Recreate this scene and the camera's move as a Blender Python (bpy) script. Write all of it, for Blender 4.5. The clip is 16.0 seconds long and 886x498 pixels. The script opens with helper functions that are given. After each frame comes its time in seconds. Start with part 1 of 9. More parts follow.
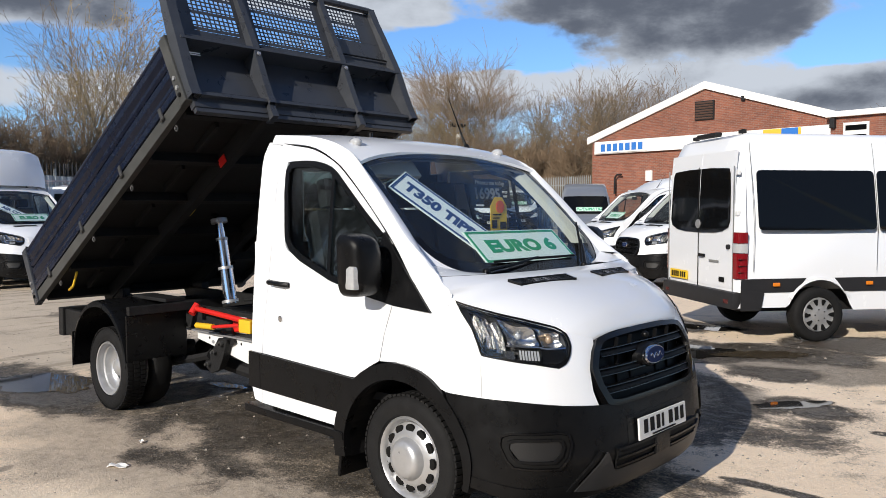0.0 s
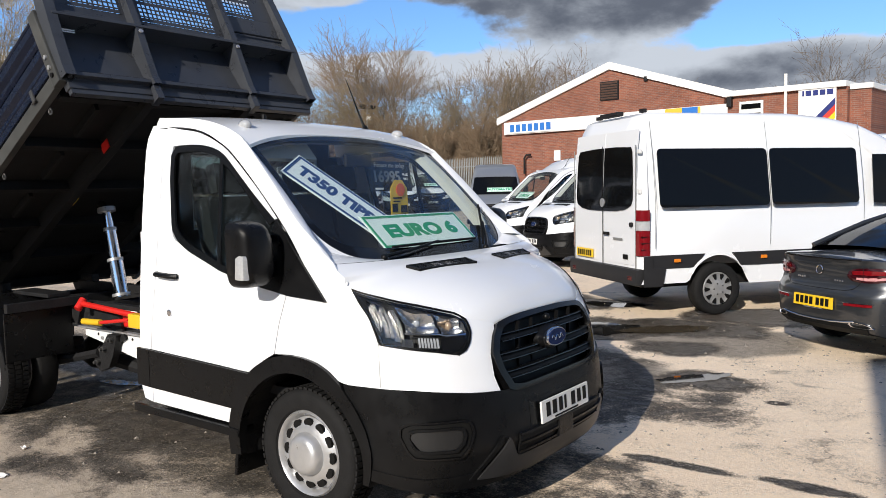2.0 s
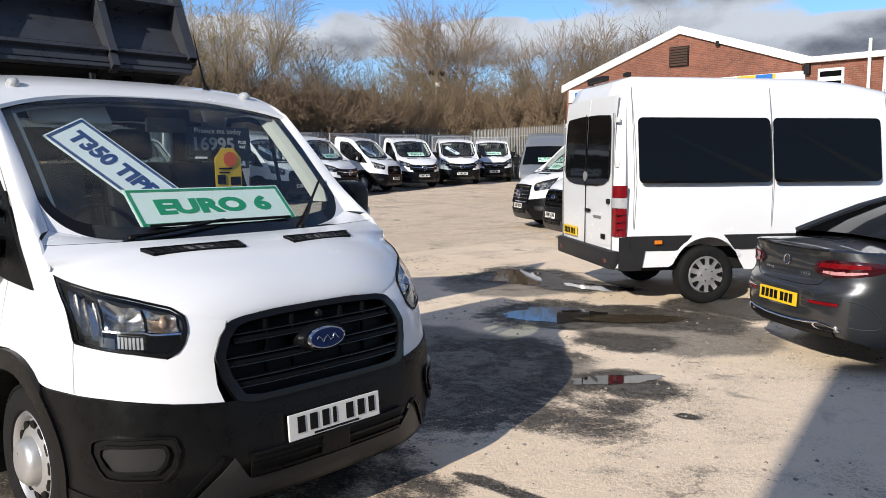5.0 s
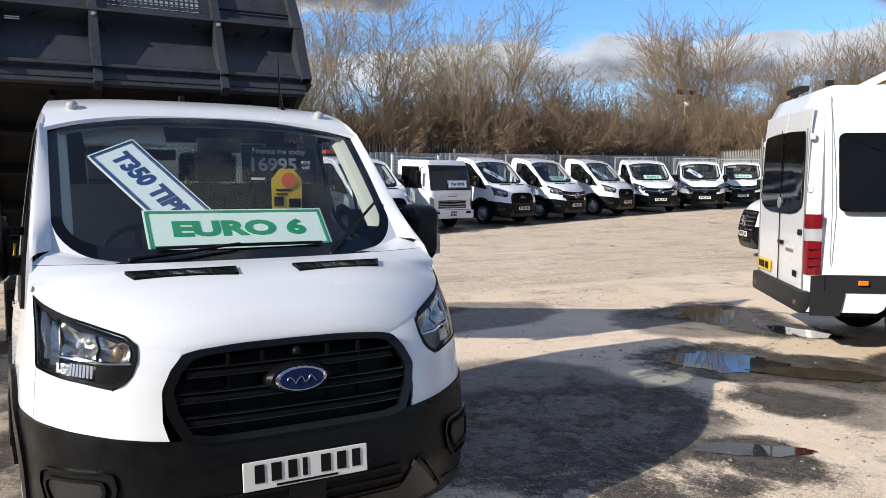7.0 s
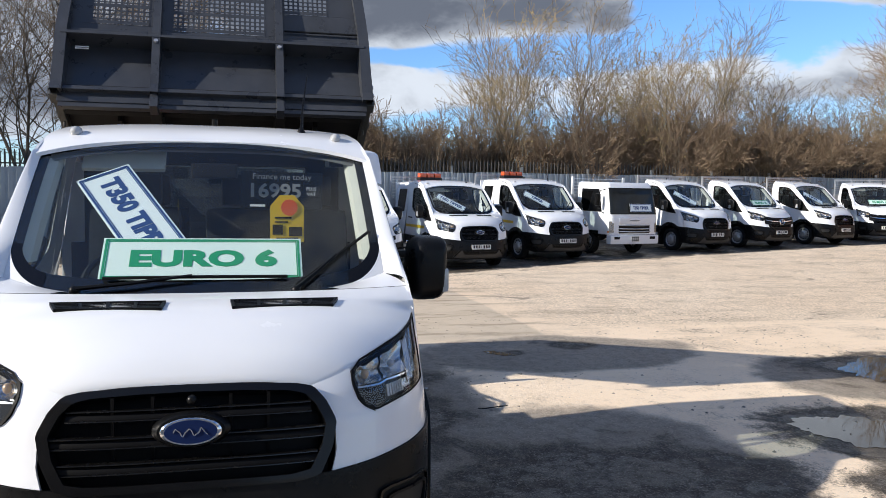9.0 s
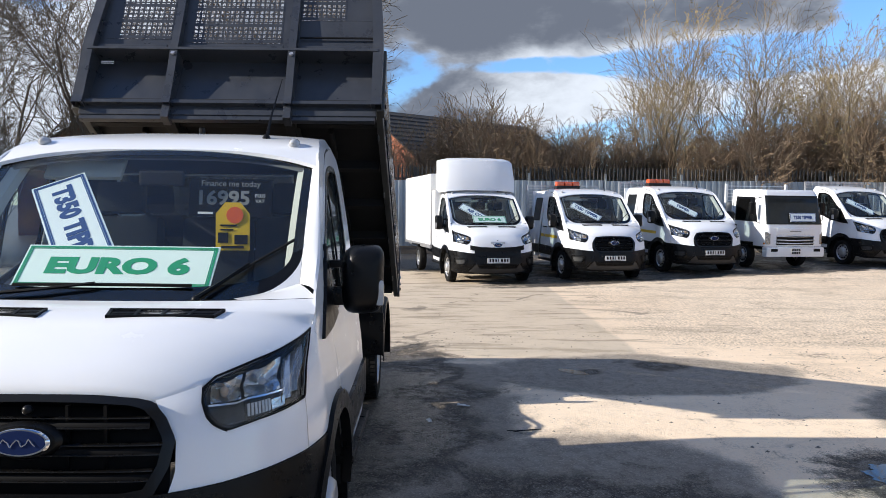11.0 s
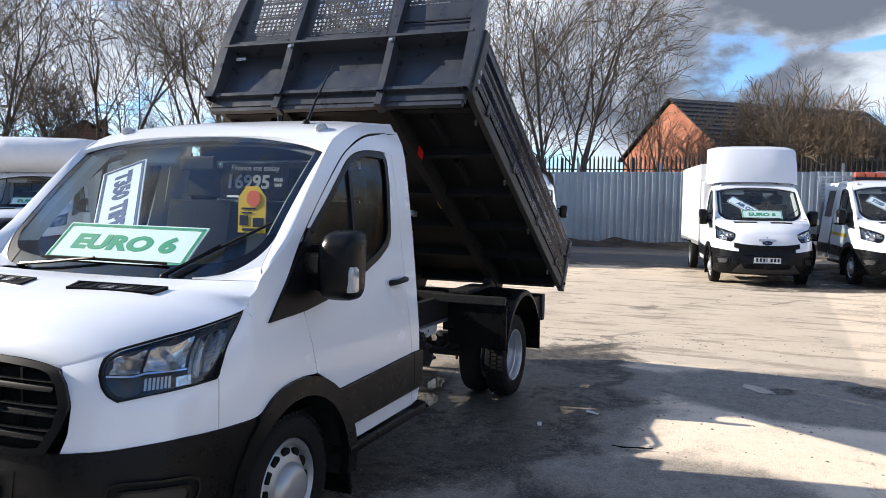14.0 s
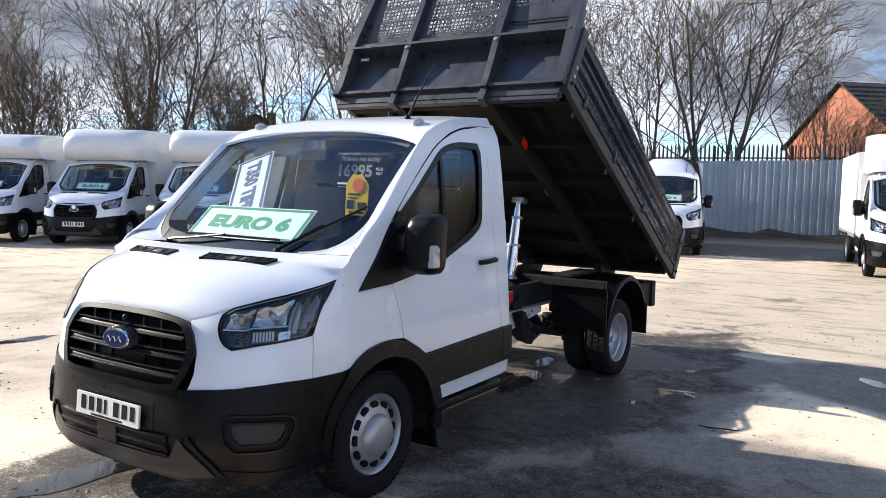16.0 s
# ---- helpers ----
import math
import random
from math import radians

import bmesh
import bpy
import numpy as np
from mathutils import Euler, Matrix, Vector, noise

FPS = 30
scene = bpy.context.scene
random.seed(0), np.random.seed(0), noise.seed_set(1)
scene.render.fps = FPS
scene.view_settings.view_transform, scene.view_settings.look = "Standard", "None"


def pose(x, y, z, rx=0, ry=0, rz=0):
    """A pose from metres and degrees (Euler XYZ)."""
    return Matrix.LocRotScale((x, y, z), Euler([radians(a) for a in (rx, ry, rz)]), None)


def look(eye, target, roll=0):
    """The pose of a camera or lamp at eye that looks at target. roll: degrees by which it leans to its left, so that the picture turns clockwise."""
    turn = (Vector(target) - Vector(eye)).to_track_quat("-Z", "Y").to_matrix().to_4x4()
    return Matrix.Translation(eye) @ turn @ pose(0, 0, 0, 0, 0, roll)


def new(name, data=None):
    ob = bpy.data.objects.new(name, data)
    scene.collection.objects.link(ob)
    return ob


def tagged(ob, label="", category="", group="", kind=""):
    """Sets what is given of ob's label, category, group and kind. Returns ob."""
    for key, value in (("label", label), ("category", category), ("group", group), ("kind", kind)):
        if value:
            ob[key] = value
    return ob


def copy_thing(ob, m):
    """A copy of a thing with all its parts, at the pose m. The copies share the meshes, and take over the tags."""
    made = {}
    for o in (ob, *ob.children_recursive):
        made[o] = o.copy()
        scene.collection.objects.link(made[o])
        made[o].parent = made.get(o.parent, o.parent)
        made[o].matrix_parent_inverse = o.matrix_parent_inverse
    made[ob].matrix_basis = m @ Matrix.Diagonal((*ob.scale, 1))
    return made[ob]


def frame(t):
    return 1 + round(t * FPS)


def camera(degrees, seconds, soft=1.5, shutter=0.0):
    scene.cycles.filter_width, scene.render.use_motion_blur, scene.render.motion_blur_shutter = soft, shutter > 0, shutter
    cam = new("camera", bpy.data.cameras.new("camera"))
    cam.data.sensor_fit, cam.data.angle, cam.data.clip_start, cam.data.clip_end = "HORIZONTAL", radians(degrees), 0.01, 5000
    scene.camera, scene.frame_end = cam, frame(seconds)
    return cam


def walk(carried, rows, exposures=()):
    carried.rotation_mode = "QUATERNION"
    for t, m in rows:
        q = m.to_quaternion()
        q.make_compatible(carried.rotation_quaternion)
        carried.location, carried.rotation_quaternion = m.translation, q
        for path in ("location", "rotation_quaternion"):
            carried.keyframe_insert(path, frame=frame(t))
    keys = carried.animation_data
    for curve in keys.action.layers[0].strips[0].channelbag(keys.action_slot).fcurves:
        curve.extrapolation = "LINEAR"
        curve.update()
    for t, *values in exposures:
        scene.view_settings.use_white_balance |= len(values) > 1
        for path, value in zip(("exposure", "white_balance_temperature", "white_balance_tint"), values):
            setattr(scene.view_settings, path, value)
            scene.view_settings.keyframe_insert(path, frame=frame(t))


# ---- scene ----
cam = camera(57.9, 16.0, 0.8)
PATH = [
    (0, (3.037, -3.986, 1.713), (1.685, -2.516, 1.606), -0.1),
    (0.5, (3.046, -3.995, 1.716), (1.71, -2.511, 1.601), -0.2),
    (1, (3.064, -3.988, 1.714), (1.764, -2.473, 1.588), -0.4),
    (1.5, (3.072, -3.94, 1.705), (1.833, -2.376, 1.565), -0.8),
    (2, (3.019, -3.818, 1.72), (1.832, -2.215, 1.566), -1.1),
    (2.5, (3.073, -3.688, 1.722), (1.92, -2.063, 1.551), -1.1),
    (3, (3.296, -3.447, 1.731), (2.162, -1.81, 1.543), -1.0),
    (5.5, (3.817, -1.977, 1.718), (2.363, -0.621, 1.492), -0.0),
    (6, (3.894, -1.685, 1.723), (2.335, -0.449, 1.513), 0.1),
    (6.5, (4.048, -1.341, 1.746), (2.389, -0.24, 1.556), 0.0),
    (7, (4.045, -1.049, 1.713), (2.3, -0.086, 1.54), 0.0),
    (7.5, (4.005, -0.747, 1.743), (2.196, 0.09, 1.581), 0.1),
    (8, (4.071, -0.393, 1.735), (2.209, 0.321, 1.588), 0.3),
    (8.5, (4.092, -0.104, 1.743), (2.186, 0.488, 1.608), 0.6),
    (9, (3.969, 0.214, 1.762), (2.029, 0.682, 1.638), 0.6),
    (11.5, (3.778, 1.737, 1.755), (1.782, 1.651, 1.655), 0.4),
    (12, (3.708, 1.963, 1.742), (1.72, 1.764, 1.645), 0.3),
    (12.5, (3.511, 2.22, 1.744), (1.541, 1.895, 1.64), 0.3),
    (13, (3.426, 2.515, 1.72), (1.482, 2.061, 1.608), 0.4),
    (13.5, (3.353, 2.836, 1.731), (1.45, 2.233, 1.609), 0.7),
    (14, (3.175, 3.053, 1.735), (1.331, 2.291, 1.605), 1.0),
    (14.5, (3.108, 3.284, 1.73), (1.319, 2.402, 1.595), 1.4),
    (15, (3.227, 3.435, 1.744), (1.49, 2.454, 1.603), 1.6),
    (15.5, (3.369, 3.482, 1.743), (1.675, 2.43, 1.591), 1.4),
    (16, (3.41, 3.636, 1.733), (1.748, 2.536, 1.569), 1.2),
]
walk(cam, [(t, look(eye, target, roll)) for t, eye, target, roll in PATH], ((0, 0.16), (3, 0.20), (5.5, 0.26), (9, 0.52), (12, 0.74), (16, 1.00)))

# ---- light ----
SUN = Vector((0.38, -2.08, 1.0)).normalized()
sun = new("sun", bpy.data.lights.new("sun", "SUN"))
sun.data.energy, sun.data.angle, sun.data.color = 4.7, radians(0.5), (1.0, 0.925, 0.82)
sun.matrix_basis = SUN.to_track_quat("Z", "Y").to_matrix().to_4x4()
world = bpy.data.worlds.new("sky")
scene.world = world
world.use_nodes = True


def sky():
    nt = world.node_tree
    n, l = nt.nodes, nt.links
    n.clear()
    out, bg = n.new("ShaderNodeOutputWorld"), n.new("ShaderNodeBackground")
    st = n.new("ShaderNodeTexSky")
    st.sky_type, st.sun_disc = "NISHITA", False
    st.sun_elevation, st.sun_rotation = math.asin(SUN.z), math.atan2(SUN.x, SUN.y)
    st.air_density, st.dust_density, st.ozone_density = 1.1, 0.0, 4.5
    tc, mp = n.new("ShaderNodeTexCoord"), n.new("ShaderNodeMapping")
    mp.inputs["Scale"].default_value = (1, 1, 1.9)
    mp.inputs["Location"].default_value = (3.1, 0.35, 0.2)
    l.new(tc.outputs["Generated"], mp.inputs["Vector"])
    layers = []
    for size, detail, rough, warp in ((2.3, 6, 0.5, 0.0), (8.5, 9, 0.58, 0.15), (22.0, 8, 0.6, 0.3)):
        tex = n.new("ShaderNodeTexNoise")
        tex.inputs["Scale"].default_value, tex.inputs["Detail"].default_value = size, detail
        tex.inputs["Roughness"].default_value, tex.inputs["Distortion"].default_value = rough, warp
        l.new(mp.outputs["Vector"], tex.inputs["Vector"])
        r = n.new("ShaderNodeMapRange")
        r.inputs["From Min"].default_value, r.inputs["From Max"].default_value = 0.3, 0.7
        l.new(tex.outputs["Fac"], r.inputs["Value"])
        layers.append(r.outputs["Result"])

    def add(a, c, k=1.0):
        s = n.new("ShaderNodeMath")
        s.operation = "MULTIPLY_ADD"
        l.new(c, s.inputs[0])
        s.inputs[1].default_value = k
        l.new(a, s.inputs[2])
        return s.outputs[0]

    total = add(add(layers[0], layers[1], 0.65), layers[2], 0.22)
    # compass angle and height of the view, in degrees
    sp = n.new("ShaderNodeSeparateXYZ")
    l.new(tc.outputs["Generated"], sp.inputs[0])

    def calc(kind, a, c):
        o = n.new("ShaderNodeMath")
        o.operation = kind
        for k, v in ((0, a), (1, c)):
            if isinstance(v, float):
                o.inputs[k].default_value = v
            else:
                l.new(v, o.inputs[k])
        return o.outputs[0]

    turn = calc("MULTIPLY", calc("ARCTAN2", calc("MULTIPLY", sp.outputs["Y"], -1.0), calc("MULTIPLY", sp.outputs["X"], -1.0)), 57.3)
    lift = calc("MULTIPLY", calc("ARCSINE", sp.outputs["Z"], 0.0), 57.3)

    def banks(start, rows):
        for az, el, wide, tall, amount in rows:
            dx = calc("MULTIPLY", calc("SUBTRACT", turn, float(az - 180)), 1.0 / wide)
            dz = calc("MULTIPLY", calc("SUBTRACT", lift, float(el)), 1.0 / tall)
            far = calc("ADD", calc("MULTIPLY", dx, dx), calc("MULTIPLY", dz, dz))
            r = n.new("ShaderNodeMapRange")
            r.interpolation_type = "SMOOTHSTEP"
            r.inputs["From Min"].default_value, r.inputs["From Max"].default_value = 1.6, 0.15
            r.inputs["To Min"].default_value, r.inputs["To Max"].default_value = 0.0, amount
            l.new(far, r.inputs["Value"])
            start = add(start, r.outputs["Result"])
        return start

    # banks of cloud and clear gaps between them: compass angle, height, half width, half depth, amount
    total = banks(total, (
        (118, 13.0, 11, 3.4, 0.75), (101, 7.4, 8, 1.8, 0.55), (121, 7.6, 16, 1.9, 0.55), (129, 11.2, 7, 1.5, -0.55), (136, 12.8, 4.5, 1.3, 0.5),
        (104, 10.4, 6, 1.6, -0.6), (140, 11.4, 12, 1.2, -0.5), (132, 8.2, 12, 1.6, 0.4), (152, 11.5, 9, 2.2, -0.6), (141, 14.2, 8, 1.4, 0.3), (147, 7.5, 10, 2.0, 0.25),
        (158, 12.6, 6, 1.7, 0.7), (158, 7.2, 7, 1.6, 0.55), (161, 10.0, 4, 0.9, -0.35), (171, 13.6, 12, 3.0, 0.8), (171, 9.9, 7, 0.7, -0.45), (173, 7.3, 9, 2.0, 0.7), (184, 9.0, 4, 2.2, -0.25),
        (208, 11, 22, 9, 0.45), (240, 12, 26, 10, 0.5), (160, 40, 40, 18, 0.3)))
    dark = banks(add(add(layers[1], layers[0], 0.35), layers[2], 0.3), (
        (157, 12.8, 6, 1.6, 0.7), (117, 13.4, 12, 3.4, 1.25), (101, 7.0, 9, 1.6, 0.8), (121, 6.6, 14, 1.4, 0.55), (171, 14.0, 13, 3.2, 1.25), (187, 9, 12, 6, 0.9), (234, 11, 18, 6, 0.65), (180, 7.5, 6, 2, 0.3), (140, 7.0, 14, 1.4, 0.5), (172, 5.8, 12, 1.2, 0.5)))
    # above the view, grey cloud bases are added to dim the skylight
    over = n.new("ShaderNodeMapRange")
    over.interpolation_type = "SMOOTHSTEP"
    over.inputs["From Min"].default_value, over.inputs["From Max"].default_value = 15.5, 25.5
    l.new(lift, over.inputs["Value"])
    dark, total = add(dark, over.outputs["Result"], 1.2), add(total, over.outputs["Result"], 0.25)
    # higher still, bright heaps with blue between are added to lift shaded sides
    high = n.new("ShaderNodeMapRange")
    high.interpolation_type = "SMOOTHSTEP"
    high.inputs["From Min"].default_value, high.inputs["From Max"].default_value = 28.0, 46.0
    l.new(lift, high.inputs["Value"])
    dark, total = add(dark, high.outputs["Result"], -0.95), add(total, high.outputs["Result"], -0.30)
    cover, shade = n.new("ShaderNodeMapRange"), n.new("ShaderNodeMapRange")
    cover.interpolation_type = "SMOOTHSTEP"
    cover.inputs["From Min"].default_value, cover.inputs["From Max"].default_value = 0.80, 1.18
    shade.interpolation_type = "SMOOTHSTEP"
    shade.inputs["From Min"].default_value, shade.inputs["From Max"].default_value = 0.65, 2.15
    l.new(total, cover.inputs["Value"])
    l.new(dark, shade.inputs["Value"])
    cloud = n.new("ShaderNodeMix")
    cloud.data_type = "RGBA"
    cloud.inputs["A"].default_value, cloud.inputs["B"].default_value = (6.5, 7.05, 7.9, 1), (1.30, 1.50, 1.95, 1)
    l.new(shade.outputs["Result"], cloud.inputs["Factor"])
    deep = n.new("ShaderNodeMix")
    deep.data_type, deep.blend_type = "RGBA", "MULTIPLY"
    deep.inputs["Factor"].default_value = 1.0
    deep.inputs["B"].default_value = (1.05, 1.30, 1.66, 1)
    l.new(st.outputs["Color"], deep.inputs["A"])
    mix = n.new("ShaderNodeMix")
    mix.data_type = "RGBA"
    l.new(cover.outputs["Result"], mix.inputs["Factor"])
    l.new(deep.outputs["Result"], mix.inputs["A"])
    l.new(cloud.outputs["Result"], mix.inputs["B"])
    l.new(mix.outputs["Result"], bg.inputs["Color"])
    bg.inputs["Strength"].default_value = 0.082
    l.new(bg.outputs["Background"], out.inputs["Surface"])


sky()

# ---- materials ----
def material(name, color, rough=0.5, metal=0.0, var=0.0, scale=8.0, bump=0.0, bump_scale=60.0, coat=0.0, tint=None, spec=0.5, stretch=(1, 1, 1), rvar=0.0):
    """A surface with stains at one scale, grain at another, and fine relief."""
    m = bpy.data.materials.new(name)
    m.use_nodes = True
    nt = m.node_tree
    n, l = nt.nodes, nt.links
    b = n["Principled BSDF"]
    b.inputs["Base Color"].default_value = (*color, 1)
    b.inputs["Roughness"].default_value, b.inputs["Metallic"].default_value = rough, metal
    b.inputs["Coat Weight"].default_value, b.inputs["Coat Roughness"].default_value = coat, 0.03
    b.inputs["Specular IOR Level"].default_value = spec
    tc, mp = n.new("ShaderNodeTexCoord"), n.new("ShaderNodeMapping")
    mp.inputs["Scale"].default_value = stretch
    l.new(tc.outputs["Object"], mp.inputs["Vector"])
    if var or rvar:
        t = n.new("ShaderNodeTexNoise")
        t.inputs["Scale"].default_value, t.inputs["Detail"].default_value, t.inputs["Roughness"].default_value = scale, 8, 0.65
        l.new(mp.outputs["Vector"], t.inputs["Vector"])
        r = n.new("ShaderNodeMapRange")
        r.inputs["From Min"].default_value, r.inputs["From Max"].default_value = 0.3, 0.7
        l.new(t.outputs["Fac"], r.inputs["Value"])
        if var:
            c = n.new("ShaderNodeMix")
            c.data_type = "RGBA"
            dark = tint or tuple(v * (1 - var) for v in color)
            c.inputs["A"].default_value = (*dark, 1)
            c.inputs["B"].default_value = (*color, 1)
            l.new(r.outputs["Result"], c.inputs["Factor"])
            l.new(c.outputs["Result"], b.inputs["Base Color"])
        if rvar:
            q = n.new("ShaderNodeMapRange")
            q.inputs["To Min"].default_value, q.inputs["To Max"].default_value = max(0.02, rough - rvar), min(1, rough + rvar)
            l.new(r.outputs["Result"], q.inputs["Value"])
            l.new(q.outputs["Result"], b.inputs["Roughness"])
    if bump:
        t2 = n.new("ShaderNodeTexNoise")
        t2.inputs["Scale"].default_value, t2.inputs["Detail"].default_value = bump_scale, 4
        l.new(mp.outputs["Vector"], t2.inputs["Vector"])
        bp = n.new("ShaderNodeBump")
        bp.inputs["Strength"].default_value, bp.inputs["Distance"].default_value = bump, 0.01
        l.new(t2.outputs["Fac"], bp.inputs["Height"])
        l.new(bp.outputs["Normal"], b.inputs["Normal"])
    return m


def glass(name, color, mix, rough=0.0, haze=0.0):
    """Thin pane: gloss over a see-through tint."""
    m = bpy.data.materials.new(name)
    m.use_nodes = True
    nt = m.node_tree
    n, l = nt.nodes, nt.links
    n.clear()
    out, mx = n.new("ShaderNodeOutputMaterial"), n.new("ShaderNodeMixShader")
    tr, gl, lw = n.new("ShaderNodeBsdfTransparent"), n.new("ShaderNodeBsdfGlossy"), n.new("ShaderNodeLayerWeight")
    tr.inputs["Color"].default_value = (*color, 1)
    gl.inputs["Roughness"].default_value = rough
    lw.inputs["Blend"].default_value = 0.5
    pw, sc = n.new("ShaderNodeMath"), n.new("ShaderNodeMapRange")
    pw.operation = "POWER"
    pw.inputs[1].default_value = 5.0
    l.new(lw.outputs["Facing"], pw.inputs[0])
    sc.inputs["To Min"].default_value, sc.inputs["To Max"].default_value = mix, 0.85
    l.new(pw.outputs[0], sc.inputs["Value"])
    l.new(sc.outputs["Result"], mx.inputs["Fac"])
    l.new(tr.outputs["BSDF"], mx.inputs[1])
    l.new(gl.outputs["BSDF"], mx.inputs[2])
    if haze:
        # pale diffuse film: the sky's haze on the glass, mixed into its colour
        film, df, nz, mr = n.new("ShaderNodeMixShader"), n.new("ShaderNodeBsdfDiffuse"), n.new("ShaderNodeTexNoise"), n.new("ShaderNodeMapRange")
        df.inputs["Color"].default_value = (0.62, 0.62, 0.58, 1)
        nz.inputs["Scale"].default_value, nz.inputs["Detail"].default_value = 3.0, 6
        tx = n.new("ShaderNodeTexCoord")
        l.new(tx.outputs["Object"], nz.inputs["Vector"])
        mr.inputs["From Min"].default_value, mr.inputs["From Max"].default_value = 0.3, 0.7
        mr.inputs["To Min"].default_value, mr.inputs["To Max"].default_value = haze * 0.6, haze * 1.4
        l.new(nz.outputs["Fac"], mr.inputs["Value"])
        l.new(mr.outputs["Result"], film.inputs["Fac"])
        l.new(mx.outputs["Shader"], film.inputs[1])
        l.new(df.outputs["BSDF"], film.inputs[2])
        l.new(film.outputs["Shader"], out.inputs["Surface"])
        return m
    l.new(mx.outputs["Shader"], out.inputs["Surface"])
    return m


WHITE = material("white_paint", (0.75, 0.77, 0.80), 0.26, var=0.012, scale=3, coat=0.6, rvar=0.02)
WHITE_OLD = material("white_panel", (0.74, 0.75, 0.75), 0.42, var=0.10, scale=2.5, rvar=0.1)
GREY_PAINT = material("grey_paint", (0.30, 0.31, 0.32), 0.3, 0.5, var=0.05, coat=0.8)
CAR_GREY = material("graphite_paint", (0.040, 0.043, 0.048), 0.30, 0.55, var=0.06, scale=5, coat=1.0)
PLASTIC = material("black_plastic", (0.0055, 0.0057, 0.0063), 0.33, var=0.3, scale=9, bump=0.10, bump_scale=500, rvar=0.12, spec=0.19)
GRILLE_BLACK = material("grille_black", (0.0035, 0.0035, 0.004), 0.5, spec=0.12)
GLOSS_BLACK = material("gloss_black", (0.004, 0.004, 0.0045), 0.24, var=0.2, spec=0.3)
BAR_BLACK = material("satin_black_bar", (0.004, 0.004, 0.0042), 0.26, var=0.2, spec=0.6, rvar=0.05)
AMBER_BULB = material("amber_bulb", (0.62, 0.44, 0.29), 0.3, 0.4, var=0.2, scale=60)
SKID = material("skid_trim_grey", (0.026, 0.026, 0.027), 0.42, var=0.25, scale=9)
MESH_GREY = material("fog_mesh_grey", (0.009, 0.009, 0.0095), 0.5, var=0.3, scale=300)
TRIM_GREY = material("bumper_grey", (0.022, 0.022, 0.024), 0.5, var=0.25, scale=6, spec=0.35)
TWIG_BROWN = material("brown_twigs", (0.25, 0.175, 0.11), 0.9, var=0.35, scale=1.5)
RUBBER = material("tyre_rubber", (0.012, 0.012, 0.0125), 0.78, spec=0.22, var=0.45, scale=14, bump=0.3, bump_scale=160)
WORN_STEEL = material("worn_dark_steel", (0.10, 0.10, 0.10), 0.45, 0.4, var=0.6, scale=40)
INK_GREY = material("grey_print", (0.24, 0.245, 0.25), 0.5)
STEEL = material("silver_steel", (0.50, 0.505, 0.515), 0.36, 0.6, var=0.15, scale=14, rvar=0.1)
REFLECTOR = material("lamp_reflector", (0.80, 0.785, 0.75), 0.20, 1.0, var=0.35, scale=28, bump=0.25, bump_scale=60)
LAMP_FACET = material("lamp_facet", (0.42, 0.415, 0.405), 0.24, 1.0, var=0.5, scale=40, bump=0.4, bump_scale=80)
CHROME = material("chrome", (0.75, 0.76, 0.78), 0.12, 1.0, var=0.06)
BED = material("black_bed_paint", (0.046, 0.050, 0.059), 0.34, var=0.3, scale=6, rvar=0.12, coat=0.1, spec=0.4)
BED_SIDE = material("navy_black_boards", (0.006, 0.010, 0.026), 0.26, var=0.35, scale=5, rvar=0.1, coat=0.12, spec=0.28)
BED_EDGE = material("worn_grey_edge", (0.075, 0.076, 0.072), 0.5, 0.2, var=0.45, scale=7, rvar=0.1)
BED_UNDER = material("bed_underside", (0.016, 0.016, 0.0165), 0.6, var=0.4, scale=5, spec=0.2)
LAMP_HOUSING = material("lamp_housing", (0.05, 0.049, 0.047), 0.4, var=0.5, scale=25, spec=0.3)
DARK_METAL = material("chassis_black", (0.018, 0.018, 0.019), 0.6, 0.0, var=0.5, scale=12, bump=0.3, spec=0.25)
SCREEN = glass("windscreen_glass", (0.88, 0.92, 0.91), 0.065, haze=0.010)
SIDE_GLASS = glass("side_glass", (0.72, 0.78, 0.77), 0.13)
TINTED = glass("privacy_glass", (0.012, 0.013, 0.015), 0.035)
CAB_GLASS = material("grey_cab_glass", (0.020, 0.023, 0.023), 0.05, var=0.5, scale=2.0, spec=0.3)
DARK_GLASS = material("dark_glass", (0.004, 0.0042, 0.0045), 0.04, spec=0.17)
LAMP_GLASS = glass("lamp_lens", (0.90, 0.92, 0.94), 0.05)
RED_LENS = material("red_lens", (0.20, 0.005, 0.009), 0.12, var=0.35, scale=30, coat=0.5)
DEEP_RED = material("deep_red_lens", (0.045, 0.003, 0.006), 0.10, var=0.4, scale=30, coat=0.5)
PINK_LENS = material("pink_lens", (0.62, 0.30, 0.30), 0.14, var=0.3, scale=60, coat=0.5)
AMBER = material("amber_lens", (0.75, 0.22, 0.02), 0.15, coat=1.0, var=0.1)
BEACON = material("beacon_red", (0.65, 0.10, 0.03), 0.2, coat=0.6, var=0.15)
CLEAR_LENS = material("clear_lens", (0.44, 0.45, 0.46), 0.14, var=0.2, scale=60, coat=1.0)
YELLOW = material("yellow_plate", (0.80, 0.52, 0.02), 0.4, var=0.06)
PLATE_WHITE = material("white_plate", (0.72, 0.72, 0.70), 0.4, var=0.05)
INK = material("black_ink", (0.006, 0.006, 0.006), 0.6, spec=0.15)
SIGN_GREEN = material("sign_mint", (0.80, 0.92, 0.87), 0.4, var=0.04)
INK_GREEN = material("green_ink", (0.01, 0.30, 0.13), 0.5)
SIGN_BLUE = material("sign_pale_blue", (0.80, 0.88, 0.90), 0.4, var=0.05)
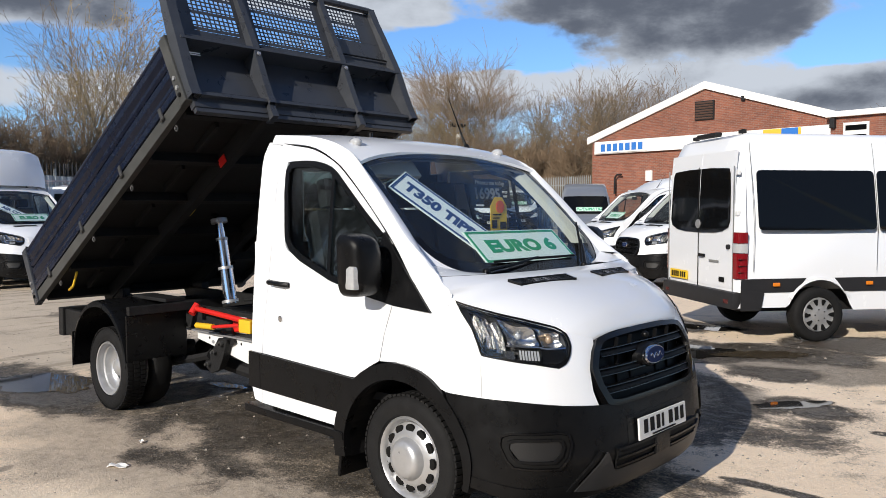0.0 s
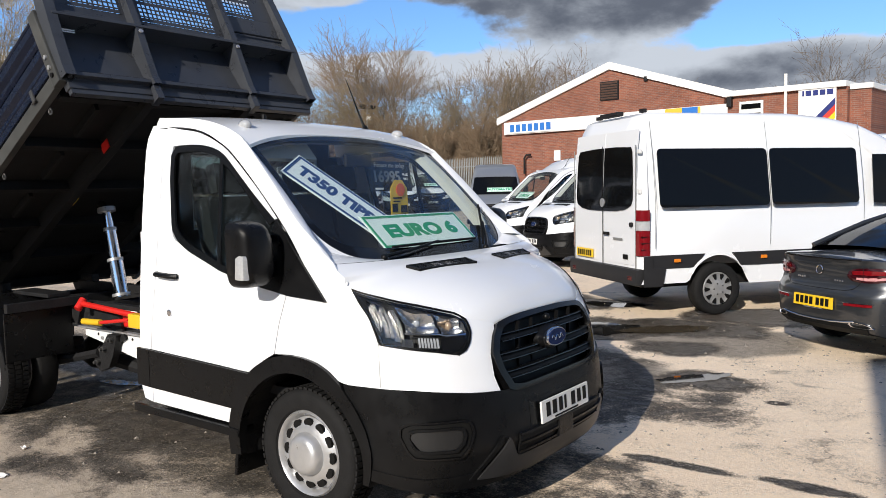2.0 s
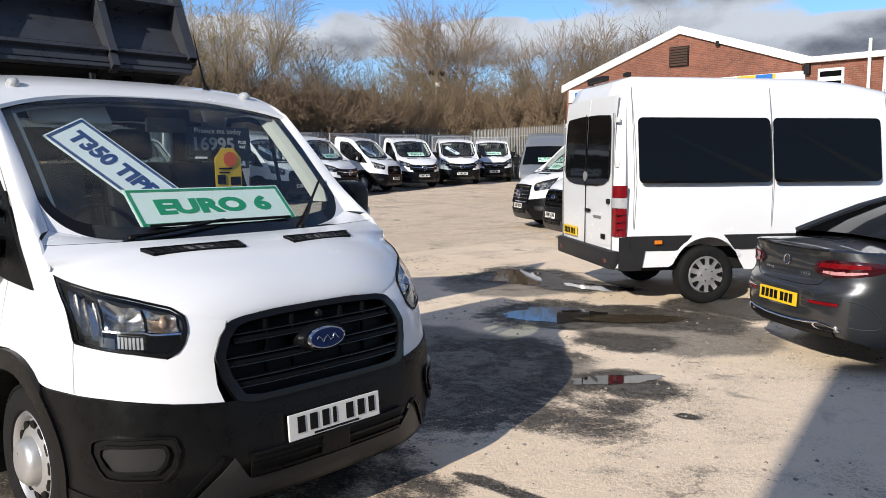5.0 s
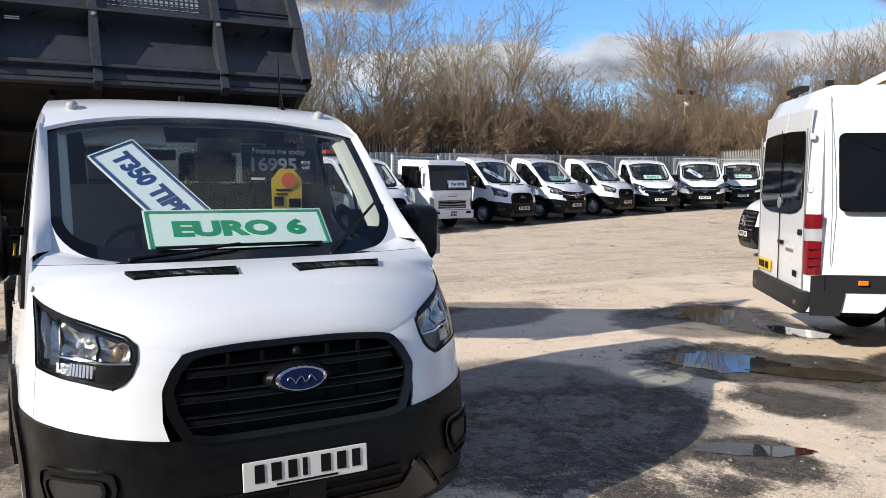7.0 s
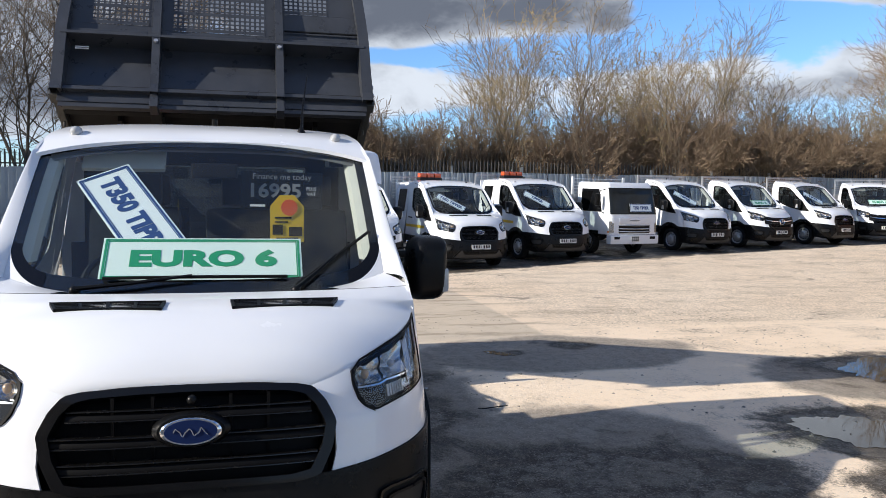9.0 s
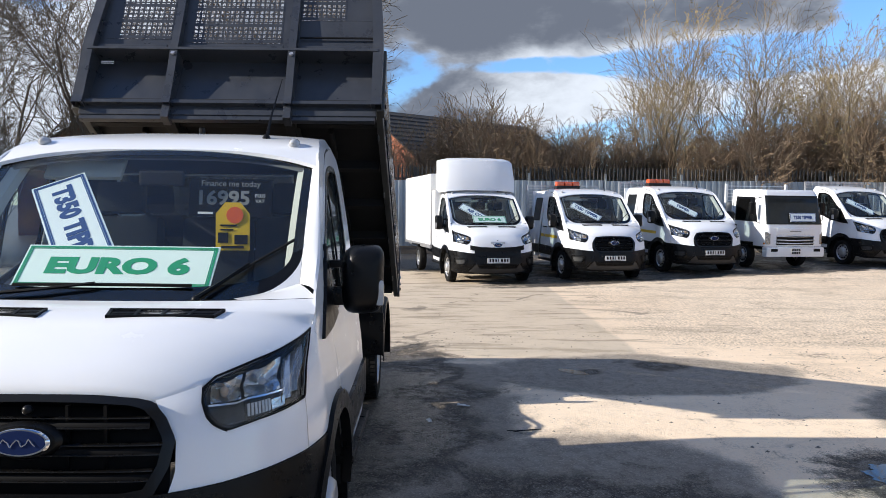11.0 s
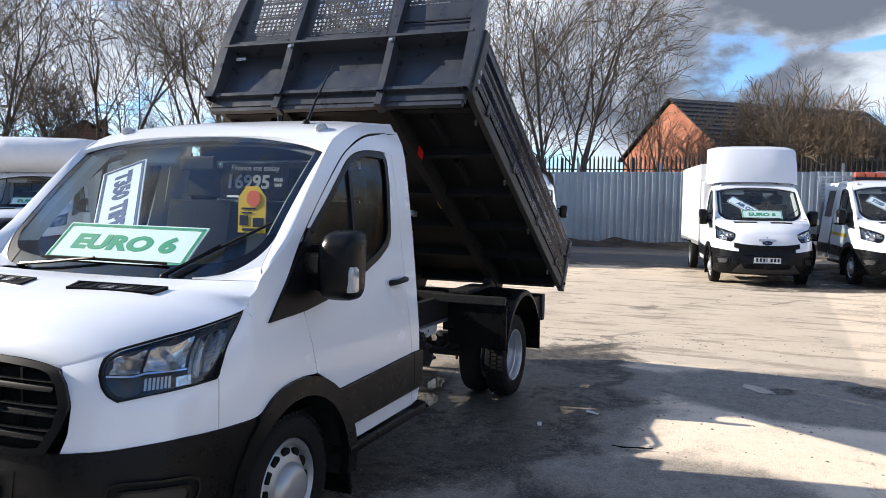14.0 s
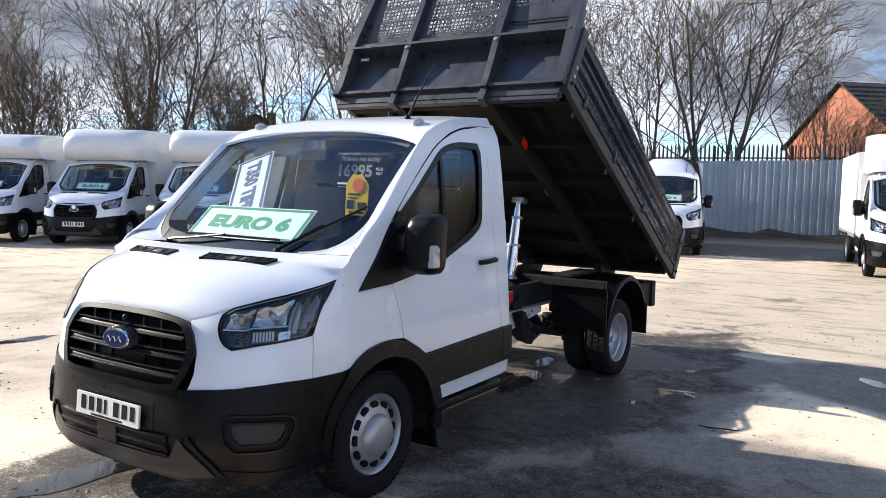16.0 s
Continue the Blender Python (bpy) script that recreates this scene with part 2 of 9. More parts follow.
INK_BLUE = material("blue_ink", (0.02, 0.06, 0.20), 0.5)
INK_WHITE = material("white_ink", (0.8, 0.8, 0.8), 0.5)
RED_PAINT = material("red_paint", (0.62, 0.02, 0.015), 0.35, var=0.15)
YELLOW_PAINT = material("yellow_paint", (0.72, 0.45, 0.02), 0.5, var=0.12)
ORANGE = material("orange_sticker", (0.78, 0.12, 0.03), 0.5)
FABRIC = material("dark_fabric", (0.030, 0.031, 0.034), 0.9, var=0.3, scale=20, bump=0.2)
PILLAR_TRIM = material("pale_trim", (0.50, 0.51, 0.47), 0.8, var=0.08)
DASH = material("dashboard_plastic", (0.014, 0.014, 0.015), 0.6, var=0.2, spec=0.25)
FASCIA = material("white_fascia", (0.78, 0.77, 0.74), 0.5, var=0.08, scale=2)
ROOF = material("roof_tile", (0.050, 0.046, 0.044), 0.85, var=0.4, scale=3, bump=0.3, bump_scale=20)
CORRUGATED = material("corrugated_sheet", (0.37, 0.405, 0.43), 0.45, 0.35, var=0.30, scale=1.2, rvar=0.12, stretch=(1, 1, 0.35))
PALISADE = material("galvanised_steel", (0.33, 0.34, 0.33), 0.5, 0.5, var=0.3, scale=3)
DARK_RAIL = material("weathered_fence", (0.075, 0.070, 0.066), 0.8, var=0.4, scale=3)
BARK_PALE = material("pale_bark", (0.22, 0.18, 0.125), 0.9, var=0.4, scale=6, bump=0.4, bump_scale=30)
BARK = material("bark", (0.115, 0.092, 0.07), 0.9, var=0.4, scale=6, bump=0.4, bump_scale=30)
TWIG = material("twigs", (0.155, 0.118, 0.082), 0.9, var=0.35, scale=1.5)
TWIG_PALE = material("pale_twigs", (0.31, 0.235, 0.14), 0.9, var=0.4, scale=0.8)
CATKIN = material("young_leaves", (0.34, 0.27, 0.10), 0.8, var=0.3, scale=2)
DEBRIS = material("leaf_litter", (0.045, 0.036, 0.028), 0.95, var=0.5, scale=9, bump=0.6, bump_scale=40)
WATER = material("puddle_water", (0.022, 0.021, 0.019), 0.03, spec=0.6, var=0.4, scale=5)
MUD_WATER = material("muddy_puddle", (0.09, 0.07, 0.045), 0.04, var=0.4, scale=3)
RENDERED = material("painted_render", (0.42, 0.40, 0.37), 0.85, var=0.2, scale=1.5)

# ---- building helpers ----
def obj(name, verts, faces, mat, parent=None, label="", smooth=False):
    me = bpy.data.meshes.new(name)
    me.from_pydata([tuple(v) for v in verts], [], [tuple(f) for f in faces])
    me.materials.append(mat)
    if smooth:
        me.polygons.foreach_set("use_smooth", [True] * len(me.polygons))
    me.update()
    ob = new(name, me)
    if parent:
        ob.parent = parent
    if label:
        ob["label"] = label
    return ob


def part(name, bm, mat, parent=None, label="", smooth=False):
    me = bpy.data.meshes.new(name)
    bmesh.ops.recalc_face_normals(bm, faces=bm.faces)
    bm.to_mesh(me)
    bm.free()
    me.materials.append(mat)
    if smooth:
        me.polygons.foreach_set("use_smooth", [True] * len(me.polygons))
        me.set_sharp_from_angle(angle=radians(38))
    ob = new(name, me)
    if parent:
        ob.parent = parent
    if label:
        ob["label"] = label
    return ob


def box(bm, c, s, bevel=0.0, m=None, segs=2):
    """A box of size s round c, bevelled; m turns it about its middle."""
    t = bmesh.new()
    bmesh.ops.create_cube(t, size=1, matrix=Matrix.Diagonal((*s, 1)))
    if bevel:
        bmesh.ops.bevel(t, geom=t.edges[:], offset=bevel, segments=segs, affect="EDGES", profile=0.7)
    w = Matrix.Translation(c) @ (m or Matrix())
    add(bm, t, w)
    return bm


def add(bm, t, w=None):
    vs = {v: bm.verts.new(w @ v.co if w else v.co) for v in t.verts}
    for f in t.faces:
        try:
            bm.faces.new([vs[v] for v in f.verts])
        except ValueError:
            pass
    t.free()


def bx(c, s, bevel=0.0, m=None):
    return box(bmesh.new(), c, s, bevel, m)


def lathe(bm, prof, n, m=None):
    """Turns a profile of (radius, height) about z."""
    m = m or Matrix()
    rings = [[bm.verts.new(m @ Vector((r * math.cos(2 * math.pi * i / n), r * math.sin(2 * math.pi * i / n), h))) for i in range(n)] for r, h in prof]
    for a, b in zip(rings, rings[1:]):
        for i in range(n):
            bm.faces.new((a[i], a[(i + 1) % n], b[(i + 1) % n], b[i]))
    return bm


def capped(bm, prof, n, m=None):
    return lathe(bm, [(1e-4, prof[0][1])] + list(prof) + [(1e-4, prof[-1][1])], n, m)


def tube(bm, pts, r, n=8, r1=None):
    """A tube along points, closed at both ends."""
    pts = [Vector(p) for p in pts]
    rings = []
    for i, p in enumerate(pts):
        d = (pts[min(i + 1, len(pts) - 1)] - pts[max(i - 1, 0)]).normalized()
        q = d.to_track_quat("Z", "Y")
        k = r if r1 is None else r + (r1 - r) * i / (len(pts) - 1)
        rings.append([bm.verts.new(p + q @ Vector((k * math.cos(2 * math.pi * j / n), k * math.sin(2 * math.pi * j / n), 0))) for j in range(n)])
    for a, b in zip(rings, rings[1:]):
        for j in range(n):
            bm.faces.new((a[j], a[(j + 1) % n], b[(j + 1) % n], b[j]))
    bm.faces.new(rings[0][::-1])
    bm.faces.new(rings[-1])
    return bm


def tb(pts, r, n=8, r1=None):
    return tube(bmesh.new(), pts, r, n, r1)


def grid(rows, bm=None):
    """Faces between rows of points of equal length."""
    bm = bm or bmesh.new()
    vs = [[bm.verts.new(p) for p in row] for row in rows]
    for a, b in zip(vs, vs[1:]):
        for i in range(len(a) - 1):
            q = []
            for v in (a[i], a[i + 1], b[i + 1], b[i]):
                if all((v.co - o.co).length > 1e-5 for o in q):
                    q.append(v)
            if len(q) > 2:
                bm.faces.new(q)
    return bm


def thick(bm, d):
    """Gives a sheet a thickness d along its normals."""
    bmesh.ops.remove_doubles(bm, verts=bm.verts[:], dist=1e-5)
    bmesh.ops.recalc_face_normals(bm, faces=bm.faces[:])
    bmesh.ops.solidify(bm, geom=bm.faces[:], thickness=d)
    return bm


def resample(pts, n):
    """n points at even steps along a line."""
    pts = [Vector(p) for p in pts]
    ds = [0.0]
    for a, b in zip(pts, pts[1:]):
        ds.append(ds[-1] + (b - a).length)
    out, k = [], 0
    for i in range(n):
        d = ds[-1] * i / (n - 1)
        while k < len(pts) - 2 and ds[k + 1] < d:
            k += 1
        out.append(pts[k].lerp(pts[k + 1], (d - ds[k]) / max(ds[k + 1] - ds[k], 1e-9)))
    return out


def smooth_line(pts, n):
    """A smooth curve through points (Catmull-Rom), n points."""
    p = [Vector(q) for q in pts]
    p = [p[0] * 2 - p[1]] + p + [p[-1] * 2 - p[-2]]
    dense = []
    for i in range(1, len(p) - 2):
        for k in range(8):
            t = k / 8
            dense.append(0.5 * (2 * p[i] + (p[i + 1] - p[i - 1]) * t + (2 * p[i - 1] - 5 * p[i] + 4 * p[i + 1] - p[i + 2]) * t * t + (3 * p[i] - p[i - 1] - 3 * p[i + 1] + p[i + 2]) * t ** 3))
    dense.append(p[-2])
    return resample(dense, n)


def empty(name, m=None):
    ob = new(name)
    ob.empty_display_size = 0.2
    if m is not None:
        ob.matrix_basis = m
    return ob


def text(name, body, size, mat, m, parent=None, bold=0.0, depth=0.001, squeeze=1.0, align="CENTER"):
    """Raised lettering as a mesh, centred at the pose m, reading along its x."""
    cu = bpy.data.curves.new(name, "FONT")
    cu.body, cu.size, cu.align_x, cu.align_y, cu.extrude, cu.offset, cu.resolution_u = body, size, align, "CENTER", depth, bold, 3
    tmp = bpy.data.objects.new(name, cu)
    me = bpy.data.meshes.new_from_object(tmp)
    bpy.data.objects.remove(tmp)
    bpy.data.curves.remove(cu)
    me.name = name
    me.materials.clear()
    me.materials.append(mat)
    me.transform(m @ Matrix.Diagonal((squeeze, 1, 1, 1)))
    ob = new(name, me)
    if parent:
        ob.parent = parent
    return ob


def frame_of(o, xdir, updir):
    """The pose at o whose x is xdir and whose y is nearly updir."""
    x = Vector(xdir).normalized()
    z = x.cross(Vector(updir)).normalized()
    y = z.cross(x)
    return Matrix(((x.x, y.x, z.x, o[0]), (x.y, y.y, z.y, o[1]), (x.z, y.z, z.z, o[2]), (0, 0, 0, 1)))

# ---- ground ----
def ground_material():
    m = bpy.data.materials.new("worn_yard_surface")
    m.use_nodes = True
    nt = m.node_tree
    n, l = nt.nodes, nt.links
    b = n["Principled BSDF"]
    tc = n.new("ShaderNodeTexCoord")
    P = tc.outputs["Object"]

    def noise_at(scale, detail=6, rough=0.6, w=0.0):
        t = n.new("ShaderNodeTexNoise")
        t.inputs["Scale"].default_value, t.inputs["Detail"].default_value, t.inputs["Roughness"].default_value = scale, detail, rough
        t.inputs["Distortion"].default_value = w
        l.new(P, t.inputs["Vector"])
        return t.outputs["Fac"]

    def ramp(v, lo, hi, a=0.0, c=1.0):
        r = n.new("ShaderNodeMapRange")
        r.interpolation_type = "SMOOTHSTEP"
        for k, val in (("From Min", lo), ("From Max", hi), ("To Min", a), ("To Max", c)):
            r.inputs[k].default_value = val
        l.new(v, r.inputs["Value"])
        return r.outputs["Result"]

    def op(kind, a, c=None, v=0.0):
        o = n.new("ShaderNodeMath")
        o.operation = kind
        l.new(a, o.inputs[0])
        if c is not None:
            l.new(c, o.inputs[1])
        else:
            o.inputs[1].default_value = v
        return o.outputs[0]

    def blend(f, a, c):
        x = n.new("ShaderNodeMix")
        x.data_type = "RGBA"
        l.new(f, x.inputs["Factor"])
        for s, v in (("A", a), ("B", c)):
            if isinstance(v, tuple):
                x.inputs[s].default_value = (*v, 1)
            else:
                l.new(v, x.inputs[s])
        return x.outputs["Result"]

    large, mid, fine, grit = noise_at(0.22, 5, 0.55), noise_at(1.1, 7, 0.62, 0.4), noise_at(9, 8, 0.7), noise_at(46, 4, 0.75)
    dry = blend(ramp(large, 0.35, 0.65), (0.86, 0.685, 0.50), (0.90, 0.745, 0.565))
    dry = blend(ramp(mid, 0.48, 0.66, 0, 0.55), dry, (0.73, 0.585, 0.43))
    dry = blend(ramp(fine, 0.52, 0.75, 0, 0.25), dry, (0.60, 0.48, 0.36))
    # stones of the worn aggregate, each with its own tone
    cells = []
    for size in (38, 95):
        v = n.new("ShaderNodeTexVoronoi")
        v.inputs["Scale"].default_value = size
        l.new(P, v.inputs["Vector"])
        c = n.new("ShaderNodeSeparateColor")
        l.new(v.outputs["Color"], c.inputs[0])
        cells.append(c.outputs[0])
    worn = ramp(mid, 0.46, 0.64, 0.08, 0.65)
    dry = blend(op("MULTIPLY", ramp(cells[0], 0.72, 0.80, 0, 0.5), worn), dry, (0.34, 0.28, 0.22))
    dry = blend(op("MULTIPLY", ramp(cells[1], 0.72, 0.78, 0, 0.75), worn), dry, (0.30, 0.25, 0.195))
    dry = blend(ramp(cells[1], 0.0, 0.12, 0.5, 0.0), dry, (0.80, 0.73, 0.63))
    sp = n.new("ShaderNodeSeparateXYZ")
    l.new(P, sp.inputs[0])
    edge = op("MULTIPLY", op("SUBTRACT", mid, None, 0.5), None, 1.2)
    # older grey concrete bay with a straight joint against the gravel
    bay = op("MULTIPLY", ramp(op("ADD", sp.outputs["X"], edge), -5.9, -5.2, 0.85, 0.0), ramp(op("ADD", sp.outputs["Y"], op("MULTIPLY", edge, None, 0.15)), 3.95, 4.05, 1, 0))
    bay = op("MULTIPLY", bay, ramp(op("ADD", sp.outputs["Y"], edge), -1.6, -0.4))
    dry = blend(bay, dry, blend(ramp(mid, 0.4, 0.65), (0.50, 0.46, 0.375), (0.37, 0.34, 0.275)))
    # the far yard is older and dirtier, with long scraped streaks
    sv = n.new("ShaderNodeMapping")
    sv.inputs["Rotation"].default_value, sv.inputs["Scale"].default_value = (0, 0, radians(20)), (2.6, 0.5, 1)
    l.new(P, sv.inputs["Vector"])
    st_ = n.new("ShaderNodeTexNoise")
    st_.inputs["Scale"].default_value, st_.inputs["Detail"].default_value, st_.inputs["Roughness"].default_value = 1.0, 8, 0.7
    l.new(sv.outputs["Vector"], st_.inputs["Vector"])
    away = op("MULTIPLY", ramp(op("ADD", sp.outputs["X"], edge), -7.5, -2.5, 1.0, 0.0), ramp(op("ADD", sp.outputs["Y"], edge), 3.6, 5.0, 1.0, 0.35))
    dry = blend(op("MULTIPLY", away, None, 0.55), dry, (0.60, 0.475, 0.345))
    dry = blend(op("MULTIPLY", away, ramp(st_.outputs["Fac"], 0.51, 0.62, 0, 0.85)), dry, (0.30, 0.245, 0.18))
    # grey worn tarmac on the sunny side
    grey = op("MULTIPLY", ramp(op("ADD", sp.outputs["X"], edge), -6.0, -4.0), ramp(op("ADD", sp.outputs["Y"], edge), -2.7, -1.9, 0.52, 0.0))
    dry = blend(grey, dry, blend(ramp(mid, 0.42, 0.6), (0.42, 0.38, 0.325), (0.23, 0.205, 0.172)))
    # wet, muddy stains; the wide ones by the truck also paint in its shade
    wet_shade = None
    for cx, cy, rx, ry, depth in ((-3.4, 0.9, 3.2, 1.05, 0.32), (-1.4, 0.0, 2.9, 1.2, 0.32), (-0.2, 1.9, 1.5, 0.9, 0.28), (-1.9, -0.85, 1.6, 0.5, 0.21), (-2.0, -1.30, 0.6, 0.24, 0.25), (-1.6, -1.07, 0.6, 0.24, 0.26), (-1.15, -0.84, 0.6, 0.24, 0.25), (-2.45, -0.4, 0.5, 0.24, 0.40), (-4.9, -1.0, 1.5, 0.55, 0.34), (-6.0, -3.8, 2.4, 0.8, 0.34), (0.70, 3.0, 0.42, 0.48, 0.31), (0.92, 2.45, 0.28, 0.3, 0.25), (0.05, 4.25, 0.6, 0.5, 0.29), (0.05, 5.5, 0.6, 0.6, 0.33), (-1.2, 4.85, 0.8, 0.8, 0.37), (-0.45, 2.7, 0.9, 1.0, 0.28), (0.2, 6.6, 0.9, 0.7, 0.34), (-0.4, 5.35, 0.75, 0.6, 0.48), (-2.6, 6.7, 1.3, 0.5, 0.40), (-3.1, 6.8, 0.9, 0.9, 0.34), (1.33, 0.87, 0.42, 0.075, 0.32), (2.04, 0.90, 0.34, 0.08, 0.30), (-5.05, 4.05, 0.30, 0.36, 0.26), (-4.75, 3.15, 0.2, 0.2, 0.24), (1.45, 2.6, 0.10, 0.06, 0.25), (0.75, -0.62, 0.95, 0.5, 0.30), (-22, -2, 2.5, 5, 0.34)):
        v = n.new("ShaderNodeVectorMath")
        v.operation = "SUBTRACT"
        v.inputs[1].default_value = (cx, cy, 0)
        l.new(P, v.inputs[0])
        s = n.new("ShaderNodeVectorMath")
        s.operation = "MULTIPLY"
        s.inputs[1].default_value = (1 / rx, 1 / ry, 0)
        l.new(v.outputs[0], s.inputs[0])
        d = n.new("ShaderNodeVectorMath")
        d.operation = "LENGTH"
        l.new(s.outputs[0], d.inputs[0])
        k = ramp(d.outputs["Value"], 0.3, 1.7, depth, 0.0)
        wet_shade = k if wet_shade is None else op("MAXIMUM", wet_shade, k)
    # dark tarmac by the truck; the truck's shade is deepened in this colour
    tar_shade = op("MULTIPLY", op("MULTIPLY", ramp(op("ADD", sp.outputs["X"], edge), -5.7, -4.9), ramp(op("ADD", sp.outputs["X"], edge), -0.4, 0.3, 1.0, 0.0)), op("MULTIPLY", ramp(op("ADD", sp.outputs["Y"], op("MULTIPLY", edge, None, 1.9)), 1.5, 2.9, 0.30, 0.0), ramp(sp.outputs["Y"], -0.9, -0.3)))
    asphalt_shade = blend(ramp(cells[1], 0.74, 0.9), blend(ramp(fine, 0.38, 0.64), (0.17, 0.150, 0.127), (0.28, 0.247, 0.207)), (0.34, 0.30, 0.25))
    darkened = op("MULTIPLY", tar_shade, None, 1.0)
    # more dark patches: shade painted beside the truck, wet ground by the puddles
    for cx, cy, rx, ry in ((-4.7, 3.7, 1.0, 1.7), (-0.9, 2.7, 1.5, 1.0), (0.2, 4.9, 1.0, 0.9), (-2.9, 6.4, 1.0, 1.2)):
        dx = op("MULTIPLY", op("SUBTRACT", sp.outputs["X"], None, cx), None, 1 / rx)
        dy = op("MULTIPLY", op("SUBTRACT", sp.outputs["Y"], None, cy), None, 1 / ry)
        darkened = op("MAXIMUM", darkened, ramp(op("ADD", op("MULTIPLY", dx, dx), op("MULTIPLY", dy, dy)), 0.3, 1.9, 0.26, 0.0))
    dry = blend(ramp(op("ADD", op("ADD", darkened, op("MULTIPLY", mid, None, 0.34)), op("MULTIPLY", op("SUBTRACT", grit, None, 0.5), None, 0.10)), 0.26, 0.36, 0, 0.9), dry, asphalt_shade)
    # damp brown grit where the water has drained off
    dx = op("MULTIPLY", op("ADD", op("SUBTRACT", sp.outputs["X"], None, -2.1), edge), None, 1 / 2.3)
    dy = op("MULTIPLY", op("ADD", op("SUBTRACT", sp.outputs["Y"], None, -0.95), edge), None, 1 / 1.05)
    moist = ramp(op("ADD", op("MULTIPLY", dx, dx), op("MULTIPLY", dy, dy)), 0.45, 1.35, 0.8, 0.0)
    dry = blend(moist, dry, blend(ramp(fine, 0.36, 0.62), (0.30, 0.25, 0.195), (0.46, 0.385, 0.30)))
    wet_shade = op("MAXIMUM", wet_shade, op("MULTIPLY", tar_shade, None, 0.40))
    # darker strip under and just ahead of the parked row
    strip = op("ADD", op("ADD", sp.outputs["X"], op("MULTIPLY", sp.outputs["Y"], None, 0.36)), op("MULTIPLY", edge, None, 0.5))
    wet_shade = op("MAXIMUM", wet_shade, op("MULTIPLY", ramp(strip, -12.7, -12.0, 0.26, 0.0), ramp(sp.outputs["Y"], 1.0, 4.0)))
    # leaf mould and damp ground in the shady corner by the fence
    wet_shade = op("MAXIMUM", wet_shade, op("MULTIPLY", ramp(op("ADD", sp.outputs["X"], edge), -21, -15.5, 0.42, 0.0), ramp(op("ADD", sp.outputs["Y"], edge), 1.5, 4.0, 1.0, 0.0)))
    field = op("ADD", op("ADD", op("ADD", wet_shade, op("MULTIPLY", mid, None, 0.70)), op("MULTIPLY", fine, None, 0.22)), op("ADD", op("MULTIPLY", op("SUBTRACT", grit, None, 0.5), None, 0.16), op("MULTIPLY", op("SUBTRACT", cells[1], None, 0.5), None, 0.045)))
    mask = ramp(field, 0.625, 0.685)
    damp = ramp(field, 0.585, 0.635, 0, 0.6)
    col = blend(damp, dry, blend(ramp(cells[1], 0.55, 0.7), (0.13, 0.108, 0.085), (0.27, 0.226, 0.177)))
    col = blend(mask, col, blend(ramp(cells[1], 0.84, 0.95), blend(ramp(fine, 0.4, 0.62), (0.040, 0.034, 0.027), (0.105, 0.090, 0.072)), (0.19, 0.16, 0.125)))
    # oil and rust spots
    col = blend(ramp(noise_at(0.9, 4, 0.5, 1.2), 0.66, 0.72, 0, 0.55), col, (0.075, 0.065, 0.055))
    # cracks in the old surface
    vo = n.new("ShaderNodeTexVoronoi")
    vo.feature = "DISTANCE_TO_EDGE"
    vo.inputs["Scale"].default_value = 0.55
    wob = n.new("ShaderNodeVectorMath")
    wob.operation = "ADD"
    nz = n.new("ShaderNodeTexNoise")
    nz.inputs["Scale"].default_value, nz.inputs["Detail"].default_value = 2.2, 6
    l.new(P, nz.inputs["Vector"])
    l.new(P, wob.inputs[0])
    l.new(nz.outputs["Color"], wob.inputs[1])
    l.new(wob.outputs[0], vo.inputs["Vector"])
    crack = op("MULTIPLY", ramp(vo.outputs["Distance"], 0.003, 0.012, 0.5, 0.0), ramp(mid, 0.5, 0.62))
    col = blend(crack, col, (0.07, 0.06, 0.05))
    # loose gravel over the far part of the yard
    gravel = op("MULTIPLY", ramp(op("ADD", sp.outputs["X"], edge), -6.6, -6.2, 0.42, 0.0), ramp(op("ADD", sp.outputs["Y"], edge), 4.0, 4.8))
    # small dark and pale stones
    st = n.new("ShaderNodeTexVoronoi")
    st.inputs["Scale"].default_value = 34
    l.new(P, st.inputs["Vector"])
    pale = op("MULTIPLY", ramp(st.outputs["Distance"], 0.16, 0.22, 1.0, 0.0), op("MAXIMUM", ramp(noise_at(13, 2), 0.54, 0.66, 0, 0.7), gravel))
    col = blend(op("MULTIPLY", pale, None, 0.55), col, (0.56, 0.50, 0.42))
    dots = op("MULTIPLY", ramp(st.outputs["Distance"], 0.5, 0.62), op("MAXIMUM", ramp(noise_at(5, 3), 0.5, 0.66, 0, 0.14), gravel))
    col = blend(dots, col, (0.10, 0.085, 0.07))
    l.new(col, b.inputs["Base Color"])
    l.new(ramp(field, 0.64, 0.78, 0.92, 0.34), b.inputs["Roughness"])
    b.inputs["Specular IOR Level"].default_value = 0.35
    bp = n.new("ShaderNodeBump")
    bp.inputs["Strength"].default_value, bp.inputs["Distance"].default_value = 0.65, 0.02
    l.new(op("ADD", op("ADD", op("MULTIPLY", grit, None, 0.55), op("MULTIPLY", fine, None, 0.7)), op("MULTIPLY", op("MULTIPLY", cells[1], None, 0.16), worn)), bp.inputs["Height"])
    l.new(bp.outputs["Normal"], b.inputs["Normal"])
    return m


GROUND = ground_material()


def rise(x, y):
    """The yard climbs a little towards the far end of the row."""
    k = min(max((y - 2.0) / 8.0, 0), 1)
    return 0.033 * min(max(0, -x - 11.5), 14) * k * k * (3 - 2 * k)


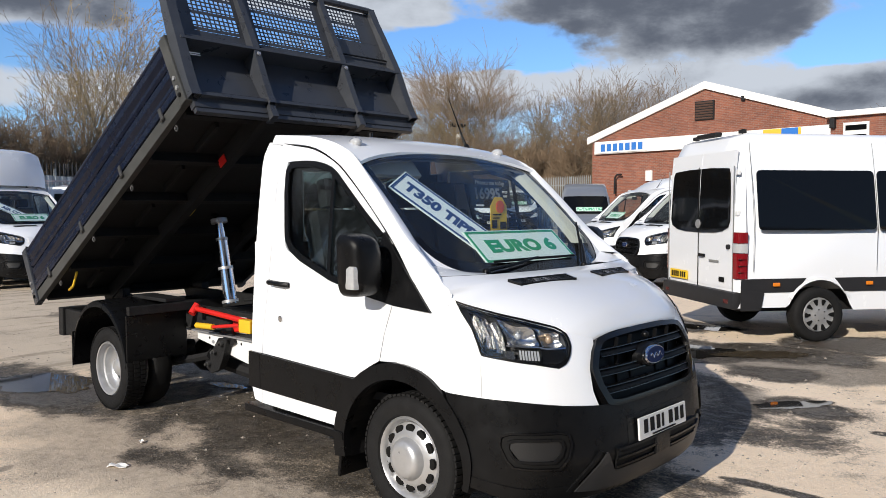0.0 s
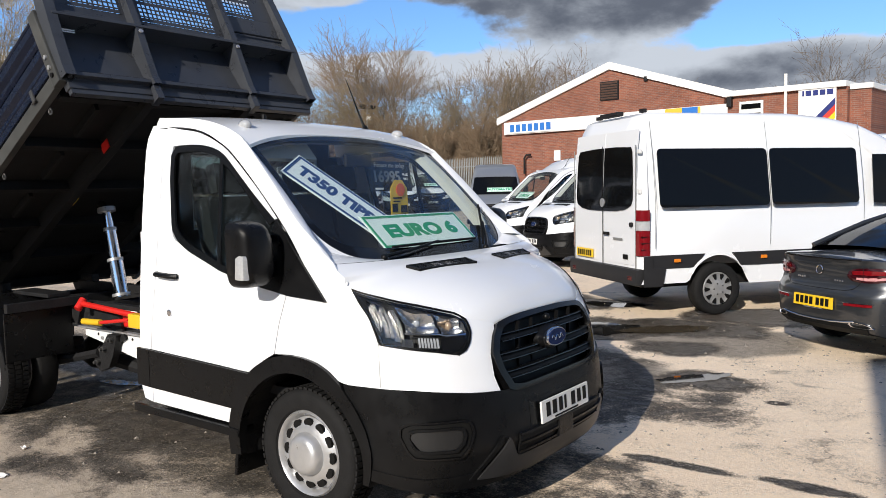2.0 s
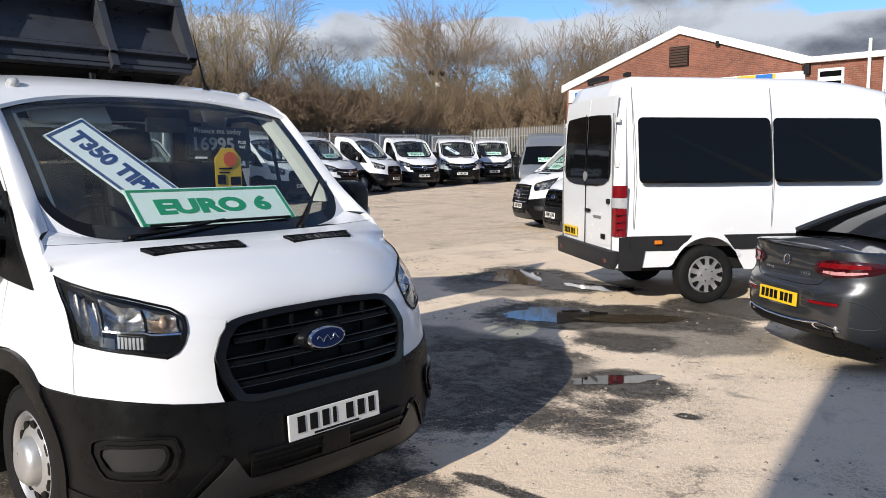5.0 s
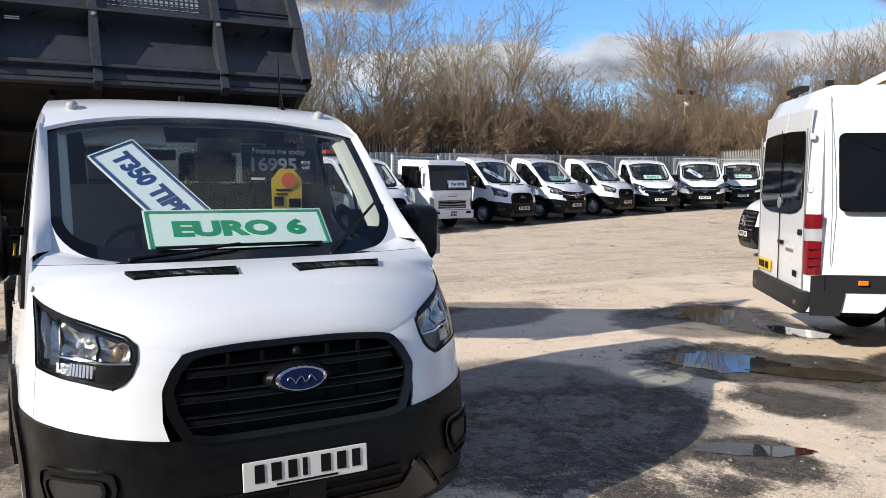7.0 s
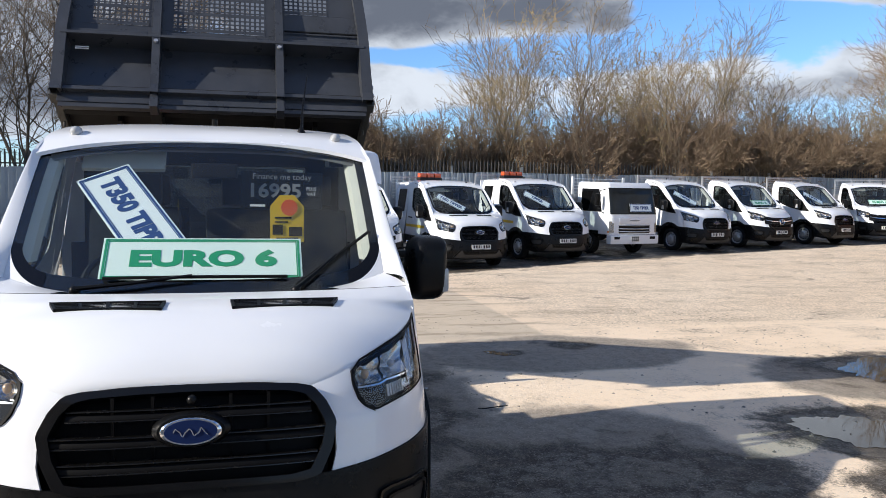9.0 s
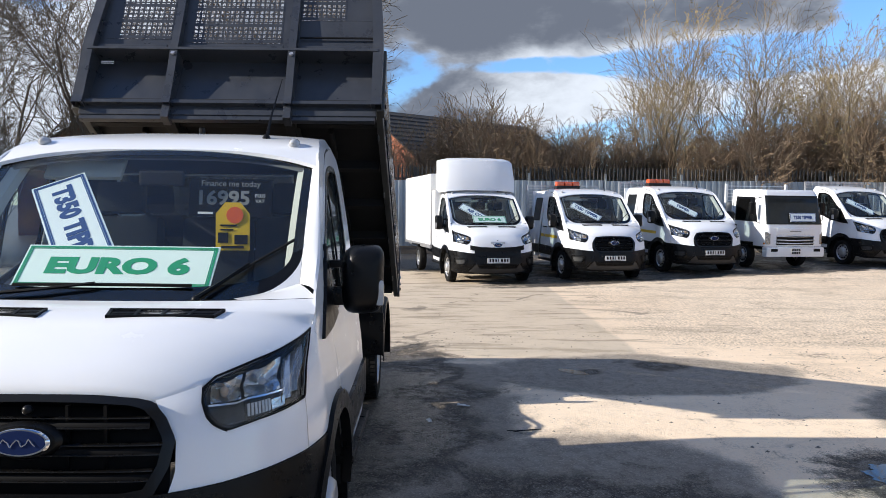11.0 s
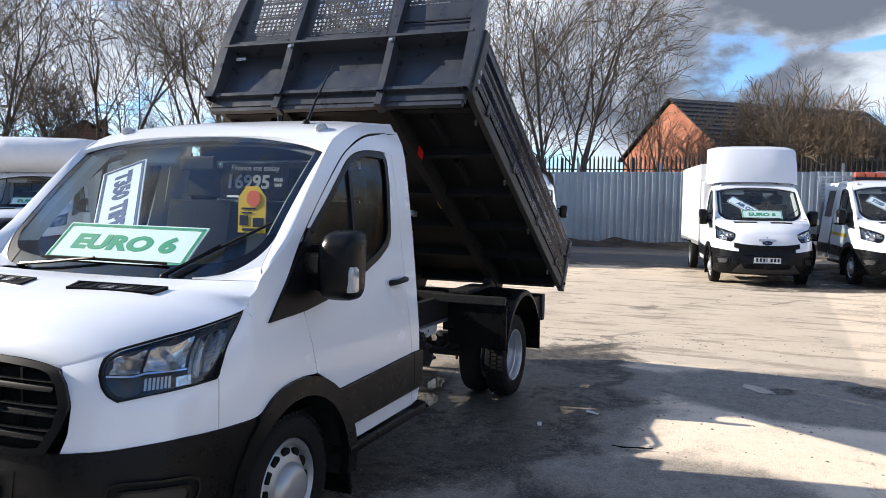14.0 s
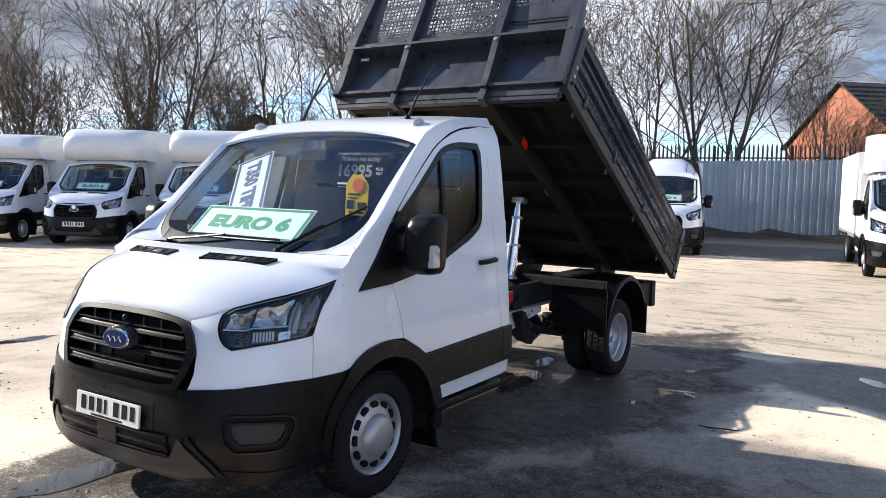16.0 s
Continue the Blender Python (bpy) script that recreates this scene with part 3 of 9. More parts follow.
def build_ground():
    xs = [-900, -300, -120, -60] + [-40 + i * 1.0 for i in range(53)] + [14, 20, 40, 120, 400, 900]
    ys = [-900, -300, -120, -60] + [-34 + i * 1.0 for i in range(85)] + [60, 90, 150, 400, 900]
    rows = []
    for y in ys:
        rows.append([(x, y, rise(x, y)) for x in xs])
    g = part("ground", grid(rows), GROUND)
    tagged(g, "worn beige concrete and gravel yard with damp muddy stains and painted truck shade", "ground", kind="structure")


def puddle(cx, cy, rx, ry, turn, seed, mat=None, label="shallow rain puddle lying on the worn yard"):
    pts, N = [], 180
    for i in range(N):
        t = 2 * math.pi * i / N
        c, w = math.cos(t), math.sin(t)
        r, k = 1.0, 0.30
        for f in (1.1, 2.3, 4.9, 10.3, 21.0):
            r += k * noise.noise(Vector((c * f + seed * 7.3, w * f, f)))
            k *= 0.68
        r = max(r, 0.25)
        pts.append((rx * r * c, ry * r * w, 0))
    ob = obj("puddle", pts, [range(N)], mat or WATER)
    ob.matrix_basis = pose(cx, cy, 0.004 if seed < 40 else 0.008, 0, 0, turn)
    tagged(ob, label, "puddle", "puddles", "structure")


build_ground()
for k, (cx, cy, rx, ry, turn) in enumerate(((-1.2, 4.88, 0.50, 0.44, 30), (-3.2, 6.78, 0.66, 0.34, 130), (0.64, 3.04, 0.38, 0.12, 51), (-1.85, 6.75, 0.46, 0.22, 0), (-5.05, -0.95, 0.72, 0.36, 20), (-5.4, -3.4, 0.8, 0.34, 0), (0.78, -0.58, 0.42, 0.13, -3), (-3.62, 0.20, 0.24, 0.07, 15), (-4.72, 2.98, 0.2, 0.09, 40), (-1.1, -4.6, 0.35, 0.1, 0), (0.42, -0.66, 0.13, 0.06, 30))):
    puddle(cx, cy, rx, ry, turn, k)
puddle(-2.80, 0.36, 0.42, 0.13, 5, 40, MUD_WATER, "brown muddy puddle beside the truck")
puddle(-0.42, 5.22, 0.52, 0.24, 42, 43, MUD_WATER, "brown muddy puddle behind the white minibus")


# ---- fences ----
def corrugated_fence(a, b, z0, za, zb):
    """Ribbed sheets on posts from a to b."""
    a, b = Vector((*a, 0)), Vector((*b, 0))
    d = (b - a).normalized()
    nrm = Vector((-d.y, d.x, 0))
    root = empty("sheet_fence", Matrix.Translation(a))
    n, L = int((b - a).length / 1.0), (b - a).length
    for i in range(n):
        s0, s1 = L * i / n, L * (i + 1) / n
        pts = []
        for k in range(4):
            base = s0 + (s1 - s0) * k / 4
            q = (s1 - s0) / 4
            pts += [(base, 0), (base + q * 0.45, 0), (base + q * 0.6, 0.02), (base + q * 0.85, 0.02)]
        pts.append((s1, 0))
        zt = za + (zb - za) * (s0 / L) + random.Random(i).uniform(-0.02, 0.02)
        lo = [d * s + nrm * o + Vector((0, 0, z0)) for s, o in pts]
        hi = [d * s + nrm * o + Vector((0, 0, zt)) for s, o in pts]
        part("panel", grid([lo, hi]), CORRUGATED, root)
    for i in range(0, n + 1, 3):
        s = L * i / n
        part("post", bx(d * s + nrm * 0.07 + Vector((0, 0, zb / 2 + 0.05)), (0.09, 0.09, zb + 0.1), 0.01), PALISADE, root)
    tagged(root, "pale blue-grey ribbed metal sheet fence with rusty lower edge", "fence", kind="structure")


def palisade(a, b, h, mat, label, step=0.16):
    a, b = Vector((*a, 0)), Vector((*b, 0))
    d = (b - a).normalized()
    L = (b - a).length
    ang = math.atan2(d.y, d.x)
    root = empty("palisade_fence", pose(a.x, a.y, 0, 0, 0, math.degrees(ang)))
    me = None
    n = int(L / step)
    for i in range(min(n, 300)):
        if me is None:
            pts = [(-0.034, 0.012, 0), (-0.012, -0.012, 0), (0.012, -0.012, 0), (0.034, 0.012, 0)]
            tips = [(-0.034, 0.012, h - 0.12), (-0.012, -0.012, h), (0.012, -0.012, h), (0.034, 0.012, h - 0.12)]
            o = part("pale", thick(grid([pts, tips]), 0.004), mat, root)
            me = o.data
        else:
            o = new("pale", me)
            o.parent = root
        o.location = (i * step + step / 2, 0, 0.05)
    for z in (0.45, h - 0.45):
        part("rail", bx((L / 2, 0.05, z), (L, 0.05, 0.05), 0.004), mat, root)
    for i in range(0, int(L / 2.75) + 1):
        part("post", bx((i * 2.75, 0.1, h / 2), (0.1, 0.06, h), 0.005), mat, root)
    tagged(root, label, "fence", kind="structure")


corrugated_fence((-26.6, -13.0), (-28.8, 35.4), 0.18, 2.72, 3.02)
palisade((-27.4, -13.0), (-29.6, 35.8), 3.35, DARK_RAIL, "weathered dark palisade fence behind the sheet fence")
palisade((-29.5, 35.6), (-19.45, 32.4), 3.3, PALISADE, "galvanised steel palisade fence with pointed pales")
palisade((-1.6, 30.3), (14.0, 31.2), 2.7, PALISADE, "galvanised palisade fence beside the office building")


# ---- buildings ----
def brick_material(name, c1, c2, mortar, scale=1.0):
    m = bpy.data.materials.new(name)
    m.use_nodes = True
    nt = m.node_tree
    n, l = nt.nodes, nt.links
    b = n["Principled BSDF"]
    tc, mp, br = n.new("ShaderNodeTexCoord"), n.new("ShaderNodeMapping"), n.new("ShaderNodeTexBrick")
    mp.inputs["Rotation"].default_value = (radians(90), 0, 0)
    l.new(tc.outputs["Object"], mp.inputs["Vector"])
    l.new(mp.outputs["Vector"], br.inputs["Vector"])
    br.inputs["Color1"].default_value, br.inputs["Color2"].default_value, br.inputs["Mortar"].default_value = (*c1, 1), (*c2, 1), (*mortar, 1)
    br.inputs["Scale"].default_value = scale
    br.inputs["Brick Width"].default_value, br.inputs["Row Height"].default_value, br.inputs["Mortar Size"].default_value = 0.225, 0.075, 0.006
    t = n.new("ShaderNodeTexNoise")
    t.inputs["Scale"].default_value, t.inputs["Detail"].default_value = 0.8, 8
    l.new(tc.outputs["Object"], t.inputs["Vector"])
    mx = n.new("ShaderNodeMix")
    mx.data_type, mx.blend_type = "RGBA", "MULTIPLY"
    mx.inputs["Factor"].default_value = 0.6
    cr = n.new("ShaderNodeMapRange")
    cr.inputs["From Min"].default_value, cr.inputs["From Max"].default_value, cr.inputs["To Min"].default_value = 0.3, 0.7, 0.55
    l.new(t.outputs["Fac"], cr.inputs["Value"])
    l.new(br.outputs["Color"], mx.inputs["A"])
    l.new(cr.outputs["Result"], mx.inputs["B"])
    l.new(mx.outputs["Result"], b.inputs["Base Color"])
    b.inputs["Roughness"].default_value = 0.88
    return m


BRICK_WALL = brick_material("brown_red_brick", (0.30, 0.105, 0.06), (0.20, 0.07, 0.045), (0.24, 0.19, 0.16))
BRICK_ORANGE = brick_material("orange_brick", (0.50, 0.16, 0.075), (0.40, 0.12, 0.06), (0.34, 0.25, 0.2))


def gable_building():
    a, b = Vector((-19.2, 31.5, 0)), Vector((-6.55, 30.12, 0))
    W, E, A = (b - a).length, 5.0, 7.03
    ang = math.degrees(math.atan2(b.y - a.y, b.x - a.x))
    root = empty("workshop_building", pose(a.x, a.y, 0, 0, 0, ang))
    bm = bmesh.new()
    prof = [(0, 0), (W, 0), (W, E), (W / 2, A), (0, E)]
    f0 = [bm.verts.new((x, 0, z)) for x, z in prof]
    f1 = [bm.verts.new((x, 24, z - 0.5)) for x, z in prof]
    bm.faces.new(f0)
    bm.faces.new(f1[::-1])
    for i in range(5):
        j = (i + 1) % 5
        bm.faces.new((f0[i], f0[j], f1[j], f1[i]))
    part("wall", bm, BRICK_WALL, root)
    for s in (0, 1):
        p, q = ((-0.25, E - 0.06), (W / 2, A + 0.03)) if s == 0 else ((W + 0.25, E - 0.06), (W / 2, A + 0.03))
        bm = bmesh.new()
        lo = [(p[0], -0.12, p[1] - 0.1), (q[0], -0.12, q[1] - 0.1)]
        hi = [(p[0], -0.12, p[1] + 0.24), (q[0], -0.12, q[1] + 0.24)]
        part("verge", thick(grid([lo, hi]), 0.14), FASCIA, root, "white painted roof verge board")
        rf = [[(p[0], -0.1, p[1] + 0.05), (q[0], -0.1, q[1] + 0.05)], [(p[0], 24, p[1] - 0.9), (q[0], 24, q[1] - 0.9)]]
        part("roof", thick(grid(rf), 0.08), ROOF, root)
    vent = part("louvre", bx((W / 2 - 0.02, -0.03, 6.0), (0.95, 0.08, 0.85), 0.01), DARK_METAL, root, "dark brown louvred vent")
    for i in range(7):
        part("slat", bx((W / 2 - 0.02, -0.085, 5.65 + i * 0.115), (0.85, 0.03, 0.07), 0.005, pose(0, 0, 0, 35)), material("brown_slat", (0.10, 0.055, 0.04), 0.7) if i == 0 else bpy.data.materials["brown_slat"], vent)
    part("fascia_board", bx((W / 2, -0.09, 4.62), (W - 0.5, 0.14, 0.62), 0.01), FASCIA, root, "long white fascia board")
    sign = part("sign_panel", bx((1.9, -0.185, 4.62), (3.0, 0.05, 0.54), 0.01), FASCIA, root, "white sign with seven plain blue blocks")
    sign_blue = material("sign_blue", (0.03, 0.16, 0.50), 0.4)
    for k in range(7):
        part("sign_bar", bx((0.82 + k * 0.37, -0.217, 4.61), (0.26, 0.012, 0.36), 0.004), sign_blue, sign)
    part("sign_panel", bx((10.0, -0.185, 4.66), (1.6, 0.05, 0.5), 0.01), material("sign_multi", (0.75, 0.45, 0.05), 0.4), root, "yellow and blue sign panel")
    part("sign_band", bx((10.35, -0.215, 4.7), (0.7, 0.02, 0.42)), bpy.data.materials["sign_blue"], root)
    part("meter_box", bx((3.45, -0.05, 3.15), (0.35, 0.1, 0.5), 0.01), FASCIA, root)
    pipe = part("flue_pipe", tb([(1.55, -0.2, 2.3), (1.55, -0.2, 3.1), (1.7, -0.2, 3.25), (1.95, -0.2, 3.25)], 0.05), DARK_METAL, root)
    part("wall_lamp", bx((8.2, -0.06, 6.35), (0.16, 0.14, 0.2), 0.02), DARK_METAL, root)
    door = part("roller_door", bx((7.4, -0.03, 1.9), (4.2, 0.06, 3.8), 0.01), FASCIA, root)
    tagged(root, "brown brick gabled workshop with white verge and sign", "building")


def flat_building():
    a, b = Vector((-7.25, 29.85, 0)), Vector((-2.72, 29.38, 0))
    W, H = (b - a).length, 5.18
    ang = math.degrees(math.atan2(b.y - a.y, b.x - a.x))
    root = empty("office_building", pose(a.x, a.y, 0, 0, 0, ang))
    part("wall", bx((W / 2, 2, H / 2), (W, 4, H)), BRICK_WALL, root)
    part("wall", bx((W + 0.37, 1.4, H / 2 - 0.06), (0.74, 2.2, H - 0.12)), BRICK_WALL, root)
    part("parapet", bx((W / 2 - 0.07, 1.95, H + 0.10), (W + 0.14, 4.3, 0.22), 0.02), FASCIA, root, "white flat roof edge")
    part("parapet", bx((W + 0.41, 1.4, H - 0.01), (0.80, 2.36, 0.20), 0.02), FASCIA, root, "white flat roof edge")
    w = part("window", bx((0.98, -0.02, 4.5), (0.95, 0.08, 0.85), 0.01), FASCIA, root, "white framed window")
    for i in (0, 1):
        part("pane", bx((0.98, -0.065, 4.30 + i * 0.42), (0.78, 0.02, 0.30 - 0.1 * i)), DARK_GLASS, w)
    part("flue", tb([(2.36, -0.15, 0), (2.36, -0.15, 5.85)], 0.06), FASCIA, root)
    s = part("sign_panel", bx((3.52, -0.1, 4.50), (1.36, 0.1, 1.55), 0.01), FASCIA, root, "white square sign with navy blocks and coloured stripes")
    navy = material("navy", (0.02, 0.03, 0.16), 0.4)
    for k, w in enumerate((0.07, 0.20, 0.18, 0.20, 0.22)):
        part("sign_bar", bx((3.02 + (0.0, 0.19, 0.45, 0.70, 0.97)[k], -0.158, 5.02), (w, 0.012, 0.20), 0.004), navy, s)
    # stripes climb to the lower corner, cut off at the panel's edge
    for i, c in enumerate(((0.02, 0.03, 0.16), (0.62, 0.05, 0.03), (0.80, 0.52, 0.02))):
        x0, z0 = 3.42 + 0.26 * i, 3.78
        run = 4.18 - x0
        obj("stripe", [(x0 - 0.26, -0.156, z0), (x0, -0.156, z0), (4.18, -0.156, z0 + run), (4.18, -0.156, z0 + run + 0.26)], [(0, 1, 2, 3)], material("stripe", c, 0.4), s)
    part("wall_lamp", bx((0.12, -0.1, 4.95), (0.2, 0.2, 0.4), 0.03), DARK_METAL, root)
    tagged(root, "flat-roofed brown brick office with white parapet", "building")


def house(x, y, turn, w, depth, eave, ridge, mat, label, chimney=True):
    """Gable towards local -y."""
    root = empty("house", pose(x, y, 0, 0, 0, turn))
    bm = bmesh.new()
    prof = [(-w / 2, 0), (w / 2, 0), (w / 2, eave), (0, ridge), (-w / 2, eave)]
    f0 = [bm.verts.new((p, 0, z)) for p, z in prof]
    f1 = [bm.verts.new((p, depth, z)) for p, z in prof]
    bm.faces.new(f0)
    bm.faces.new(f1[::-1])
    for i in range(5):
        j = (i + 1) % 5
        bm.faces.new((f0[i], f0[j], f1[j], f1[i]))
    part("wall", bm, mat, root)
    for s in (-1, 1):
        p, q = (s * (w / 2 + 0.3), eave - 0.15), (0, ridge + 0.06)
        rows = []
        for i in range(13):
            t = i / 12
            for lift in (0.0, 0.05):
                xx, zz = p[0] + (q[0] - p[0]) * t, p[1] + (q[1] - p[1]) * t + 0.12 - (0.05 if lift == 0 else 0)
                rows.append([(xx, -0.2, zz), (xx, depth + 0.2, zz)])
        part("roof", thick(grid(rows), 0.06), ROOF, root, "dark tiled roof slope")
    if chimney:
        part("chimney", bx((0.2, depth * 0.8, ridge + 0.3), (0.6, 0.6, 1.2), 0.02), mat, root)
    tagged(root, label, "house")


gable_building()
flat_building()
house(-40.5, -2.2, 42, 8.8, 13, 4.0, 6.9, BRICK_ORANGE, "orange brick house with a dark tiled roof", False)
house(-42, -18, 110, 7.5, 10, 4.2, 6.6, BRICK_WALL, "brown brick house seen through bare trees")
house(-32, -34, 130, 8.5, 10, 3.2, 5.6, BRICK_WALL, "brown roofed house half hidden by trees")
# unseen block behind the view, set so that its shadow falls across the yard
tagged(obj("unseen_building", [(4.4, -9.83, 0), (13.2, 1.1, 0), (13.2, 1.1, 7), (4.4, -9.83, 7), (10.6, -14.9, 0), (10.6, -14.9, 7), (19.4, -3.9, 7), (19.4, -3.9, 0)], [(0, 1, 2, 3), (0, 3, 5, 4), (3, 2, 6, 5), (1, 7, 6, 2), (4, 5, 6, 7)], RENDERED), "plain unseen building added to cast the shadow on the yard", "building", kind="structure")


def lamp_post():
    root = empty("lamp_post", pose(-33.8, 37.5, 0))
    part("pole", tb([(0, 0, 0), (0, 0, 7.2)], 0.07, 8, 0.05), PALISADE, root)
    part("arm", bx((0, 0, 7.15), (0.06, 1.3, 0.06)), DARK_METAL, root)
    for s in (-0.55, 0.5):
        part("floodlight", bx((0.12, s, 7.28), (0.22, 0.36, 0.22), 0.02, pose(0, 0, 0, 0, 25)), DARK_METAL, root)
    part("camera_box", bx((0.15, 0, 6.5), (0.3, 0.2, 0.3), 0.03), FASCIA, root)
    tagged(root, "grey steel post with floodlights and a camera box", "lamp post")


lamp_post()


# ---- loose stones, litter and leaf mould ----
def pebbles():
    rnd = random.Random(9)
    verts, faces = [], []
    base = [(1, 0, 0), (0, 1, 0), (-1, 0, 0), (0, -1, 0), (0, 0, 0.8)]
    for i in range(15000):
        x, y = rnd.uniform(-7.5, 3.4), rnd.uniform(-6, 7.5)
        if noise.noise(Vector((x * 0.5, y * 0.5, 3))) < rnd.uniform(-0.35, 0.45):
            continue
        r = 0.004 + 0.017 * rnd.random() ** 4
        a = rnd.uniform(0, 6.28)
        k = len(verts)
        for p in base:
            px, py = p[0] * r * rnd.uniform(0.7, 1.3), p[1] * r * rnd.uniform(0.7, 1.3)
            verts.append((x + px * math.cos(a) - py * math.sin(a), y + px * math.sin(a) + py * math.cos(a), -0.001 + p[2] * r * rnd.uniform(0.6, 1)))
        faces += [(k + q, k + (q + 1) % 4, k + 4) for q in range(4)]
    ob = obj("loose_stones", verts, faces, material("loose_stone", (0.33, 0.29, 0.24), 0.9, var=0.6, scale=30))
    tagged(ob, "small loose stones scattered over the yard", "gravel", kind="stuff")


def litter(x, y, w, h, turn, mat, label, seed):
    rnd = random.Random(seed)
    rows = [[(w * (i / 4 - 0.5), h * (j / 3 - 0.5), 0.006 + rnd.uniform(0, 0.018)) for i in range(5)] for j in range(4)]
    ob = part("litter", thick(grid(rows), 0.002), mat)
    ob.matrix_basis = pose(x, y, 0, 0, 0, turn)
    tagged(ob, label, "litter")


def leaf_mound():
    rnd = random.Random(31)
    rows = []
    for i in range(70):
        y = -13 + i * 0.62
        x0 = -26.6 - 2.0 * (y + 13) / 44
        rows.append([Vector((x0 + 0.15 + k * 0.35, y, max(-0.02, (0.30 - 0.13 * k) * rnd.uniform(0.5, 1.2)) if k < 4 else -0.02)) for k in range(5)])
    ob = part("leaf_litter", grid(rows), DEBRIS, smooth=False)
    tagged(ob, "dark leaf litter and weeds heaped along the fence foot", "leaf litter", kind="stuff")


pebbles()
leaf_mound()
litter(-2.05, -1.62, 0.13, 0.06, 30, FASCIA, "crumpled white paper scrap on the yard", 1)
litter(-2.45, -1.25, 0.04, 0.03, 10, FASCIA, "tiny white paper scrap on the yard", 2)
litter(-3.2, 1.75, 0.12, 0.03, 60, FASCIA, "pale torn paper strip on the yard", 3)
litter(-2.7, 1.45, 0.07, 0.03, 20, FASCIA, "pale paper scrap beside the truck", 4)
litter(-2.4, 2.2, 0.28, 0.012, 100, DARK_METAL, "thin dark stick lying on the yard", 5)

# ---- wheels ----
def wheel(parent, x, y, side, r=0.345, w=0.20, rim_r=0.215, style="steel", fine=False):
    """A wheel whose face looks to side (+1 or -1 along y)."""
    n = 40 if fine else 20
    m = Matrix.Translation((x, y, r)) @ (pose(0, 0, 0, -90) if side > 0 else pose(0, 0, 0, 90))
    h = w / 2
    prof = [(rim_r, h - 0.035), (rim_r + 0.012, h - 0.012), (rim_r + 0.05, h - 0.002), (r - 0.03, h - 0.004), (r - 0.008, h - 0.02), (r, h - 0.045), (r, -h + 0.045), (r - 0.01, -h + 0.015), (r - 0.05, -h), (rim_r, -h + 0.02), (rim_r, h - 0.035)]
    tyre = part("tyre", lathe(bmesh.new(), prof, n, m), RUBBER, parent, smooth=True)
    if fine:
        bm = bmesh.new()
        for i in range(60):
            a = 2 * math.pi * i / 60
            for k, off in ((-0.058, 0.0), (0.0, 0.5), (0.058, 0.0)):
                aa = a + off * 2 * math.pi / 60
                box(bm, m @ Vector(((r + 0.001) * math.cos(aa), (r + 0.001) * math.sin(aa), k)), (0.012, 0.026, 0.045), 0, m.to_3x3().to_4x4() @ pose(0, 0, 0, 0, 0, math.degrees(aa)))
        part("tread", bm, RUBBER, tyre)
    if style == "steel":
        hp = [(rim_r + 0.004, h - 0.03), (rim_r - 0.006, h - 0.016), (rim_r - 0.022, h - 0.03), (rim_r - 0.03, h - 0.06), (rim_r * 0.80, h - 0.05), (rim_r * 0.62, h - 0.022), (rim_r * 0.52, h - 0.02)]
        cap = [(rim_r * 0.52, h - 0.02), (rim_r * 0.48, h + 0.01), (rim_r * 0.40, h + 0.03), (rim_r * 0.30, h + 0.035), (1e-4, h + 0.036)]
    elif style == "dual":
        # deep barrel with steps, the disc far inside
        hp = [(rim_r + 0.006, h - 0.03), (rim_r - 0.002, h - 0.012), (rim_r - 0.012, h - 0.016), (rim_r - 0.020, h - 0.034), (rim_r - 0.024, h - 0.066), (rim_r - 0.038, h - 0.074), (rim_r - 0.042, h - 0.112), (rim_r - 0.060, h - 0.134), (rim_r * 0.60, h - 0.150), (rim_r * 0.50, h - 0.146)]
        cap = [(rim_r * 0.50, h - 0.146), (rim_r * 0.34, h - 0.140), (rim_r * 0.31, h - 0.095), (rim_r * 0.24, h - 0.082), (1e-4, h - 0.080)]
    else:
        hp = [(rim_r + 0.004, h - 0.03), (rim_r - 0.008, h - 0.012), (rim_r - 0.03, h - 0.02), (rim_r * 0.4, h + 0.006)]
        cap = [(rim_r * 0.4, h + 0.006), (rim_r * 0.25, h + 0.012), (1e-4, h + 0.012)]
    rim = part("rim", lathe(bmesh.new(), hp, n, m), STEEL, parent, "silver steel wheel", True)
    part("hub_cap", lathe(bmesh.new(), cap, n, m), STEEL, rim, smooth=True)
    if style in ("steel", "dual"):
        k = 12 if style == "steel" else 8
        rr, z = (rim_r * 0.73, h - 0.036) if style == "steel" else (rim_r * 0.62, h - 0.152)
        hole = None
        for i in range(k):
            a = 2 * math.pi * i / k
            t = m @ Matrix.Translation((rr * math.cos(a), rr * math.sin(a), z)) @ pose(0, 0, 0, 0, 0, math.degrees(a))
            if hole is None:
                hole = part("vent_hole", capped(bmesh.new(), [(0.026, -0.01), (0.026, 0.006)], 10 if fine else 6, Matrix.Diagonal((0.85, 1.15, 1, 1))), INK, rim)
            else:
                o = new("vent_hole", hole.data)
                o.parent = rim
                hole = o
            hole.matrix_basis = t
    else:
        for i in range(10):
            a = 2 * math.pi * i / 10
            bm = bmesh.new()
            for lo_, hi_ in ((h - 0.012, h + 0.003),):
                ring = [(rim_r * q * math.cos(a + d), rim_r * q * math.sin(a + d)) for q, d in ((0.58, -0.07), (0.90, -0.15), (0.925, 0.0), (0.90, 0.15), (0.58, 0.07))]
                low_, top_ = [bm.verts.new(m @ Vector((x_, y_, lo_))) for x_, y_ in ring], [bm.verts.new(m @ Vector((x_, y_, hi_))) for x_, y_ in ring]
                bm.faces.new(top_)
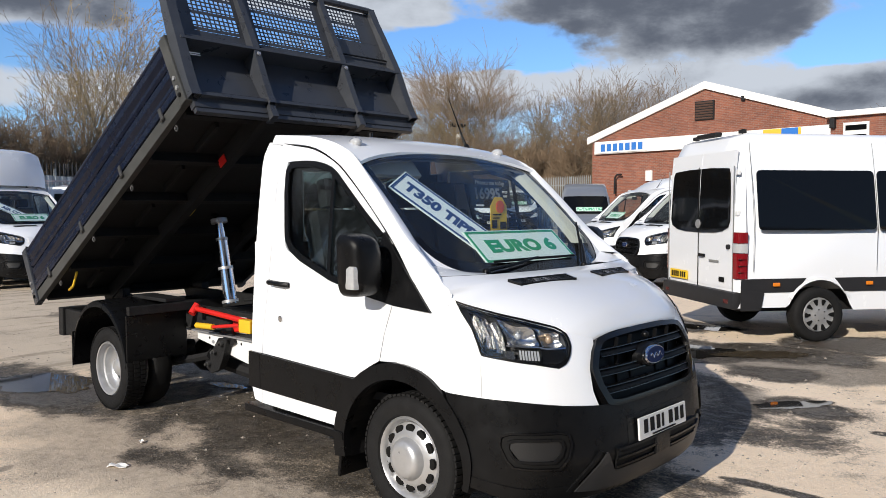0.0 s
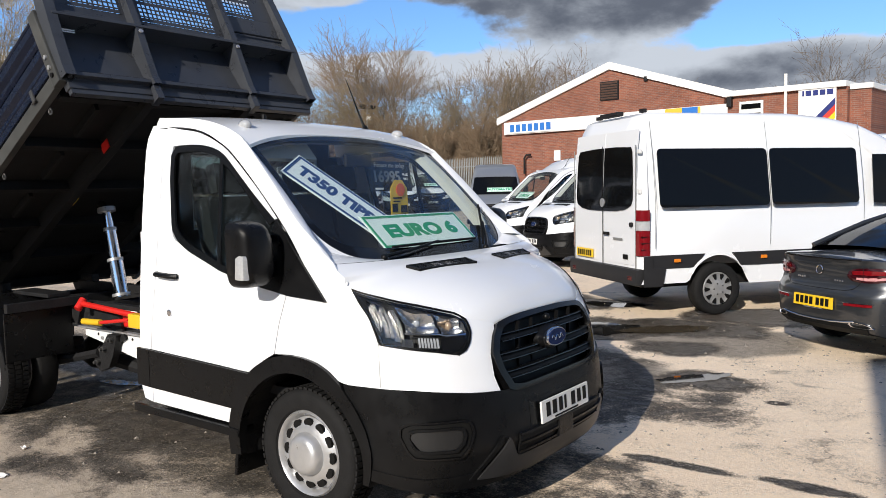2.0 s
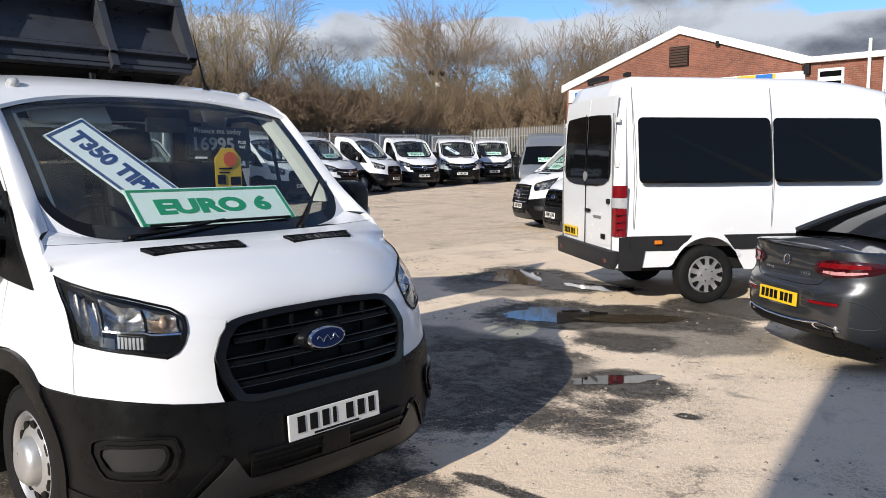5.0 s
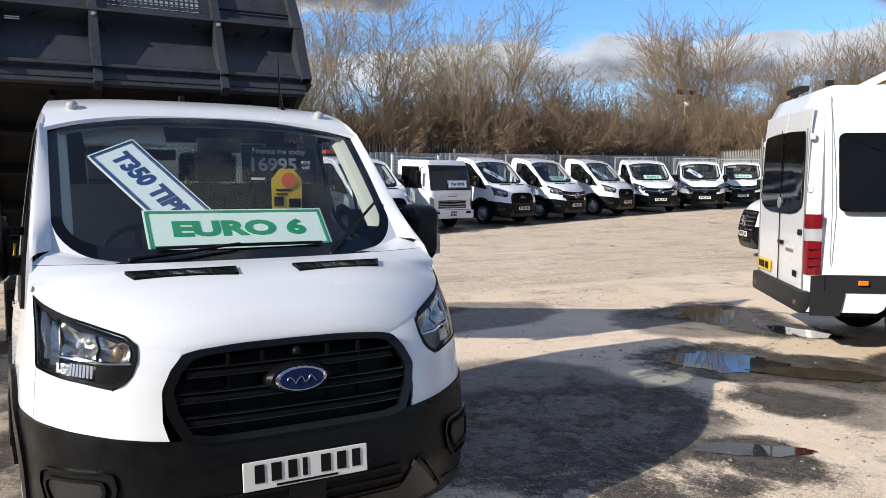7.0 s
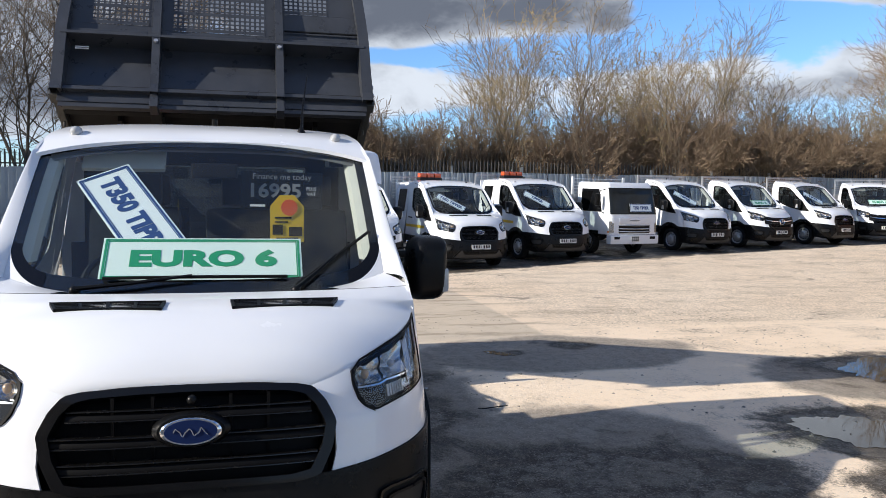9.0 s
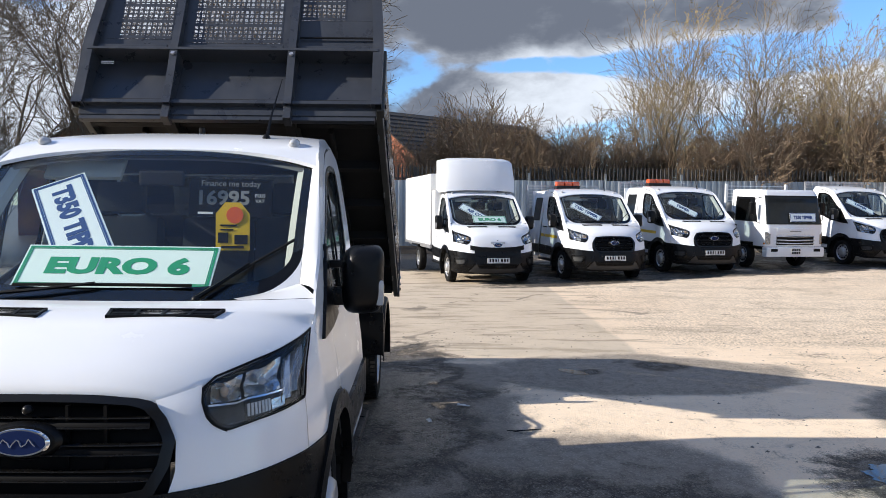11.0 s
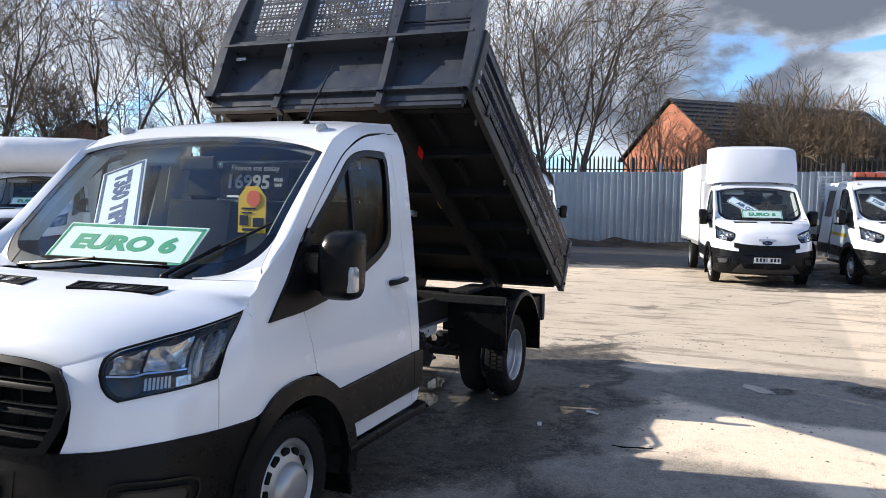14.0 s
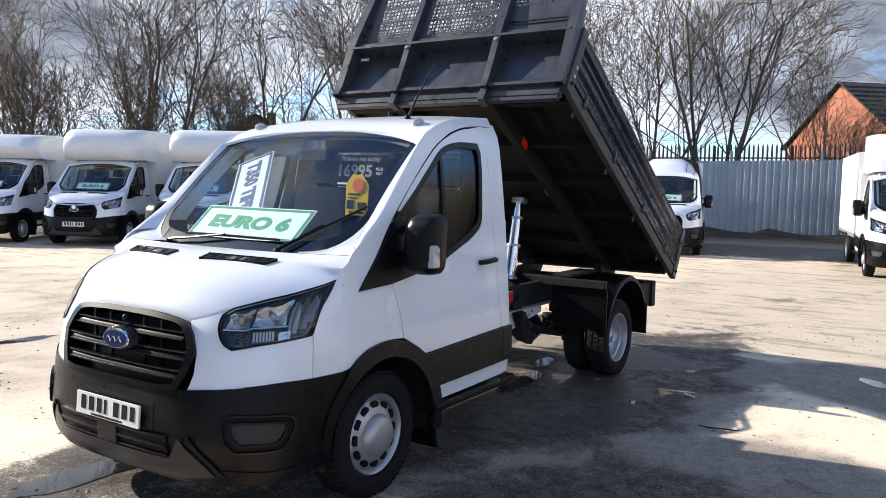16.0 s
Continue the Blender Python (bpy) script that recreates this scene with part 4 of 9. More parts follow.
                for q in range(5):
                    bm.faces.new((low_[q], low_[(q + 1) % 5], top_[(q + 1) % 5], top_[q]))
            part("trim_slot", bm, INK, rim)
        for i in range(5):
            a = 2 * math.pi * (i + 0.5) / 5
            part("wheel_bolt", capped(bmesh.new(), [(0.010, 0), (0.010, 0.008)], 6, m @ Matrix.Translation((rim_r * 0.33 * math.cos(a), rim_r * 0.33 * math.sin(a), h + 0.008))), WORN_STEEL, rim)
    return tyre


# ---- parked vans ----
class Shape:
    """Half width and nose curve of a van body."""

    def __init__(self, w0=1.0, w1=0.82, zb=1.15, zt=2.15, nose=0.14, nose_from=0.35):
        self.w0, self.w1, self.zb, self.zt, self.nose, self.nose_from = w0, w1, zb, zt, nose, nose_from

    def at(self, x, z, f, out=0.0):
        t = min(1, max(0, (z - self.zb) / (self.zt - self.zb)))
        w = self.w0 + (self.w1 - self.w0) * t * (0.6 + 0.4 * t)
        k = max(0, x - self.nose_from) / 0.65
        w *= 1 - 0.13 * k * k
        x2 = x - self.nose * abs(f) ** 3.5 * min(1, max(0, (x + 0.8) / 0.9))
        return Vector((x2, f * (w + out), z))


def van_outline(rear, roof, floor=0.42, arch_rear=None, flat=False):
    """Side outline from the cowl over the roof, round to the bumper; the arches are cut in."""
    top = [(0.99, 0.66), (0.955, 0.80), (0.90, 1.00), (0.82, 1.07), (0.55, 1.19), (0.15, 1.33), (-0.64, 2.02), (-0.80, 2.10), (-1.05, 2.15)]
    if flat:
        top = [(0.55, 0.66), (0.56, 0.9), (0.55, 1.15), (0.52, 1.25), (0.36, 2.05), (0.2, 2.14), (0.0, 2.20), (-0.6, 2.25)]
    if roof > 2.2 and not flat:
        top = top[:-1] + [(-1.05, roof - 0.25), (-1.6, roof - 0.05), (-2.2, roof)]
    top += [(rear + 0.1, roof), (rear + 0.02, roof - 0.08), (rear, roof - 0.25)]
    low = [(rear, floor)]
    if arch_rear is not None:
        low += [(arch_rear - 0.46, floor)] + [(arch_rear - 0.43 * math.cos(a), 0.345 + 0.43 * math.sin(a)) for a in [math.pi * i / 8 for i in range(1, 8)]] + [(arch_rear + 0.46, floor)]
    low += [(-0.46, floor)] + [(-0.43 * math.cos(a), 0.345 + 0.43 * math.sin(a)) for a in [math.pi * i / 10 for i in range(0, 9)]]
    low += [(0.42, 0.50), (0.55 if flat else 0.9, 0.62)]
    return top, low


FRACS = (-1, -0.985, -0.94, -0.8, -0.5, 0, 0.5, 0.8, 0.94, 0.985, 1)


def van(m, label, style="transit", roof=2.18, rear=-1.45, body="dropside", length=3.4, wheelbase=3.5, paint=None, board=None, beacon=False, group="parked white vans", crew=False, plate=True, luton_top=2.95, sign2=None):
    paint = paint or WHITE
    sh = Shape(w1=0.84 if roof < 2.3 else 0.80, zt=max(roof, 2.15))
    flat = style == "isuzu"
    root = empty("box_van" if body in ("box", "luton") else "minibus" if body == "bus" else "panel_van" if body == "van" else "tipper_truck", m)
    top, low = van_outline(rear, roof, arch_rear=-wheelbase if body in ("van", "bus") else None, flat=flat)
    bm = bmesh.new()
    rows = []
    for x, z in top:
        row = []
        for f in FRACS:
            p = sh.at(x, z, f)
            e = max(0, abs(f) - 0.9) / 0.1
            if z > 1.5:
                p.z -= 0.05 * e * e + 0.015 * f * f
            row.append(p)
        rows.append(row)
    vs = [[bm.verts.new(p) for p in r] for r in rows]
    for a, b in zip(vs, vs[1:]):
        for i in range(len(FRACS) - 1):
            bm.faces.new((a[i], a[i + 1], b[i + 1], b[i]))
    lows = {}
    for s, k in ((-1, 0), (1, len(FRACS) - 1)):
        lw = [bm.verts.new(sh.at(x, z, s)) for x, z in low]
        lows[s] = lw
        bm.faces.new([r[k] for r in vs] + lw)
    bm.faces.new([lows[-1][0]] + [v for v in vs[-1]] + [lows[1][0]])
    part("body", bm, paint, root, smooth=True)
    # windscreen
    i0 = 3 if flat else 5
    lo, hi = top[i0], top[i0 + 1]
    pane = [[sh.at(lo[0] + (hi[0] - lo[0]) * t + 0.012, lo[1] + (hi[1] - lo[1]) * t + 0.012 - 0.02 * abs(f) ** 3, f * 0.985 * (1 - 0.02 * t)) for f in (-0.93, -0.8, -0.4, 0, 0.4, 0.8, 0.93)] for t in (0.03, 0.25, 0.5, 0.75, 0.97)]
    part("windscreen", thick(grid(pane), 0.006), DARK_GLASS, root, "dark glass windscreen", True)

    def on_screen(c, w, h, roll, mat, nm, s, ink, size):
        n = Vector((hi[1] - lo[1], 0, -(hi[0] - lo[0]))).normalized()
        o = Vector((lo[0] + (hi[0] - lo[0]) * c[1], c[0], lo[1] + (hi[1] - lo[1]) * c[1])) + n * 0.03
        fm = frame_of(o, (0, 1, 0), (hi[0] - lo[0], 0, hi[1] - lo[1])) @ pose(0, 0, 0, 0, 0, roll)
        t = bmesh.new()
        box(t, (0, 0, 0), (w, h, 0.012), 0.003)
        t.transform(fm)
        sg = part(nm, t, mat, root)
        rim = bmesh.new()
        for yy in (-h / 2 + 0.02, h / 2 - 0.02):
            box(rim, (0, yy, 0.008), (w - 0.03, 0.012, 0.004))
        for xx in (-w / 2 + 0.02, w / 2 - 0.02):
            box(rim, (xx, 0, 0.008), (0.012, h - 0.03, 0.004))
        rim.transform(fm)
        part("border", rim, ink, sg)
        text("lettering", s, size, ink, fm @ pose(0, 0, 0.008), sg, 0.008)

    if board:
        on_screen((-0.25, 0.62), 0.95, 0.26, -38, SIGN_BLUE, "sign_board", board, INK_BLUE, 0.17)
    if sign2:
        on_screen((0.15, 0.25), 0.95, 0.22, 0, SIGN_GREEN, "sign_board", sign2, INK_GREEN, 0.16)
    # side windows, trim, door lines
    for s in (-1, 1):
        def poly(nm, pts, mat, out, label=""):
            t = bmesh.new()
            t.faces.new([t.verts.new(sh.at(x, z, s, out)) for x, z in pts])
            return part(nm, thick(t, 0.005), mat, root, label)
        dx = 0.42 if flat else 0
        poly("door_window", [(-0.05 + dx * 0.2, 1.42), (-0.58 + dx * 1.6, 1.98), (-1.12 + dx * 0.3, 1.99), (-1.15 + dx * 0.3, 1.36), (-0.2 + dx * 0.2, 1.33)], DARK_GLASS, 0.008)
        if crew:
            poly("rear_window", [(-1.42, 1.37), (-1.40, 1.99), (-2.1, 1.99), (-2.12, 1.37)], DARK_GLASS, 0.008)
        if body == "bus":
            for a, b in ((-1.55, -2.75), (-2.80, -4.4)):
                poly("side_window", [(a, 1.42), (a - 0.03, 2.10), (b + 0.03, 2.10), (b, 1.42)], TINTED, 0.008, "dark tinted side window")
        poly("side_trim", [(-0.46, 0.58), (-0.44, 0.78), (rear + 0.02, 0.78), (rear + 0.02, 0.58)] if body not in ("van", "bus") else [(-0.46, 0.58), (-0.44, 0.78), (-wheelbase + 0.46, 0.78), (-wheelbase + 0.46, 0.58)], PLASTIC, 0.012)
        # wheel arch lip
        def lip(cx):
            a = [sh.at(cx - 0.43 * math.cos(t), 0.345 + 0.43 * math.sin(t), s, 0.014) for t in [math.pi * i / 10 for i in range(0, 10 if cx == 0 else 11)]]
            c = [sh.at(cx - 0.50 * math.cos(t), 0.345 + 0.50 * math.sin(t), s, 0.010) for t in [math.pi * i / 10 for i in range(0, 10 if cx == 0 else 11)]]
            part("arch_lip", thick(grid([a, c]), 0.01), PLASTIC, root)
        lip(0)
        if body in ("van", "bus"):
            lip(-wheelbase)
        if not flat:
            hl = [(0.90, 0.90, 0.60), (0.86, 1.02, 0.60), (0.42, 1.17, 0.99), (0.42, 1.05, 1.0), (0.62, 0.90, 1.0)]
            t = bmesh.new()
            t.faces.new([t.verts.new(sh.at(x, z, s * f, 0.006) + Vector((0.012, 0, 0.004))) for x, z, f in hl])
            part("headlight", thick(t, 0.01), CLEAR_LENS, root, "clear headlight")
        else:
            part("headlight", bx((0.545, s * 0.72, 0.85), (0.05, 0.40, 0.22), 0.02), CLEAR_LENS, root)
        mx = 0.1 if flat else -0.15
        mir = part("mirror", bx(sh.at(mx, 1.48, s) + Vector((0, s * 0.17, 0)), (0.10, 0.20, 0.34), 0.03), PLASTIC, root)
        part("mirror_arm", bx(sh.at(mx, 1.38, s) + Vector((0, s * 0.04, 0)), (0.06, 0.16, 0.05), 0.01), PLASTIC, mir)
        part("door_handle", bx(sh.at(-1.1 + dx * 0.3, 1.2, s, 0.012), (0.18, 0.03, 0.035), 0.008), PLASTIC, root)
        part("door_seam", bx(sh.at(-0.42, 0.95, s, 0.001), (0.008, 0.006, 0.6)), INK, root)
        wheel(root, 0, s * 0.89, s)
        wheel(root, -wheelbase, s * (0.89 if body in ("van", "bus") else 0.92), s, style="steel" if body in ("van", "bus") else "dual")
    # nose: grille, bumper, plate
    if not flat:
        g = [[sh.at(x, z, f) + Vector((0.012, 0, 0)) for f in (-0.52, -0.3, 0, 0.3, 0.52)] for x, z in ((0.965, 0.75), (0.93, 0.9), (0.885, 1.02))]
        gr = part("grille", thick(grid(g), 0.02), PLASTIC if style != "silver" else STEEL, root, "black grille", True)
        bars = bmesh.new()
        for z in (0.79, 0.86, 0.93, 0.99):
            x = 0.99 - (z - 0.66) * 0.25
            tube(bars, [sh.at(x + 0.012, z, f) for f in (-0.48, -0.25, 0, 0.25, 0.48)], 0.012, 5)
        part("grille_bar", bars, GLOSS_BLACK, gr)
        part("badge", capped(bmesh.new(), [(0.07, 0), (0.07, 0.02)], 14, Matrix.Translation((0.985, 0, 0.9)) @ pose(0, 0, 0, 0, 90) @ Matrix.Diagonal((0.6, 1.2, 1, 1))), CHROME, gr)
        prof = ((0.88, 0.30), (1.0, 0.34), (1.025, 0.48), (1.02, 0.62), (0.985, 0.70))
        bmp = [[sh.at(x, z, f, 0.012) for f in (-1.0, -0.97, -0.9, -0.6, 0, 0.6, 0.9, 0.97, 1.0)] for x, z in prof]
        for r, (x, z) in zip(bmp, prof):
            r.insert(0, sh.at(0.44, max(z, 0.36), -1, 0.012))
            r.append(sh.at(0.44, max(z, 0.36), 1, 0.012))
        part("bumper", thick(grid(bmp), 0.02), PLASTIC, root, smooth=True)
        px, pz = 1.035, 0.56
    else:
        gr = part("grille", bx((0.57, 0, 0.88), (0.04, 1.0, 0.2), 0.01), CHROME, root, "chrome slatted grille")
        for z in (0.83, 0.88, 0.93):
            part("grille_bar", bx((0.595, 0, z), (0.02, 0.95, 0.02)), INK, gr)
        part("bumper", bx((0.56, 0, 0.52), (0.18, 1.9, 0.26), 0.03), paint, root)
        px, pz = 0.66, 0.5
    if plate:
        pl = part("number_plate", bx((px, 0, pz), (0.012, 0.52, 0.11), 0.002), PLATE_WHITE, root)
        for k in range(7):
            part("plate_bar", bx((px + 0.008, -0.2 + k * 0.066 + (0.02 if k > 3 else 0), pz), (0.004, 0.045, 0.07)), INK, pl)
    # underside
    part("chassis", bx((-wheelbase / 2, 0, 0.48), (wheelbase + 1.2, 0.9, 0.16), 0.02), DARK_METAL, root)
    # load body
    if body in ("dropside", "cage"):
        L = length
        part("bed", bx((rear - 0.1 - L / 2, 0, 0.86), (L, 2.05, 0.14), 0.01), DARK_METAL, root)
        for s in (-1, 1):
            part("drop_side", bx((rear - 0.1 - L / 2, s * 1.03, 1.13), (L, 0.04, 0.42), 0.01), paint if body == "cage" else STEEL, root)
            part("mudguard", bx((-wheelbase, s * 0.92, 0.78), (0.95, 0.34, 0.06), 0.02), PLASTIC, root)
        hb = part("headboard", bx((rear - 0.14, 0, 1.30), (0.06, 2.06, 0.85), 0.01), paint if body == "cage" else STEEL, root)
        for s in (-0.95, -0.3, 0.3, 0.95):
            part("upright", bx((rear - 0.12, s, 1.75), (0.05, 0.05, 1.0), 0.008), STEEL, hb)
        part("top_rail", bx((rear - 0.12, 0, 2.25), (0.05, 1.95, 0.05), 0.008), STEEL, hb)
    elif body in ("box", "luton"):
        L = length
        w = 2.15 if body == "luton" else 2.0
        zt = luton_top if body == "luton" else 2.62
        part("box_body", bx((rear - 0.08 - L / 2, 0, (0.75 + zt) / 2), (L, w, zt - 0.75), 0.04), WHITE_OLD, root, "white box body")
        for s in (-1, 1):
            part("side_rail", bx((rear - 0.08 - L / 2, s * (w / 2 - 0.02), 0.72), (L, 0.06, 0.1), 0.01), STEEL, root)
            part("mudguard", bx((-wheelbase, s * 0.92, 0.74), (0.95, 0.34, 0.04), 0.01), PLASTIC, root)
        if body == "luton":
            t = bmesh.new()
            rows = []
            for x, z0, z1 in ((rear - 0.06, 2.0, zt), (-1.0, 2.05, zt), (-0.55, 2.08, zt - 0.06), (-0.25, 2.14, zt - 0.22), (-0.15, 2.26, zt - 0.42)):
                row = []
                for f in (-1, -0.96, -0.85, -0.4, 0.4, 0.85, 0.96, 1):
                    e = max(0, abs(f) - 0.8) / 0.2
                    row.append(Vector((x - 0.22 * e * e * (x > -1.2), f * w / 2, z1 - 0.10 * e * e)))
                rows.append([Vector((p.x, p.y, z0)) for p in row][:1] + row + [Vector((row[-1].x, row[-1].y, z0))])
            grid(rows, t)
            grid([[Vector((r[0].x, -w / 2, r[0].z)), Vector((r[0].x, w / 2, r[0].z))] for r in rows], t)
            grid([rows[-1], [Vector((p.x, p.y, 2.2)) for p in rows[-1]]], t)
            part("over_cab_pod", t, WHITE_OLD, root, "rounded white pod over the cab", True)
        else:
            t = bmesh.new()
            w2 = 0.88
            rows = []
            for x, z1 in ((-1.25, 2.98), (-1.0, 2.97), (-0.82, 2.9), (-0.62, 2.5), (-0.56, 2.2)):
                rows.append([Vector((x - 0.12 * abs(f) ** 4, f * w2, z1 - 0.06 * abs(f) ** 6)) for f in (-1, -0.9, -0.5, 0, 0.5, 0.9, 1)])
            grid(rows, t)
            for k in (0, 6):
                grid([[r[k] for r in rows], [Vector((r[k].x, r[k].y, 2.12)) for r in rows]], t)
            part("wind_deflector", t, WHITE, root, "tall white wind deflector on the cab roof", True)
            part("fridge_unit", bx((rear - 0.02, 0.0, 2.45), (0.3, 1.5, 0.5), 0.04), WHITE_OLD, root)
    if beacon:
        be = part("light_bar", bx((-0.95, 0, 2.24), (0.24, 0.95, 0.06), 0.015), DARK_METAL, root)
        for s in (-0.38, -0.12, 0.14, 0.38):
            part("beacon", bx((-0.95, s, 2.32), (0.2, 0.2, 0.12), 0.04), BEACON, be, "red amber beacon")
        for s in (-1, 1):
            t = bmesh.new()
            t.faces.new([t.verts.new(sh.at(x, z, s, 0.004)) for x, z in ((-0.4, 0.98), (-0.4, 1.06), (rear + 0.05, 1.06), (rear + 0.05, 0.98))])
            part("yellow_stripe", thick(t, 0.003), YELLOW_PAINT, root)
    tagged(root, label, "minibus" if body == "bus" else "van" if body in ("van", "luton", "box") else "truck", group)
    return root


def facing(x, y, deg):
    """Pose whose front bumper stands at x, y."""
    a = radians(deg)
    c, d = math.cos(a), math.sin(a)
    rear, front = rise(x - 4.6 * c, y - 4.6 * d), rise(x - c, y - d)
    return pose(x - c, y - d, front, 0, math.degrees(math.atan2(rear - front, 3.6)), deg)

# ---- the tipper truck in front ----
PLAN = [(0.980, 0), (0.975, 0.3), (0.945, 0.52), (0.872, 0.70), (0.755, 0.855), (0.60, 0.95), (0.42, 1.0), (0.30, 1.02)]
NOSE_BACK = [(0.2, 0.10), (0.3, 0.04), (0.45, 0), (0.6, 0.015), (0.7, 0.03), (0.8, 0.055), (0.9, 0.078), (1.0, 0.112), (1.08, 0.16), (1.16, 0.27), (1.3, 0.45)]
WIDTHS = [(0.2, 0.985), (0.4, 1.0), (0.75, 1.0), (0.9, 0.99), (1.0, 0.976), (1.2, 0.95), (1.35, 0.932), (1.6, 0.898), (1.8, 0.868), (2.0, 0.833), (2.1, 0.805), (2.2, 0.74)]


def table(t, v):
    if v <= t[0][0]:
        return t[0][1]
    for a, b in zip(t, t[1:]):
        if v <= b[0]:
            return a[1] + (b[1] - a[1]) * (v - a[0]) / (b[0] - a[0])
    return t[-1][1]


def plan_at(u):
    n = len(PLAN) - 1
    t = min(max(u, 0), 1) * n
    i = min(int(t), n - 1)
    t -= i
    p = [Vector(q) for q in PLAN]
    a = Vector((p[1].x, -p[1].y)) if i == 0 else p[i - 1]
    b, c = p[i], p[i + 1]
    d = p[i + 2] if i + 2 <= n else p[n] * 2 - p[n - 1]
    return 0.5 * (2 * b + (c - a) * t + (2 * a - 5 * b + 4 * c - d) * t * t + (3 * b - a - 3 * c + d) * t ** 3)


def cab_at(u, z):
    """Skin of the cab: u runs from the nose's middle round the corner and back along the side."""
    if u <= 1:
        q = plan_at(u)
        x, y = q.x - table(NOSE_BACK, z) * (1 - max(u, 0) ** 2.2), q.y
    else:
        x, y = 0.3 - (u - 1), 1.02 + 0.01 * min(1, (u - 1) / 0.3) - 0.008 * max(0, u - 2)
    return Vector((x, y * table(WIDTHS, z), z))


def cab_out(u, z, out, side=1):
    p = cab_at(u, z)
    if out:
        e = 0.01
        n = (cab_at(u + e, z) - cab_at(max(u - e, 0), z)).cross(cab_at(u, z + e) - cab_at(u, z - e))
        n.normalize()
        if n.y < -0.2 or (abs(n.y) <= 0.2 and n.x < 0):
            n = -n
        p = p + n * out
    return Vector((p.x, p.y * side, p.z))


def x_to_u(x):
    if x <= 0.3:
        return 1.3 - x
    lo, hi = 0.0, 1.0
    for _ in range(30):
        mid = (lo + hi) / 2
        lo, hi = (mid, hi) if plan_at(mid).x > x else (lo, mid)
    return lo


def line2(pts, n):
    return [Vector((p.x, p.y)) for p in resample([(a, b, 0) for a, b in pts], n)]


def slab(fn, na, nb, out, depth):
    """Closed plate: fn(i, j, out) gives points of its outer and inner face."""
    bm = bmesh.new()
    o = [[bm.verts.new(fn(i, j, out)) for j in range(nb)] for i in range(na)]
    q = [[bm.verts.new(fn(i, j, out - depth)) for j in range(nb)] for i in range(na)]

    def face(*v):
        w = []
        for a in v:
            if all((a.co - b.co).length > 1e-6 for b in w):
                w.append(a)
        if len(w) > 2:
            try:
                bm.faces.new(w)
            except ValueError:
                pass

    for i in range(na - 1):
        for j in range(nb - 1):
            face(o[i][j], o[i + 1][j], o[i + 1][j + 1], o[i][j + 1])
            face(q[i][j], q[i][j + 1], q[i + 1][j + 1], q[i + 1][j])
    for i in range(na - 1):
        face(o[i][0], q[i][0], q[i + 1][0], o[i + 1][0])
        face(o[i][-1], o[i + 1][-1], q[i + 1][-1], q[i][-1])
    for j in range(nb - 1):
        face(o[0][j], o[0][j + 1], q[0][j + 1], q[0][j])
        face(o[-1][j], q[-1][j], q[-1][j + 1], o[-1][j + 1])
    return bm


def ruled(low, high, n, m, side, out=0.0, depth=0.012, pairs=False):
    """A plate of cab skin between two lines in (u, z)."""
    if pairs:
        a = [Vector((p.x, p.y)) for p in smooth_line([(q[0], q[1], 0) for q in low], n)]
        b = [Vector((p.x, p.y)) for p in smooth_line([(q[0], q[1], 0) for q in high], n)]
    else:
        a, b = line2(low, n), line2(high, n)
    return slab(lambda i, j, o: cab_out(*a[i].lerp(b[i], j / (m - 1)), o, side), n, m, out, depth)


def coons(bottom, top, left, right, n, m, side, out=0.0, depth=0.012):
    """A plate of cab skin with four edge lines in (u, z)."""
    b, t, l, r = line2(bottom, n), line2(top, n), line2(left, m), line2(right, m)

    def at(i, j):
        p, q = i / (n - 1), j / (m - 1)
        return (b[i] * (1 - q) + t[i] * q) + (l[j] * (1 - p) + r[j] * p) - (b[0] * (1 - p) * (1 - q) + b[-1] * p * (1 - q) + t[0] * (1 - p) * q + t[-1] * p * q)

    return slab(lambda i, j, o: cab_out(*at(i, j), o, side), n, m, out, depth)


